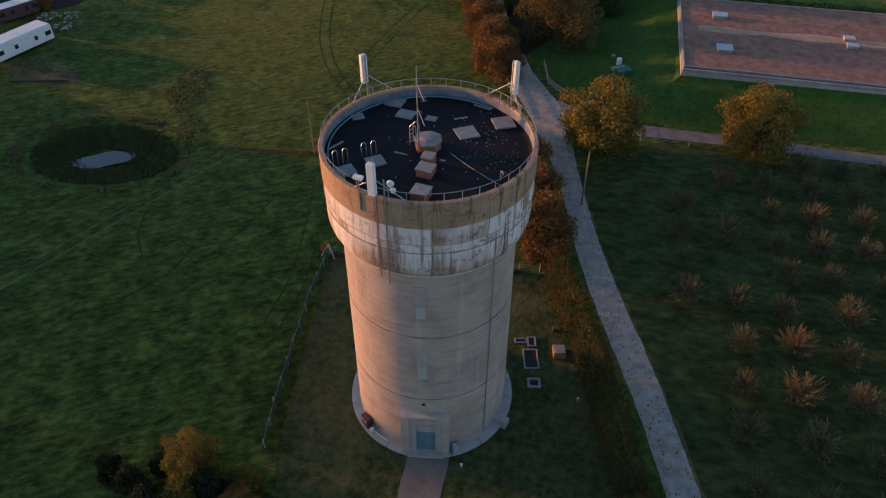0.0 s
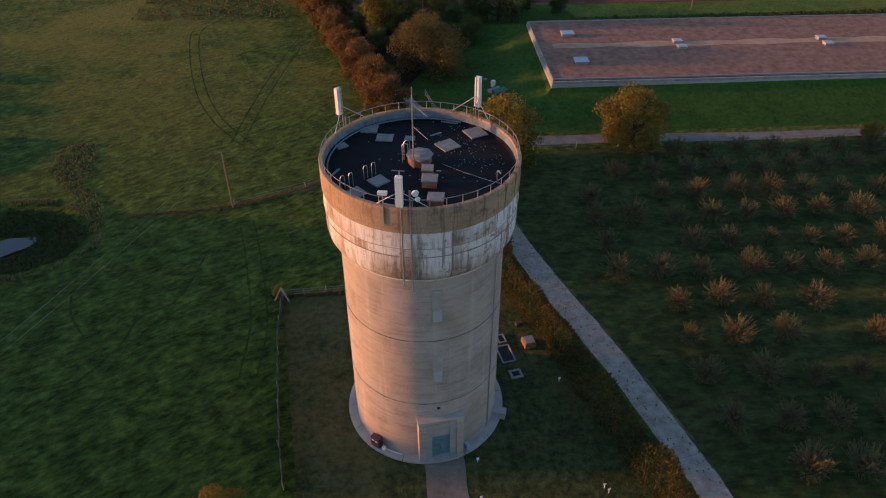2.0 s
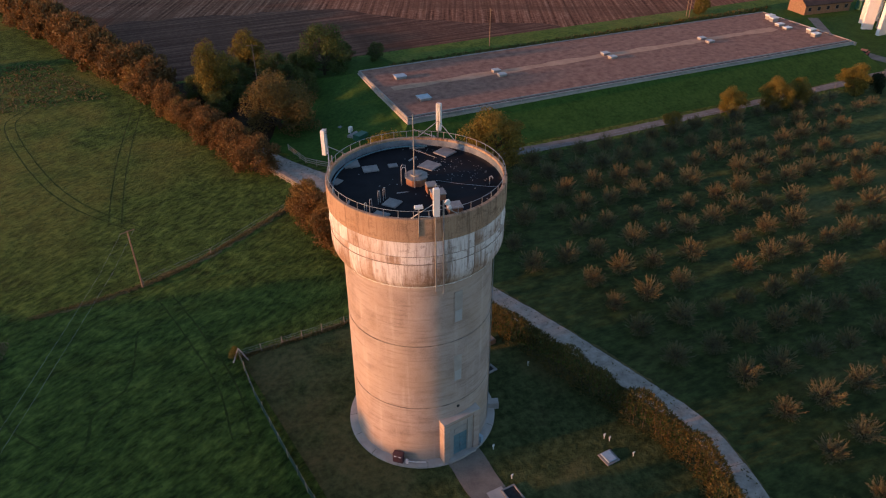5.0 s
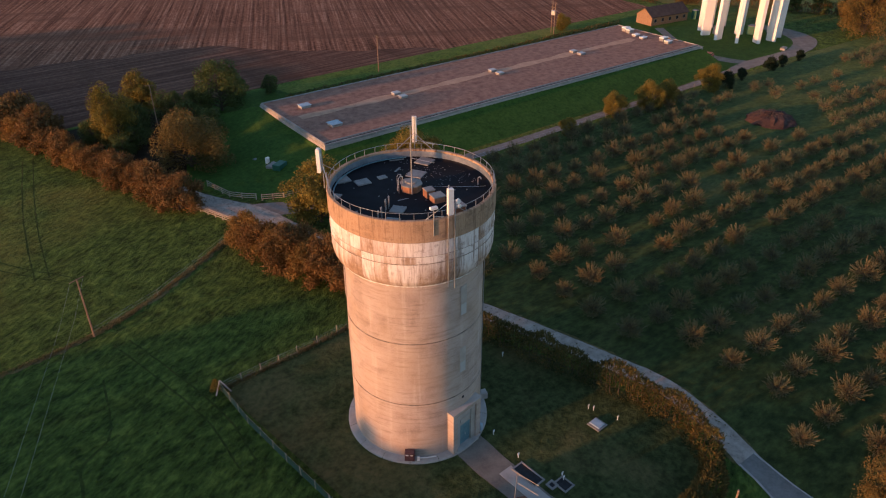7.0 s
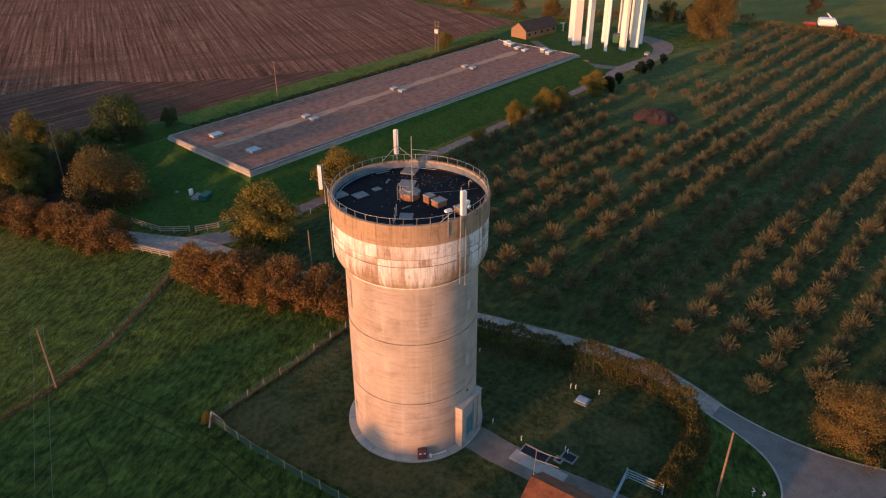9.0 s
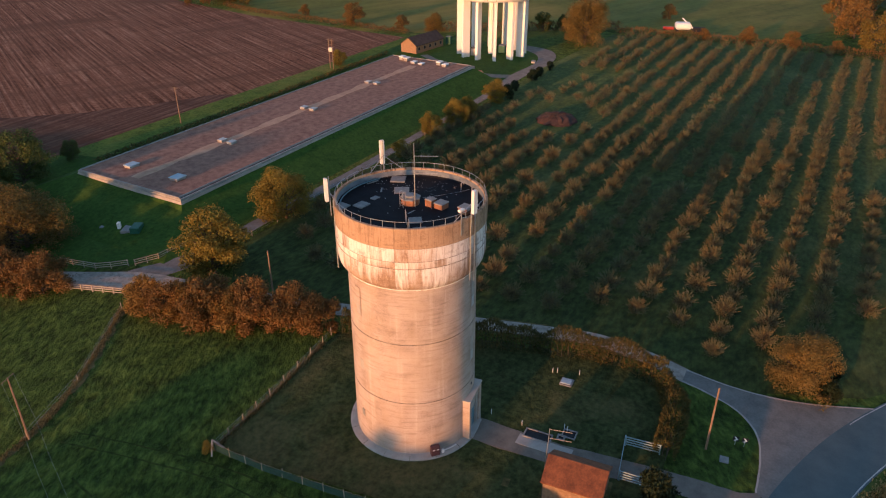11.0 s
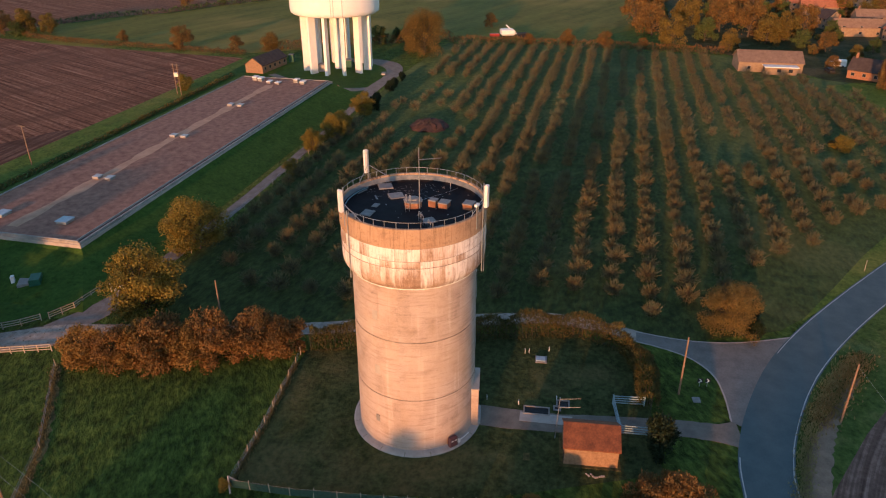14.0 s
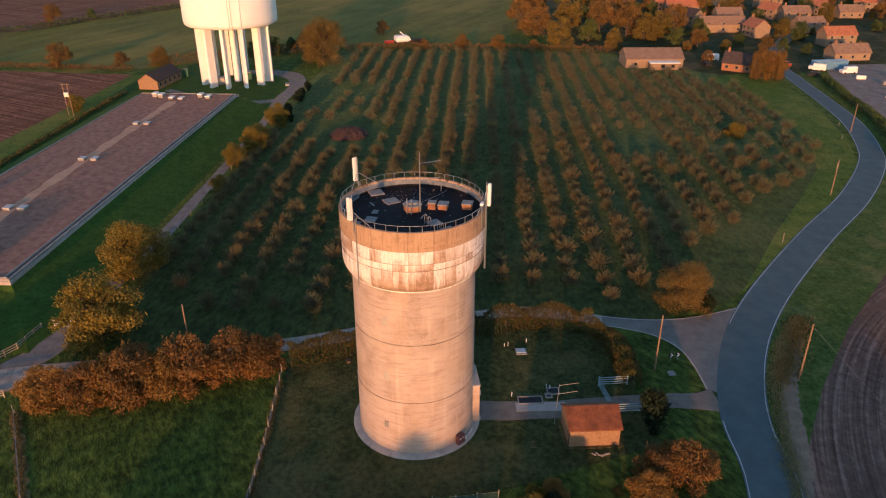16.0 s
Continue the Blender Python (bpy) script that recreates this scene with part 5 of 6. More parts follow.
part("fascia", Shape().box(179.9, -31.0, 2.4, 4.4, 10.6, 0.28, 3, 0.04), M_WHITE, barn)
for dy in (-3.0, 0.5, 3.6):
    part("window", Shape().box(178.35, -31.0 + dy, 0.9, 0.12, 1.2, 1.0, 3), M_GLASS, barn)
for x, y, rz, sx, sy, e, r, rm, wm in (
        (180, -57, 60, 10, 7, 2.8, 6.0, M_SLATE, M_BRICK), (201, -103, 100, 14, 7, 2.8, 5.6, M_TILE_BROWN, M_STONE), (229, -111, 100, 13, 7, 4.6, 7.4, M_TILE_RED, M_STONE),
        (260, -74, 95, 20, 7, 3.6, 6.6, M_TILE_BROWN, M_STONE), (248, -85.5, 12, 10, 7, 4.6, 7.4, M_TILE_RED, M_STONE), (276, -66, 20, 9, 7, 4.5, 7.6, M_SLATE, M_STONE),
        (262, -113, 105, 13, 8, 3.4, 6.4, M_TILE_BROWN, M_STONE), (291, -118, 95, 13, 7, 4.4, 7.2, M_TILE_BROWN, M_STONE), (300, -110, 30, 10, 7, 4.6, 7.4, M_TILE_RED, M_STONE),
        (314, -72, 90, 20, 7, 4.2, 6.8, M_TILE_RED, M_STONE), (322, -65, 90, 14, 7, 4.6, 7.4, M_TILE_RED, M_STONE), (318, -138, 40, 12, 8, 4.6, 7.4, M_TILE_RED, M_STONE),
        (328, -171, 60, 14, 8, 4.8, 7.8, M_TILE_RED, M_STONE), (345, -95, 70, 14, 7, 4.6, 7.4, M_TILE_BROWN, M_STONE), (284, -84, 95, 12, 7, 4.4, 7.2, M_TILE_BROWN, M_STONE), (338, -122, 100, 13, 7, 4.6, 7.4, M_TILE_BROWN, M_STONE),
        (355, -150, 20, 12, 8, 4.6, 7.4, M_TILE_RED, M_STONE), (305, -150, 95, 12, 7, 3.0, 6.0, M_TILE_BROWN, M_STONE), (370, -70, 90, 16, 8, 4.6, 7.6, M_TILE_RED, M_STONE), (375, -115, 60, 14, 8, 4.6, 7.6, M_TILE_BROWN, M_STONE),
        (350, -45, 80, 14, 7, 4.6, 7.4, M_TILE_BROWN, M_STONE), (395, -140, 10, 14, 8, 4.6, 7.6, M_TILE_RED, M_STONE), (300, -185, 95, 14, 8, 4.6, 7.6, M_TILE_BROWN, M_STONE)):
    house("house", x, y, rz, sx, sy, e, r, rm, wm, {M_TILE_RED: "house with a red tiled roof", M_TILE_BROWN: "house with a brown tiled roof", M_SLATE: "house with a dark slate roof"}[rm] + " in the village")

field("village_gardens", [(172, -46), (205, -20), (222, -8), (300, 30), (430, 60), (430, -230), (250, -230), (196, -116), (176, -76)], 0.012, grass_mat("garden_ground", (0.022, 0.026, 0.010), (0.044, 0.050, 0.018), (0.085, 0.082, 0.034), (0.15, 0.115, 0.06), 0.5, 0.06, None, 0.3),
      "dark gardens and rough ground between the houses", "gardens")
vg = random.Random(5)
for x, y, k, kd in ((220, 1.5, 1.0, far_gold), (214, -19, 0.7, far_gold), (233, -12, 0.95, far_green), (240, 8, 1.1, far_tree), (234, -35, 0.95, far_gold), (241, -43, 0.95, far_gold), (256, -20, 1.15, far_tree), (262, 15, 1.15, far_tree),
                    (262, -6, 1.2, far_gold), (212, 26, 0.5, far_tree), (213, 40, 0.5, far_tree), (211.5, 12, 0.35, far_tree), (212, 55, 0.35, far_tree), (246, 76, 0.5, far_tree), (258, -53, 1.0, far_tree), (246, -30, 1.1, far_tree), (222, -54, 0.6, far_tree), (206, -60, 0.5, far_gold),
                    (243, -95, 0.75, far_gold), (190, -49, 0.4, far_tree), (218, -86, 0.5, far_green), (280, -34, 1.1, far_tree), (297, 7, 1.15, far_tree), (300, -25, 1.1, far_gold), (283, -98, 0.7, far_green), (285, -130, 0.8, far_gold), (226, -46, 0.7, far_green), (252, -62, 0.7, far_green),
                    (173, 181, 0.72, far_tree), (272, 238, 0.7, far_tree), (285, 226, 0.5, far_green), (179.5, 211, 0.4, far_tree), (183, 270, 0.8, far_tree), (186, 262, 0.85, far_gold), (190, 253, 0.7, far_gold), (181, 262, 0.6, far_green), (178, 276, 0.7, far_tree), (193, 266, 0.7, far_tree), (200, 112, 0.7, far_green), (194, 118, 0.6, far_green), (206, 100, 0.7, far_tree), (175, 160, 0.45, far_tree), (205, 106, 0.55, far_green),
                    (222, -70, 0.55, far_green), (214, -78, 0.5, far_tree), (210, -92, 0.4, far_green), (238, -100, 0.5, far_green)):
    kd.at(x, y, k, vg.uniform(0, 360))
placed = 0
while placed < 75:
    x, y = vg.uniform(240, 430), vg.uniform(-210, 60)
    if y > 0.45 * (x - 240) - 10 or min(math.hypot(o.location.x - x, o.location.y - y) for o in scene.objects if o.name.startswith("house") and not o.parent) < 9:
        continue
    vg.choice((far_tree, far_gold, far_green, far_green)).at(x, y, vg.uniform(0.35, 0.85), vg.uniform(0, 360))
    placed += 1
placed = 0
while placed < 70:
    x, y = vg.uniform(205, 360), vg.uniform(-175, -10)
    if y > 0.45 * (x - 240) - 14 or min(math.hypot(o.location.x - x, o.location.y - y) for o in scene.objects if o.name.startswith("house") and not o.parent) < 8 or abs(y - float(np.interp(x, [200, 245, 300], [-76, -98, -128]))) < 6:
        continue
    vg.choice((far_tree, far_green, far_green, far_gold)).at(x, y, vg.uniform(0.16, 0.36), vg.uniform(0, 360))
    placed += 1
for i in range(5):
    far_tree.at(165.0 + 0.6 * math.sin(i), -58.0 - 1.7 * i, 0.5, i * 70, 0, 1.6)


def pole(x, y, h, label, arms=(), lean=(0, 0)):
    t = thing("telegraph_pole", x, y, 0, label, "utility pole", "utility poles")
    part("shaft", Shape().rod((x, y, -0.2), (x + lean[0], y + lean[1], h), 0.125, 0.09, 8), M_WOOD, t)
    for z, L, a in arms:
        c, s_ = math.cos(radians(a)) * L, math.sin(radians(a)) * L
        part("crossarm", Shape().rod((x + lean[0] - c, y + lean[1] - s_, z), (x + lean[0] + c, y + lean[1] + s_, z), 0.06, 0.06, 5), M_WOOD, t)
    return t


pole(-34.1, 74.3, 8.4, "tall weathered timber telegraph pole with a short crossarm in the pasture", ((8.3, 0.9, 20),))
pole(0.55, 10.3, 8.2, "timber telegraph pole on the verge by the junction")
pole(-0.6, -7.4, 8.2, "leaning timber telegraph pole at the field edge")
pole(1.3, 71.0, 7.6, "thin bare pole beside the track")
pole(62.8, -38.4, 7.5, "timber telegraph pole beside the lane")
pole(107, -62.3, 7.5, "timber telegraph pole beside the lane")
pole(-6.8, 133.4, 11.0, "timber telegraph pole among the trees", ((10.8, 1.1, -20),))
pole(51.3, 144.5, 9.0, "timber telegraph pole behind the reservoir", ((8.8, 1.0, 90),))
for dy in (0, 1.6):
    pole(112.5 + dy * 0.3, 145 + dy, 9.0, "one of a pair of poles carrying a transformer", ((8.6, 1.0, 80), (7.4, 0.8, 80)))
t = thing("pole_transformer", 112.8, 145.8, 5.2, "grey transformer box slung between a pair of poles", "transformer")
part("tank", Shape().box(112.75, 145.8, 5.2, 0.8, 1.2, 1.3, 10, 0.08), M_STEEL, t)
gold_bush.at(117.5, 146.5, 1.1, 40)

# ---- fences, compound clutter, pasture details ----


def fence_line(pts, gap):
    out = []
    for a, b in zip(pts, pts[1:]):
        L = math.hypot(b[0] - a[0], b[1] - a[1])
        n = max(1, round(L / gap))
        out += [(a[0] + (b[0] - a[0]) * i / n, a[1] + (b[1] - a[1]) * i / n) for i in range(n)]
    return out + [pts[-1]]


def wire_fence(name, pts, gap, h, label, wires=(0.35, 0.7, 1.0), net=0.0):
    fg = random.Random(int(abs(pts[0][0]) * 10))
    t = thing(name, pts[0][0], pts[0][1], 0, label, "fence")
    posts = fence_line(pts, gap)
    for x, y in posts:
        part("post", Shape().rod((x, y, -0.1), (x + fg.gauss(0, .05), y + fg.gauss(0, .05), h * fg.uniform(0.92, 1.1)), 0.06, 0.05, 6), M_RAILWOOD, t)
    for z in wires:
        part("wire", Shape().pipe([(x, y, z) for x, y in posts], 0.012, 3), M_STEEL, t)
    if net:
        s = Shape()
        for (x0, y0), (x1, y1) in zip(posts, posts[1:]):
            L = math.hypot(x1 - x0, y1 - y0)
            nx, ny = -(y1 - y0) / L * 0.02, (x1 - x0) / L * 0.02
            sag = fg.uniform(0.0, 0.12)
            xm, ym = (x0 + x1) / 2, (y0 + y1) / 2
            for (ax, ay, ah), (bx, by, bh) in (((x0, y0, net), (xm, ym, net - sag)), ((xm, ym, net - sag), (x1, y1, net))):
                s.add([(ax + nx, ay + ny, 0.03), (bx + nx, by + ny, 0.03), (bx + nx, by + ny, bh), (ax + nx, ay + ny, ah), (ax - nx, ay - ny, 0.03), (bx - nx, by - ny, 0.03), (bx - nx, by - ny, bh), (ax - nx, ay - ny, ah)],
                      [(0, 1, 2, 3), (7, 6, 5, 4), (3, 2, 6, 7)])
        part("netting", s, M_NET, t, "sagging green windbreak netting")
    return t


def rail_fence(pts, label, h=1.15, gap=2.0, rails=(0.35, 0.7, 1.05), mat_=None):
    mat_ = mat_ or M_RAILWOOD
    t = thing("rail_fence", pts[0][0], pts[0][1], 0, label, "fence", "rail fences")
    posts = fence_line(pts, gap)
    for x, y in posts:
        part("post", Shape().box(x, y, 0, 0.12, 0.12, h, 20), mat_, t)
    for (x0, y0), (x1, y1) in zip(posts, posts[1:]):
        L, a = math.hypot(x1 - x0, y1 - y0), math.degrees(math.atan2(y1 - y0, x1 - x0))
        for z in rails:
            part("rail", Shape().box((x0 + x1) / 2, (y0 + y1) / 2, z - 0.06, L, 0.05, 0.12, a), mat_, t)
    return t


wire_fence("wire_fence", [(-25.3, 55.8), (-15.8, 56.4), (-4.4, 57.6), (-2.2, 57.9)], 2.6, 1.25, "wire stock fence on timber posts along the tower compound")
wire_fence("netting_fence", [(-25.4, 55.6), (-25.1, 49.2), (-24.2, 42.0), (-23.2, 35.0), (-22.4, 30.8)], 2.4, 1.2, "timber post fence hung with green netting along the tower compound", (1.0,), 0.95)
t = thing("corner_strainer", -25.4, 55.7, 0, "leaning timber strainer posts at the fence corner", "fence post")
for dx, dy in ((0.0, 0.0), (0.5, -0.45), (-0.5, -0.3)):
    part("strut", Shape().rod((-25.4 + dx * 1.6, 55.7 + dy * 1.6, 0), (-25.4, 55.7, 1.45), 0.09, 0.08, 6), M_APRON, t)
rail_fence([(-7.4, 106.6), (-6.0, 100.4), (-4.6, 98.6), (-2.8, 96.9)], "weathered post and rail fence curving along the track")
rail_fence([(-2.2, 96.0), (1.0, 94.4), (6.0, 93.9)], "weathered post and rail fence beside the lane gate")
rail_fence([(-12.4, 99.9), (-10.6, 95.0), (-8.9, 90.2)], "pale post and rail fence between the track and the pasture")
wire_fence("wire_fence", [(-34.0, 74.8), (-25.0, 78.6), (-11.6, 87.4)], 13.0, 1.0, "old wire fence line overgrown with dry grass in the pasture", (0.5, 0.9))
wire_fence("wire_fence", [(8, 87.2), (40, 87.6), (72, 87.9), (104, 89.4), (120, 91)], 6.0, 1.1, "wire fence along the orchard edge", (0.5, 1.0))


def bar_gate(x0, y0, x1, y1, label, h=1.15, bars=5, mat_=None):
    mat_ = mat_ or M_GATE
    t = thing("field_gate", x0, y0, 0, label, "gate", "field gates")
    for x, y in ((x0, y0), (x1, y1)):
        part("gate_post", Shape().rod((x, y, 0), (x, y, h + 0.15), 0.07, 0.07, 8), mat_, t)
    for k in range(bars):
        z = 0.2 + (h - 0.2) * k / (bars - 1)
        part("bar", Shape().rod((x0, y0, z), (x1, y1, z), 0.028, 0.028, 6), mat_, t)
    part("brace", Shape().rod((x0, y0, 0.2), ((x0 + x1) / 2, (y0 + y1) / 2, h), 0.025, 0.025, 6), mat_, t)
    return t


bar_gate(-3.2, 18.0, -8.3, 17.1, "closed pale blue tubular steel gate across the drive", 1.3, 6)
rail_fence([(-3.2, 17.9), (-2.7, 14.4)], "pale blue steel rail wing beside the gate", 1.35, 3.6, (0.3, 0.62, 0.94, 1.26), M_GATE)
rail_fence([(-8.3, 17.0), (-8.0, 13.6)], "pale blue steel rail wing beside the gate", 1.35, 3.6, (0.3, 0.62, 0.94, 1.26), M_GATE)
bar_gate(7.0, 88.2, 6.6, 92.4, "pale tubular gate across the service lane", 1.2, 5, M_WHITE)


def frame_pit(x, y, sx, sy, rz, label, rim=0.15, h=0.15):
    """A concrete rim round a low plate painted near-black as the shade of a pit."""
    t = thing("access_pit", x, y, 0.02, label, "access pit", "access pits")
    c, s_ = math.cos(radians(rz)), math.sin(radians(rz))
    for ux, uy, dx, dy in ((0, sy / 2, sx + rim, rim), (0, -sy / 2, sx + rim, rim), (sx / 2, 0, rim, sy - rim), (-sx / 2, 0, rim, sy - rim)):
        part("rim", Shape().box(x + c * ux - s_ * uy, y + s_ * ux + c * uy, 0.02, dx, dy, h, rz, 0.02), M_PAVER, t)
    part("cover_plate", Shape().box(x, y, 0.02, sx - rim, sy - rim, h * 0.35, rz), M_DARK, t, "plate painted near-black as the shade in the pit")
    return t


frame_pit(-6.45, 26.6, 1.3, 2.9, 5, "oblong dark pit with a pale concrete rim by the drive")
frame_pit(-4.55, 23.7, 1.2, 1.4, 5, "square pit with a pale concrete rim by the drive")
frame_pit(-5.5, 24.3, 0.7, 0.7, 5, "small square pit with a concrete rim", 0.2)
frame_pit(-1.55, 45.5, 1.3, 2.3, 12, "oblong dark pit with a pale concrete rim behind the tower")
frame_pit(-1.75, 47.7, 0.7, 1.1, 12, "small concrete-rimmed pit behind the tower")
frame_pit(-2.8, 47.6, 1.1, 0.5, 12, "small concrete-rimmed slot behind the tower", 0.13)
frame_pit(-0.9, 42.7, 1.0, 0.9, 12, "small concrete-rimmed pit behind the tower", 0.25)
for x, y, sx, sy, rz in ((-7.6, 25.4, 1.6, 6.0, 4),):
    t = thing("concrete_slab", x, y, 0.04, "pale concrete slab set in the drive", "slab")
    part("slab", Shape().box(x, y, 0.042, sx, sy, 0.03, rz), M_APRON, t)
for x, y in ((-5.75, 28.8), (-4.0, 24.5), (-4.2, 24.1), (4.8, 29.4), (5.05, 28.9), (6.0, 26.4), (-5.7, 32.6), (3.2, 41.5), (-3.4, 42.6)):
    t = thing("marker_post", x, y, 0.02, "short white marker post with a small plate in the grass", "marker post", "marker posts")
    part("stem", Shape().rod((x, y, 0.0), (x, y, 0.5), 0.04, 0.04, 6), M_WHITE, t)
    part("plate", Shape().box(x, y, 0.4, 0.24, 0.06, 0.26, 10, 0.01), M_WHITE, t)
t = thing("valve_cover", 3.8, 27.2, 0.02, "pale metal cover on a stone surround in the lawn", "cover")
part("surround", Shape().box(3.8, 27.2, 0.02, 1.5, 1.5, 0.1, 5, 0.02), M_PAVER, t)
part("lid", Shape().box(3.8, 27.25, 0.12, 1.0, 1.2, 0.12, 5, 0.03), M_LID, t)
t = thing("meter_box", 1.0, 46.8, 0.02, "low brick meter box with a grey slab lid beside the hedge", "meter box")
part("box_wall", Shape().box(1.0, 46.8, 0.0, 1.2, 1.3, 0.6, 12), M_BRICK, t)
part("lid", Shape().box(1.0, 46.8, 0.6, 1.05, 1.1, 0.12, 12, 0.03), M_PAVER, t)
t = thing("small_box", 0.4, 49.8, 0.02, "small brown box with a pale side by the hedge", "box")
part("body", Shape().box(0.4, 49.8, 0.0, 0.7, 0.5, 0.4, 12, 0.03), M_BARK, t)
t = thing("manhole", -14.2, 26.8, 0.02, "stony patch round an old manhole in the lawn", "manhole")
part("frame", Shape().box(-14.2, 26.8, 0.02, 1.1, 0.7, 0.03, 8), M_VERGE, t)
t = thing("manhole", -0.1, 8.3, 0.0, "grey manhole cover on the verge", "manhole")
part("frame", Shape().box(-0.1, 8.3, 0.0, 1.0, 0.9, 0.06, 8, 0.01), M_PAVER, t)

# aerial beside the hut
t = thing("aerial_mast", -10.6, 24.1, 0.0, "slim steel mast with two long aerial arms beside the hut", "aerial")
part("pole", Shape().rod((-10.6, 24.1, 0), (-10.6, 23.9, 5.6), 0.05, 0.035, 6), M_STEEL, t)
for z in (5.45, 4.3):
    part("arm", Shape().rod((-10.6, 23.95, z), (-10.15, 21.7, z + 0.12), 0.03, 0.03, 5), M_RAILWOOD, t)
t = thing("rubble", -15.6, 19.6, 0.02, "few pale stones beside the hut wall", "stones")
for k in range(9):
    part("stone", Shape().box(-15.5 + rng.uniform(-.25, .25), 18.6 + k * 0.22, 0.02, rng.uniform(.15, .35), rng.uniform(.12, .25), rng.uniform(.08, .16), rng.uniform(0, 90), 0.02), M_APRON, t)
part("downpipe", Shape().pipe([(-14.22, 22.9, 0.1), (-14.22, 22.9, 2.3), (-14.35, 22.9, 2.45)], 0.05, 6), M_DARK, hut)
part("gutter", Shape().rod((-14.45, 23.2, 2.28), (-13.85, 17.5, 2.28), 0.06, 0.06, 6), M_DARK, hut)
part("hut_pad", Shape().box(hx, hy, 0.02, 6.4, 5.2, 0.04, 96), M_VERGE, hut, "worn concrete pad")

# direction signs at the junction
for x, y in ((2.75, 7.75), (2.95, 6.85)):
    t = thing("chevron_sign", x, y, 0, "small black chevron board with a white arrow on a post", "road sign", "chevron signs")
    part("post", Shape().rod((x, y, 0), (x, y, 0.9), 0.04, 0.04, 6), M_STEEL, t)
    part("board", Shape().box(x, y, 0.55, 0.06, 0.62, 0.6, 8), M_DARK, t)
    s = Shape()
    for sg in (1, -1):
        s.add([(x - 0.05, y + 0.2, 0.85 + sg * 0.27), (x - 0.05, y + 0.02, 0.85 + sg * 0.27), (x - 0.05, y - 0.22, 0.85), (x - 0.05, y - 0.04, 0.85)], [(0, 1, 2, 3)])
        s.add([(x - 0.07, y + 0.2, 0.85 + sg * 0.27), (x - 0.07, y + 0.02, 0.85 + sg * 0.27), (x - 0.07, y - 0.22, 0.85), (x - 0.07, y - 0.04, 0.85)], [(0, 1, 2, 3)])
    part("arrow", s, M_WHITE, t, "white arrow")
for x, y, h in ((39.5, -20.2, 1.9), (78.3, -46.3, 1.6), (112, -61.5, 1.2), (100, -57, 1.2)):
    t = thing("verge_post", x, y, 0, "short pale post on the grass verge", "post", "verge posts")
    part("stem", Shape().rod((x, y, 0), (x + 0.1, y, h), 0.05, 0.05, 6), M_RAILWOOD, t)

# small things on the tower
t = thing("security_camera", *around(R_TANK, -111, Z_TOP), "white security camera on a steel bracket at the parapet", "camera")
bx_, by_ = around(R_TANK + 0.12, -111)[:2]
part("bracket_pole", Shape().rod((bx_, by_, 25.6), (bx_, by_, 27.95), 0.05, 0.05, 6), M_STEEL, t)
part("housing", Shape().box(bx_, by_, 27.95, 0.62, 0.3, 0.26, -10, 0.04), M_WHITE, t)
part("stay", Shape().rod((bx_, by_, 27.3), around(R_TANK - 0.1, -104, Z_TOP + 0.1), 0.03, 0.03, 5), M_STEEL, t)
t = thing("dish_pole", *around(R_TANK + 0.12, -97, 27.0), "steel pole with two small white dishes at the parapet", "antenna")
px_, py_ = around(R_TANK + 0.16, -97)[:2]
part("pole", Shape().rod((px_, py_, 20.2), (px_, py_, 28.5), 0.06, 0.06, 6), M_STEEL, t)
for da, dz, rr in ((0.35, 28.2, 0.24), (0.5, 27.75, 0.18)):
    cx, cy = px_ + da, py_ + 0.15
    d1 = part("dish", Shape().rod((cx, cy, dz), (cx + 0.02, cy - 0.16, dz), rr, rr * 0.8, 14), M_WHITE, t)
    part("arm", Shape().rod((px_, py_, dz), (cx, cy, dz), 0.025, 0.025, 5), M_STEEL, d1)
cab = around(6.92, -131.5)
t = thing("control_cabinet", cab[0], cab[1], 0.25, "maroon steel control cabinet with pale labels on the plinth", "cabinet")
part("body", Shape().box(cab[0], cab[1], 0.25, 0.5, 0.95, 1.15, -131.5, 0.03), M_MAROON, t)
for k in (-0.22, 0.22):
    lx, ly = around(7.19, -131.5 + k / 7.0 * 57.3)[:2]
    part("label_plate", Shape().box(lx, ly, 1.0, 0.03, 0.24, 0.12, -131.5), M_WHITE, t)
t = thing("pipe_stub", *around(6.95, -122, 0.25), "white pipe lying along the plinth from a small valve", "pipe")
part("pipe", Shape().pipe([around(6.9, -124, 0.45), around(6.9, -118, 0.42), around(6.9, -110, 0.42)], 0.05, 6), M_WHITE, t)
part("valve", Shape().box(around(6.95, -124.5)[0], around(6.95, -124.5)[1], 0.25, 0.25, 0.25, 0.45, -124, 0.03), M_WHITE, t)
wb = around(7.0, -60.5)
t = thing("white_box", wb[0], wb[1], 0.25, "small white metal box beside the tower door", "box")
part("body", Shape().box(wb[0], wb[1], 0.22, 0.55, 0.4, 0.8, -60, 0.03), M_LID, t)
lg = around(7.1, -19)
t = thing("concrete_ledge", lg[0], lg[1], 0.0, "pale concrete ledge against the tower foot", "ledge")
part("block", Shape().box(lg[0], lg[1], 0.0, 1.3, 0.8, 0.8, -19, 0.03), M_APRON, t)
part("foot_window", Shape().turned(TX, TY, [(R_SHAFT, 3.3), (R_SHAFT + 0.14, 3.3), (R_SHAFT + 0.14, 4.1), (R_SHAFT, 4.1)], 4, 153.5, 158), M_PAVER, tower, "small grey foot-level vent")
part("rust_streak_pipe", Shape().pipe([around(R_SHAFT + 0.13, -34, 20.3), around(R_SHAFT + 0.13, -34, 0.3)], 0.04, 5), M_STEEL, tower, "thin conductor strip down the shaft")
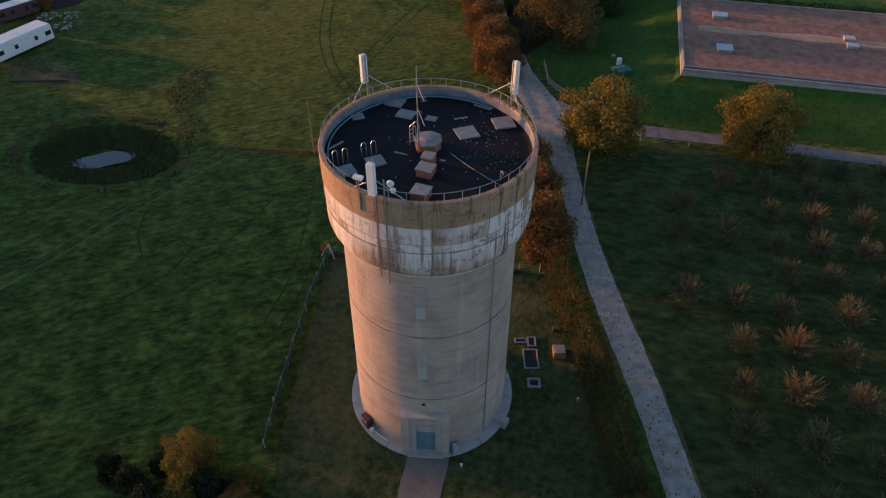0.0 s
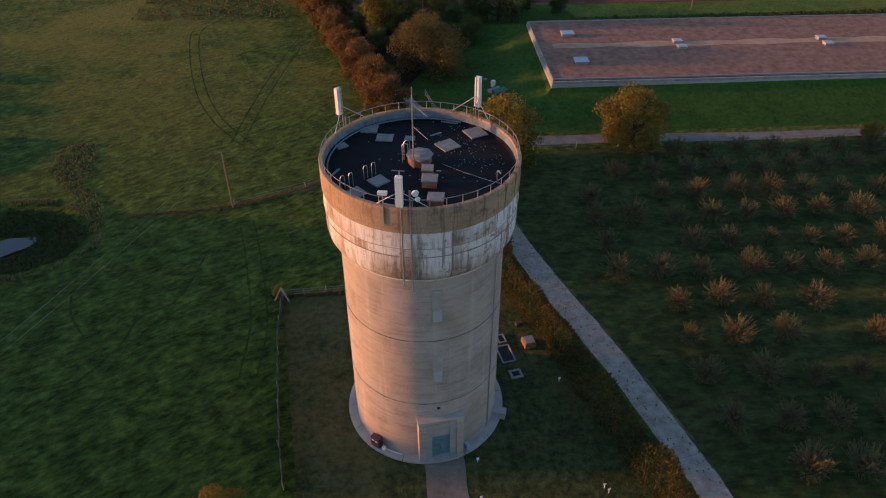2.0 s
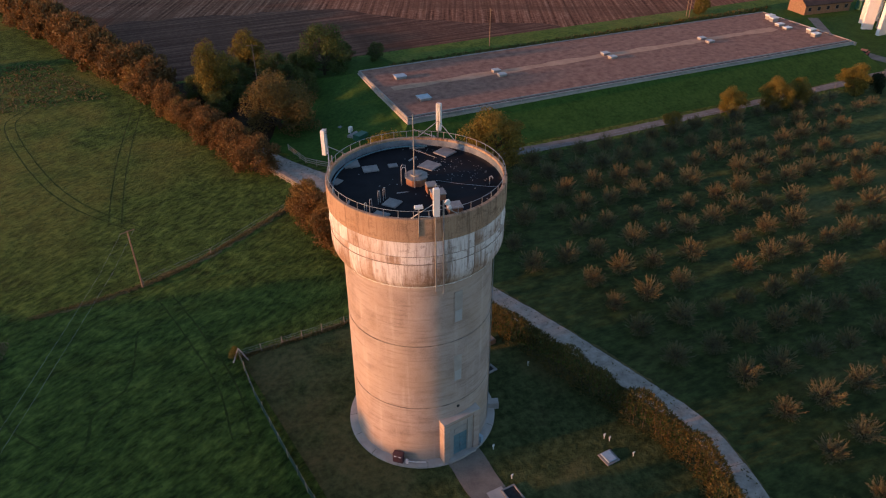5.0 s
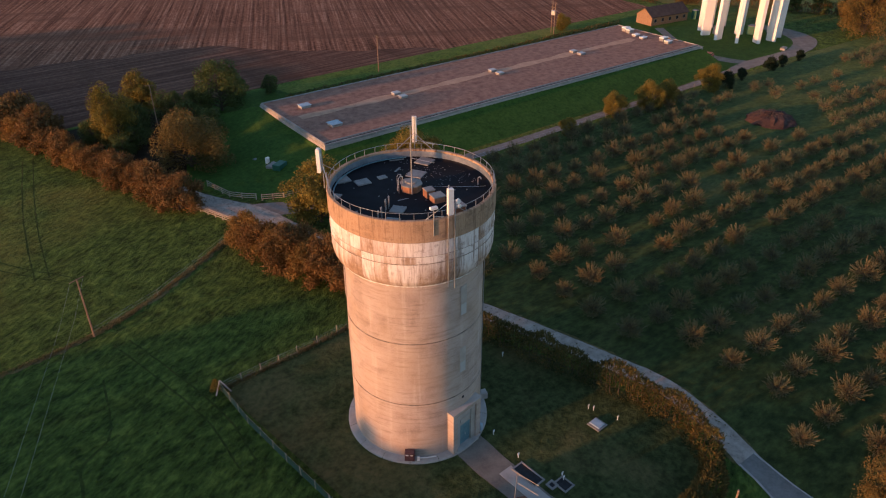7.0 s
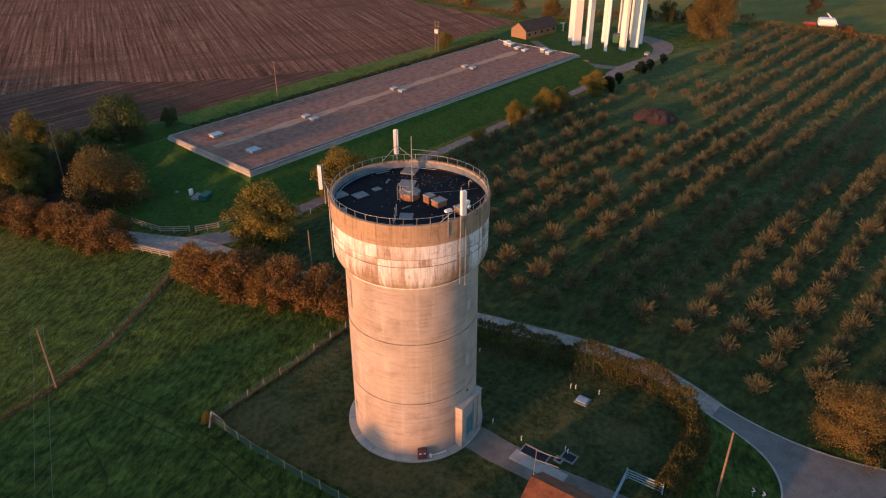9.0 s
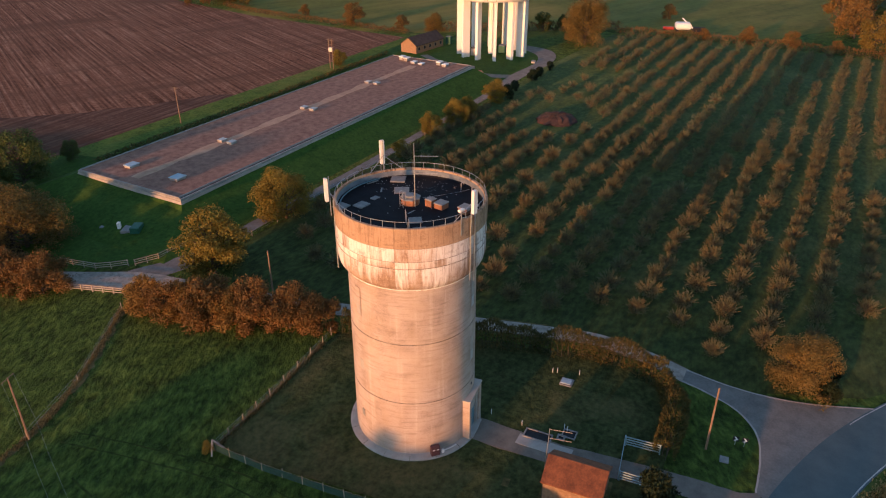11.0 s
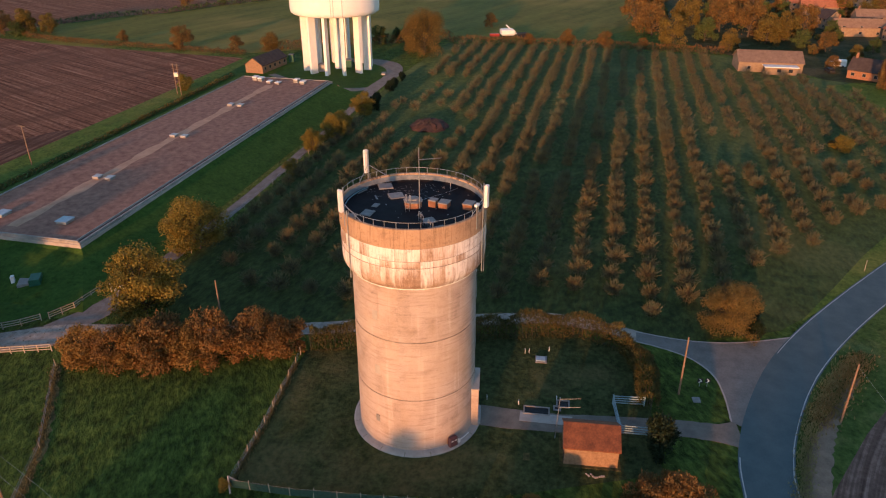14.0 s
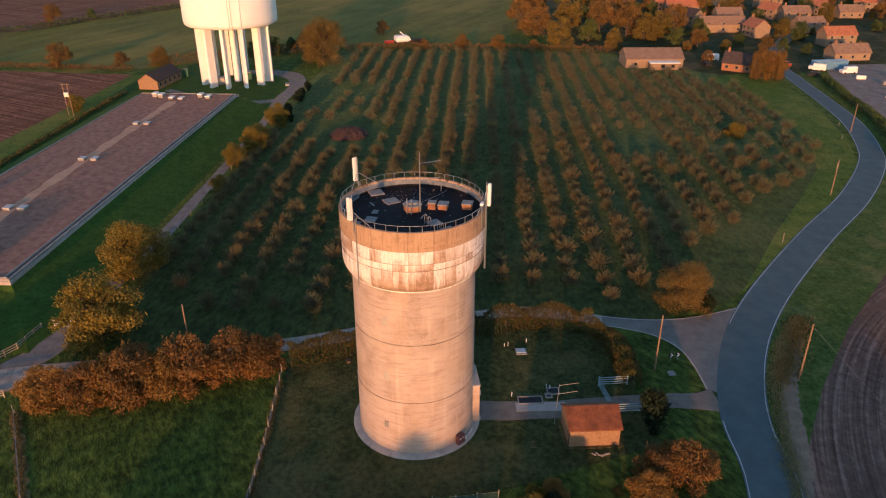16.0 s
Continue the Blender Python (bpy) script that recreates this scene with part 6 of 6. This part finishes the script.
# cables and bits on the roof
part("conduit", Shape().pipe([(-8.4, 39.6, Z_DECK + 0.14), (-6.9, 38.4, Z_DECK + 0.1), (-5.0, 37.1, Z_DECK + 0.06), (-4.2, 36.7, Z_DECK + 0.06)], 0.014, 5), M_STEEL, tower, "thin conduit across the roof")
part("roof_pipe_ring", Shape().pipe([around(R_TANK - 0.5, a, Z_DECK + 0.2) for a in range(60, 215, 5)], 0.06, 6), M_DOOR, tower, "blue-grey pipe round the inside of the parapet")
part("roof_goose_pipe", Shape().pipe([(-4.6, 37.4, Z_DECK), (-4.6, 37.4, Z_DECK + 0.7), (-4.5, 37.3, Z_DECK + 0.8), (-4.4, 37.2, Z_DECK + 0.6)], 0.05, 6), M_STEEL, tower)
for x, y, L, a in ((-8.6, 44.3, 1.0, 30), (-11.6, 38.9, 1.0, -10), (-8.9, 38.75, 0.8, -10), (-7.4, 46.2, 1.4, -20), (-16.2, 38.9, 1.3, 60)):
    t = thing("roof_plank", x, y, Z_DECK, "grey weathered plank lying on the black roof", "plank", "roof planks")
    part("board", Shape().box(x, y, Z_DECK + 0.03, L, 0.16, 0.06, a), M_PAVER, t)
bg = random.Random(3)
s = Shape()
for _ in range(110):
    a, r = bg.uniform(-20, 70), bg.uniform(2.5, 6.6)
    p = around(r, a)
    s.box(p[0], p[1], Z_DECK + 0.03 + 0.1 * (1 - r / 7), bg.uniform(0.03, 0.14), bg.uniform(0.02, 0.07), 0.02, bg.uniform(0, 180))
for _ in range(30):
    p = around(bg.uniform(1.5, 6.6), bg.uniform(0, 360))
    s.box(p[0], p[1], Z_DECK + 0.05, bg.uniform(0.05, 0.16), bg.uniform(0.04, 0.1), 0.05, bg.uniform(0, 180))
t = tagged(put("roof_litter", s, M_PAVER), "scattered pale chips and flakes on the black roof", "litter", kind="stuff")

# pasture: weeds, reeds, dry line, tufts


def blades(name, pts_fn, n, h, w, material, label, seed, category="grass", lean=0.5):
    """Upright grass clumps: three crossed, leaning blades each."""
    r = np.random.default_rng(seed)
    xy = pts_fn(r, n)
    n = len(xy)
    zz = np.array([ground_z(x, y) for x, y in xy])
    V, F = [], []
    for k in range(3):
        a = r.uniform(0, 2 * np.pi, n)
        hh, ww = h * r.uniform(0.5, 1.3, n), w * r.uniform(0.6, 1.3, n)
        lx, ly = np.cos(a) * hh * lean * r.uniform(0.2, 1.2, n), np.sin(a) * hh * lean * r.uniform(0.2, 1.2, n)
        bx, by = -np.sin(a) * ww, np.cos(a) * ww
        base = np.stack([xy[:, 0], xy[:, 1], zz], 1)
        V.append(np.stack([base + np.stack([bx, by, 0 * bx], 1), base - np.stack([bx, by, 0 * bx], 1), base + np.stack([lx - bx * .6, ly - by * .6, hh], 1), base + np.stack([lx + bx * .6, ly + by * .6, hh], 1)], 1).reshape(-1, 3))
    V = np.concatenate(V)
    me = bpy.data.meshes.new(name)
    idx = np.arange(len(V)).reshape(-1, 4)
    me.from_pydata(V.tolist(), [], idx.tolist())
    me.materials.append(material)
    ob = new(name, me)
    return tagged(ob, label, category, kind="stuff")


def in_box(x0, x1, y0, y1, keep=None):
    def fn(r, n):
        p = np.stack([r.uniform(x0, x1, n), r.uniform(y0, y1, n)], 1)
        return p[[keep(x, y) for x, y in p]] if keep else p
    return fn


def near_line(pts, spread):
    def fn(r, n):
        L = np.array(spline(pts, 0.3))
        return L[r.integers(0, len(L), n)] + r.normal(0, spread, (n, 2))
    return fn


def ring(cx, cy, rx, ry, lo, hi):
    def fn(r, n):
        a, q = r.uniform(0, 2 * np.pi, n), r.uniform(lo, hi, n)
        return np.stack([cx + rx * q * np.cos(a), cy + ry * q * np.sin(a)], 1)
    return fn


def patchy(inner, scale, level):
    """Keeps only the clumps where a broad noise stands above the level."""
    def fn(r, n):
        p = inner(r, n)
        return p[[noise.noise(Vector((x * scale * 4, y * scale * 4, 5))) > level for x, y in p]]
    return fn


def pasture(x, y):
    hx_ = np.interp(y, [56, 58, 85, 100, 155], [-25, -4.5, -10.5, -14.5, -31])
    return x < hx_ - 1.5 if y > 56 else x < np.interp(y, [30, 56], [-22, -26])


blades("pasture_tufts", in_box(-110, -2, 20, 175, pasture), 9000, 0.05, 0.10, L_TUFT, "uneven tufts of green pasture grass", 1, "grass", 3.0)
tagged(put("dry_strip", ribbon(spline([(-50, 72.6, 0.15), (-42, 73.2, 0.3), (-34.6, 74.6, 0.45), (-25.0, 78.6, 0.6), (-18, 83.0, 0.6), (-11.6, 87.4, 0.5)], 0.5), 0.014, 0, 0.5, rng), M_DRYSTRIP), "strip of dead grass along the old fence", "grass", kind="structure")
blades("dry_grass_line", near_line([(-47, 72.9), (-34.6, 74.6), (-25.0, 78.6), (-11.6, 87.4)], 0.28), 2200, 0.16, 0.035, L_DRY, "line of tall dry grass along the old fence", 3)
blades("fence_grass", near_line([(-25.3, 55.8), (-15.8, 56.4), (-4.4, 57.6)], 0.2), 900, 0.34, 0.035, L_DRY, "dry grass along the compound fence", 4)
blades("pond_reeds", ring(POND[0], POND[1], 11.4, 8.0, 0.30, 0.88), 5000, 0.3, 0.09, L_REED, "dark rushes on the pond sides", 5)
blades("pond_rim_grass", patchy(ring(POND[0], POND[1], 12.0, 8.5, 0.93, 1.06), 0.09, -0.1), 2600, 0.2, 0.05, L_RUSH, "dry grass round the pond rim", 6)


def weed_strip(x, y):
    mid = np.interp(y, [72, 76, 80, 86, 92], [-51.2, -52.8, -56.2, -59.2, -59.2])
    half = np.interp(y, [70, 74, 79, 85, 90, 93], [0.6, 1.3, 1.5, 3.2, 3.0, 1.6])
    return abs(x - mid) < half * (1 + 0.5 * noise.noise(Vector((x * .5, y * .5, 0))))


blades("weed_patch", patchy(in_box(-65, -49, 70, 93, weed_strip), 0.3, -0.25), 5000, 0.2, 0.06, L_RUSH, "patch of tall dry weeds by the pond", 7)
blades("verge_grass", near_line([(-26, 1.5), (-13.5, -1.0), (-4.2, -3.3), (3.9, -6.6), (8.6, -9.0), (13.8, -12.2)], 0.5), 4200, 0.24, 0.035, L_VERGE, "tall dying grass on the lane verge", 8)
blades("verge_brush", near_line([(-1, -5.0), (4, -8.0), (10, -11.2), (14, -13.6)], 0.8), 1500, 0.32, 0.05, L_DRY, "brown brush on the lane verge", 9)
blades("dry_meadow", in_box(-68, -33, 146, 176, lambda x, y: x < -0.45 * (y - 150) - 36), 1800, 0.25, 0.2, L_DRY, "pale dry meadow grass beyond the pasture", 10)
M_RUT = grass_mat("flattened_grass", (0.022, 0.036, 0.010), (0.040, 0.060, 0.014), (0.075, 0.10, 0.024), (0.12, 0.10, 0.03), 0.55, 0.1)
for pts in ([(-49.7, 146), (-52.4, 137.6), (-47.2, 115.2), (-41.5, 100.8), (-34, 90)], [(-30, 138), (-33.5, 118), (-35.4, 104), (-36.5, 92)], [(-31.8, 71), (-29.5, 62), (-27.5, 52), (-27.4, 44)]):
    for off in (-0.9, 0.9):
        line = [(x + off, y, 0.11) for x, y in pts]
        tagged(put("wheel_rut", ribbon(spline(line, 1.0), 0.012, 0, 0.12, rng), M_RUT), "flattened tractor rut in the pasture grass", "rut", kind="structure")
tagged(put("bare_strip", ribbon(spline([(-30, 2.2, 0.6), (-16.4, -1.4, 1.2), (-10.4, -3.0, 1.3), (-6.0, -4.1, 1.2), (-1.6, -6.0, 0.8), (3, -8.4, 0.5), (9, -11.4, 0.4)], 0.6), 0.032, 0, 0.5, rng), plain("bare_earth", (0.135, 0.100, 0.070), (0.26, 0.200, 0.145), 0.8, 0.95, 0, 4, 0.05)), "bare trodden strip along the verge", "verge", kind="structure")
for pts in ([(-49.3, 57.8), (-48.0, 54.0), (-45.5, 50.6)], [(-35.4, 65.4), (-36.4, 58.9), (-37.5, 55.5), (-40.6, 53.2), (-41.4, 49.2), (-44.3, 43.7)]):
    tagged(put("cattle_path", ribbon(spline([(x, y, 0.14) for x, y in pts], 0.7), 0.012, 0, 0.14, rng), M_RUT), "thin trodden path through the pasture grass", "path", kind="structure")

# an unseen belt of trees beyond the pasture, upwind of the tower, added to throw long shade over the grass
gold_tree.at(-90, 46.9, 1.1, 25, 0, 1.17)
gold_tree.at(-93, 41.4, 1.05, 80, 0, 1.18)
belt = random.Random(31)
for k in range(17):
    green_tree.at(-113 + belt.uniform(-3, 3), -14 + 5.6 * k, belt.uniform(1.06, 1.24), belt.uniform(0, 360), 0, 1.24 if k < 6 else 1.0)
# a lower unseen row, added to shade the grass by the caravans
for k in range(8):
    green_tree.at(-131 + belt.uniform(-3, 3), 84 + 5.6 * k, belt.uniform(0.62, 0.72), belt.uniform(0, 360))
gold_bush.at(-25.9, 56.0, 0.32, 20)

# orchard clutter
s = Shape().turned(98.2, 66.0, [(4.9, 0.0), (4.5, 0.55), (3.4, 1.2), (1.8, 1.75), (0, 1.9)], 28)
hg = random.Random(9)
s.v = [(x + hg.gauss(0, .2), y + hg.gauss(0, .2), max(0, z + hg.gauss(0, .16))) for x, y, z in s.v]
heap = thing("brush_heap", 98.2, 66, 0, "low heap of dark reddish prunings and soil", "heap")
part("mound", s, plain("prunings", (0.028, 0.016, 0.013), (0.080, 0.043, 0.035), 0.8, 0.95, 0, 5, 0.1), heap)
sticks = Shape()
for _ in range(420):
    a, q = hg.uniform(0, 6.28), 4.6 * math.sqrt(hg.random())
    p = Vector((98.2 + q * math.cos(a), 66 + q * math.sin(a), max(0.05, 1.9 - 0.085 * q * q)))
    d = Vector((hg.gauss(0, 1), hg.gauss(0, 1), hg.gauss(0.2, .35))).normalized() * hg.uniform(0.4, 1.1)
    sticks.rod(p, p + d, 0.05, 0.02, 3)
tagged(part("cut_branches", sticks, M_BARK, heap, "tangle of cut branches"), kind="stuff")
part("cut_log", Shape().rod((96.2, 67.4, 1.2), (98.6, 67.9, 1.5), 0.22, 0.2, 8), M_APRON, heap, "pale barkless log")
gold_bush.at(101, -31.5, 1.1, 30, 0, 0.8)
shrub.at(103.5, -30.0, 0.9, 30, 0, 0.6)

# caravans by the pond field
def caravan(x, y, rz, L, W, H, label, mat_):
    t = thing("static_caravan", x, y, 0, label, "caravan")
    part("body", Shape().box(x, y, 0.45, L, W, H - 0.45, rz, 0.12), mat_, t)
    part("roof", Shape().box(x, y, H, L - 0.1, W - 0.1, 0.16, rz, 0.07), M_WHITE, t)
    part("chassis", Shape().box(x, y, 0.15, L * 0.8, W * 0.6, 0.3, rz), M_DARK, t)
    c, s_ = math.cos(radians(rz)), math.sin(radians(rz))
    for u in (-0.42, -0.15, 0.2, 0.42):
        wx, wy = x + c * u * L + s_ * (W / 2 + 0.01), y + s_ * u * L - c * (W / 2 + 0.01)
        wd = part("window", Shape().box(wx, wy, 1.35, 1.1 if abs(u) > 0.3 else 0.6, 0.06, 0.7, rz, 0.02), M_GLASS, t)
    ex, ey = x + c * (L / 2 + 0.01), y + s_ * (L / 2 + 0.01)
    part("end_window", Shape().box(ex, ey, 1.3, 0.06, 1.6, 0.9, rz, 0.02), M_GLASS, t)
    part("roof_vent", Shape().box(x, y, H + 0.15, 0.4, 0.4, 0.18, rz, 0.03), M_WHITE, t)
    return t


caravan(-91.8, 92.6, 74, 10.5, 3.2, 2.9, "long white static caravan on a bare muddy pitch", M_WHITE)
caravan(-101, 104, 62, 7.0, 2.6, 2.6, "dark red caravan body with a pale roof", M_MAROON)
s = Shape().turned(-84, 86.6, [(0, 0.015), (7.5, 0.012)], 28)
s.v = [(x, -0.2 * (x + 84) + 86.6 + (y - 86.6) * 0.5 + hg.gauss(0, .2), z) for x, y, z in s.v]
tagged(put("muddy_patch", s, M_VERGE), "bare muddy patch in the pasture", "bare ground", kind="structure")

yard_log = thing("timber_baulk", -82.4, 83.9, 0, "dark timber baulk lying across the muddy patch", "timber")
part("baulk", Shape().box(-82.4, 83.9, 0.01, 9.0, 0.3, 0.28, 14.2, 0.04), M_BARK, yard_log)
for cx, cy, n in ((-96.0, 105.6, 26), (-92.6, 106.6, 22), (-91.0, 102.4, 24)):
    heap_ = thing("rubble_heap", cx, cy, 0, "low heap of pale broken rubble beside the caravans", "rubble", "yard rubble")
    low = Shape().turned(cx, cy, [(1.9, 0.0), (1.3, 0.22), (0.6, 0.42), (0.0, 0.48)], 14)
    low.v = [(x + hg.gauss(0, .15), y + hg.gauss(0, .15), max(0, z + hg.gauss(0, .05))) for x, y, z in low.v]
    part("spoil", low, M_VERGE, heap_)
    for _ in range(n):
        a, q = hg.uniform(0, 6.28), 1.9 * math.sqrt(hg.random())
        part("chunk", Shape().box(cx + q * math.cos(a), cy + q * math.sin(a), max(0.02, 0.4 - 0.2 * q), hg.uniform(.2, .5), hg.uniform(.15, .4), hg.uniform(.1, .25), hg.uniform(0, 90), 0.02), M_APRON, heap_)

# reservoir corner boxes
t = thing("valve_kiosk", 4.6, 105.4, 0, "dark green valve kiosk beside a pale pillar on the reservoir bank", "kiosk")
part("kiosk_body", Shape().box(5.0, 104.0, 0.0, 2.4, 1.5, 2.0, 30, 0.05), M_GREENPAINT, t)
part("plinth", Shape().box(4.6, 105.8, 0.0, 2.6, 1.6, 1.3, 30, 0.05), M_PAVER, t)
part("pillar", Shape().box(4.2, 107.4, 0.0, 0.65, 0.5, 2.1, 30, 0.05), M_WHITE, t)
for x, y in ((3.4, 110.8), (5.4, 110.2), (6.6, 107.8), (6.4, 114.5)):
    t = thing("bank_manhole", x, y, 0, "pale manhole slab in the grass of the bank", "manhole", "bank manholes")
    part("slab", Shape().box(x, y, 0.0, 0.9, 0.7, 0.5 + 0.12 * (x + 0.0), 20, 0.02), M_PAVER, t)

# surroundings of the white tower
for x, y, sx, sy, h, mt, lb in ((158.5, 109.5, 3.0, 2.2, 2.4, M_GREENPAINT, "dark green kiosk under the white tower"), (161, 131.5, 1.6, 1.6, 2.6, M_GREENPAINT, "green tank with a pale lid beside the pump house"),
                                (151, 116, 3.0, 2.0, 2.2, M_APRON, "pale concrete kiosk under the white tower"), (150.4, 94.6, 2.2, 1.2, 0.5, M_APRON, "pale slab beside the lane")):
    t = thing("service_kiosk", x, y, 0, lb, "kiosk", "service kiosks")
    part("body", Shape().box(x, y, 0, sx, sy, h, 12, 0.05), mt, t)
    part("lid", Shape().box(x, y, h, sx + 0.15, sy + 0.15, 0.12, 12, 0.03), M_PAVER, t)


def car(x, y, rz, L, W, H, mat_, label, category="car", box_back=False):
    t = thing("parked_" + category, x, y, 0, label, category)
    m = pose(x, y, 0, 0, 0, rz)

    def bx(cx, cy, cz, dx, dy, dz, bev=0.08):
        b = Shape().box(cx, cy, cz, dx, dy, dz, 0, bev)
        b.v = [tuple(m @ Vector(v)) for v in b.v]
        return b
    part("body", bx(0, 0, 0.3, L, W, H * 0.5), mat_, t)
    part("cabin", bx(-L * 0.06 if not box_back else -L * 0.12, 0, 0.3 + H * 0.5, L * (0.55 if not box_back else 0.75), W * 0.9, H * 0.42, 0.12), mat_ if box_back else M_GLASS, t)
    if not box_back:
        part("car_roof", bx(-L * 0.06, 0, 0.3 + H * 0.92, L * 0.42, W * 0.8, 0.05, 0.01), mat_, t)
    for ux in (-0.32, 0.32):
        for uy in (-0.5, 0.5):
            a, b = m @ Vector((ux * L, uy * W - 0.1, 0.33)), m @ Vector((ux * L, uy * W + 0.1, 0.33))
            part("wheel", Shape().rod(a, b, 0.33, 0.33, 12), M_DARK, t)
    return t


M_RED = plain("red_paint", (0.30, 0.03, 0.02), (0.42, 0.06, 0.04), 2.0, 0.4)
M_BLUE = plain("blue_cladding", (0.06, 0.16, 0.28), (0.12, 0.26, 0.40), 1.0, 0.6)
car(126.8, 101.8, 20, 3.9, 1.7, 1.4, M_RED, "small red car parked below the reservoir end")
for x, y, rz, mt in ((176, -92.5, 100, M_WHITE), (180.5, -84, 60, M_WHITE), (196, -52, 80, M_WHITE), (255, -88, 30, M_WHITE)):
    car(x, y, rz, 5.4, 2.0, 2.3, mt, "white van parked by the village road", "van", True)
for x, y, rz, mt in ((171, -79, 70, M_DARK), (188, -76, 20, M_RED), (250, -104, 60, M_DARK), (186, -47.5, 10, M_DARK)):
    car(x, y, rz, 4.2, 1.8, 1.45, mt, "car parked by the village road")
field("depot_yard", [(172, -85), (140, -79.5), (117, -77.5), (100, -74), (96, -110), (150, -130), (192, -112), (190, -90)], 0.03, plain("yard_gravel", (0.13, 0.105, 0.085), (0.27, 0.222, 0.185), 0.3, 0.95, 0, 1.2, 0.05), "pale gravel depot yard", "yard")
t = thing("site_cabin", 183, -89, 0, "blue metal site cabin with a flat roof in the depot", "cabin")
part("body", Shape().box(183, -89, 0.1, 3.0, 12, 2.8, 10, 0.05), M_BLUE, t)
part("roof", Shape().box(183, -89, 2.9, 3.2, 12.2, 0.12, 10, 0.03), M_STEEL, t)
dg = random.Random(14)
for k in range(26):
    x, y = dg.uniform(112, 172), 0
    y = np.interp(x, [112, 172], [-82, -92]) - dg.uniform(0, 22)
    mt = dg.choice((M_WHITE, M_PAVER, M_RUST, M_WOOD, M_DARK, M_APRON))
    t = thing("depot_stack", x, y, 0, "stack of building materials in the depot yard", "material stack", "depot stacks")
    a = dg.uniform(0, 90)
    h = dg.uniform(0.4, 1.3)
    part("pallet", Shape().box(x, y, 0.03, 2.2, 1.3, 0.12, a), M_WOOD, t)
    part("load", Shape().box(x, y, 0.15, dg.uniform(1.2, 3.0), dg.uniform(0.9, 1.6), h, a, 0.05), mt, t)
hedge("field_hedge", [(166, -79.8), (140, -76.0), (118, -73.6), (99, -69.0), (84, -62)], 2.0, 2.2, L_GREEN, "dark clipped hedge between the lane and the depot", 40, 0.4)
t = thing("farm_trailer", 223, 64, 0, "white farm machine with dark framework at the field edge", "farm machine")
part("hopper", Shape().box(223, 65, 1.0, 4.5, 5.5, 2.4, 20, 0.5), M_WHITE, t)
part("boom", Shape().rod((222, 60, 1.0), (225, 66, 4.6), 0.25, 0.2, 6), M_WHITE, t)
part("frame", Shape().box(223, 59, 0.6, 2.2, 4.5, 1.6, 20, 0.2), M_DARK, t)
part("drawbar", Shape().box(221.5, 70, 0.5, 1.2, 4.0, 1.2, 20, 0.2), M_RED, t)
for x, y in ((221, 66.5), (225, 64), (222, 58), (224, 60)):
    part("wheel", Shape().rod((x - 0.2, y, 0.6), (x + 0.2, y, 0.6), 0.6, 0.6, 12), M_DARK, t)
t = thing("field_shelter", -68.5, 176, 0, "small red-brown field shelter with a rusty roof", "shelter")
part("wall", Shape().box(-68.5, 176, 0, 5, 3, 2.0, 10), M_MAROON, t)
part("roof", Shape().box(-68.5, 176, 2.0, 5.4, 3.4, 0.15, 10), M_RUST, t)
gold_bush.at(-69, 178.5, 1.2, 0)
# stay wire and service cables
for nm, pts, lb in (("overhead_wire", [(-33.3, 74.6, 8.3), (-36.2, 66.7, 7.8), (-38.8, 60.6, 7.6), (-44, 47.5, 7.8), (-52, 27, 8.6)], "thin overhead wire from the pasture pole"),
                    ("overhead_wire", [(-34.9, 74.0, 8.3), (-37.6, 66.8, 7.8), (-40.2, 60.6, 7.6), (-45.4, 47.5, 7.8), (-53.4, 27, 8.6)], "thin overhead wire from the pasture pole"),
                    ("stay_wire", [(-0.6, -7.4, 7.8), (-6.5, -15.5, 0.05)], "thin stay wire from the pole to the field"),):
    t = tagged(put(nm, Shape().pipe(pts, 0.008, 4), M_STEEL), lb, "cable")
# the yard's shade is put into this near-black ground colour
field("yard_floor", [(-112, 106.5), (-103, 107.6), (-97, 108.8), (-94.6, 111), (-93.5, 118), (-100, 130), (-116, 128)], 0.05, plain("dark_yard_with_shade", (0.016, 0.014, 0.014), (0.038, 0.032, 0.030), 0.5, 0.95, 0, 3, 0.05, 0.05), "dark yard behind the caravans with shade painted into its ground", "yard")
# litter and earth tone lowered to hold the shade under the trees
field("scrub_floor", [(-13.4, 109), (-10.6, 109.6), (-8.5, 114), (-6.0, 121), (-2.5, 128), (1.5, 135.5), (5, 142), (3, 149.0), (-6, 149.4), (-22.5, 148.8), (-19.5, 138), (-16.2, 125)], 0.05, plain("shaded_leaf_litter", (0.020, 0.015, 0.010), (0.055, 0.040, 0.024), 0.5, 0.95, 0, 3, 0.08, 0.05), "leaf litter and earth painted darker for the shade under the trees", "woodland floor")
field("lane_verge", [(-45, 8.5), (-20.5, 2.6), (-9.5, 1.9), (0.3, -0.6), (11, -5.2), (24, -13.4), (43, -27.6), (61, -42.2), (80, -54.6), (70, -66), (48, -48), (29.5, -33.2), (12, -19.2), (-2, -9.8), (-12, -4.2), (-21.5, 0.2), (-45, 5)], 0.026, M_LANEVERGE, "rough pale green verge between the lane and the field", "verge")
field("field_margin", [(26, 142.6), (60, 143.0), (100, 143.8), (138, 145), (162, 146.5), (163, 150.9), (40, 150.9), (24, 150.4)], 0.034, M_HEADGRASS, "rough yellow-green grass margin beside the ploughed field", "grass")
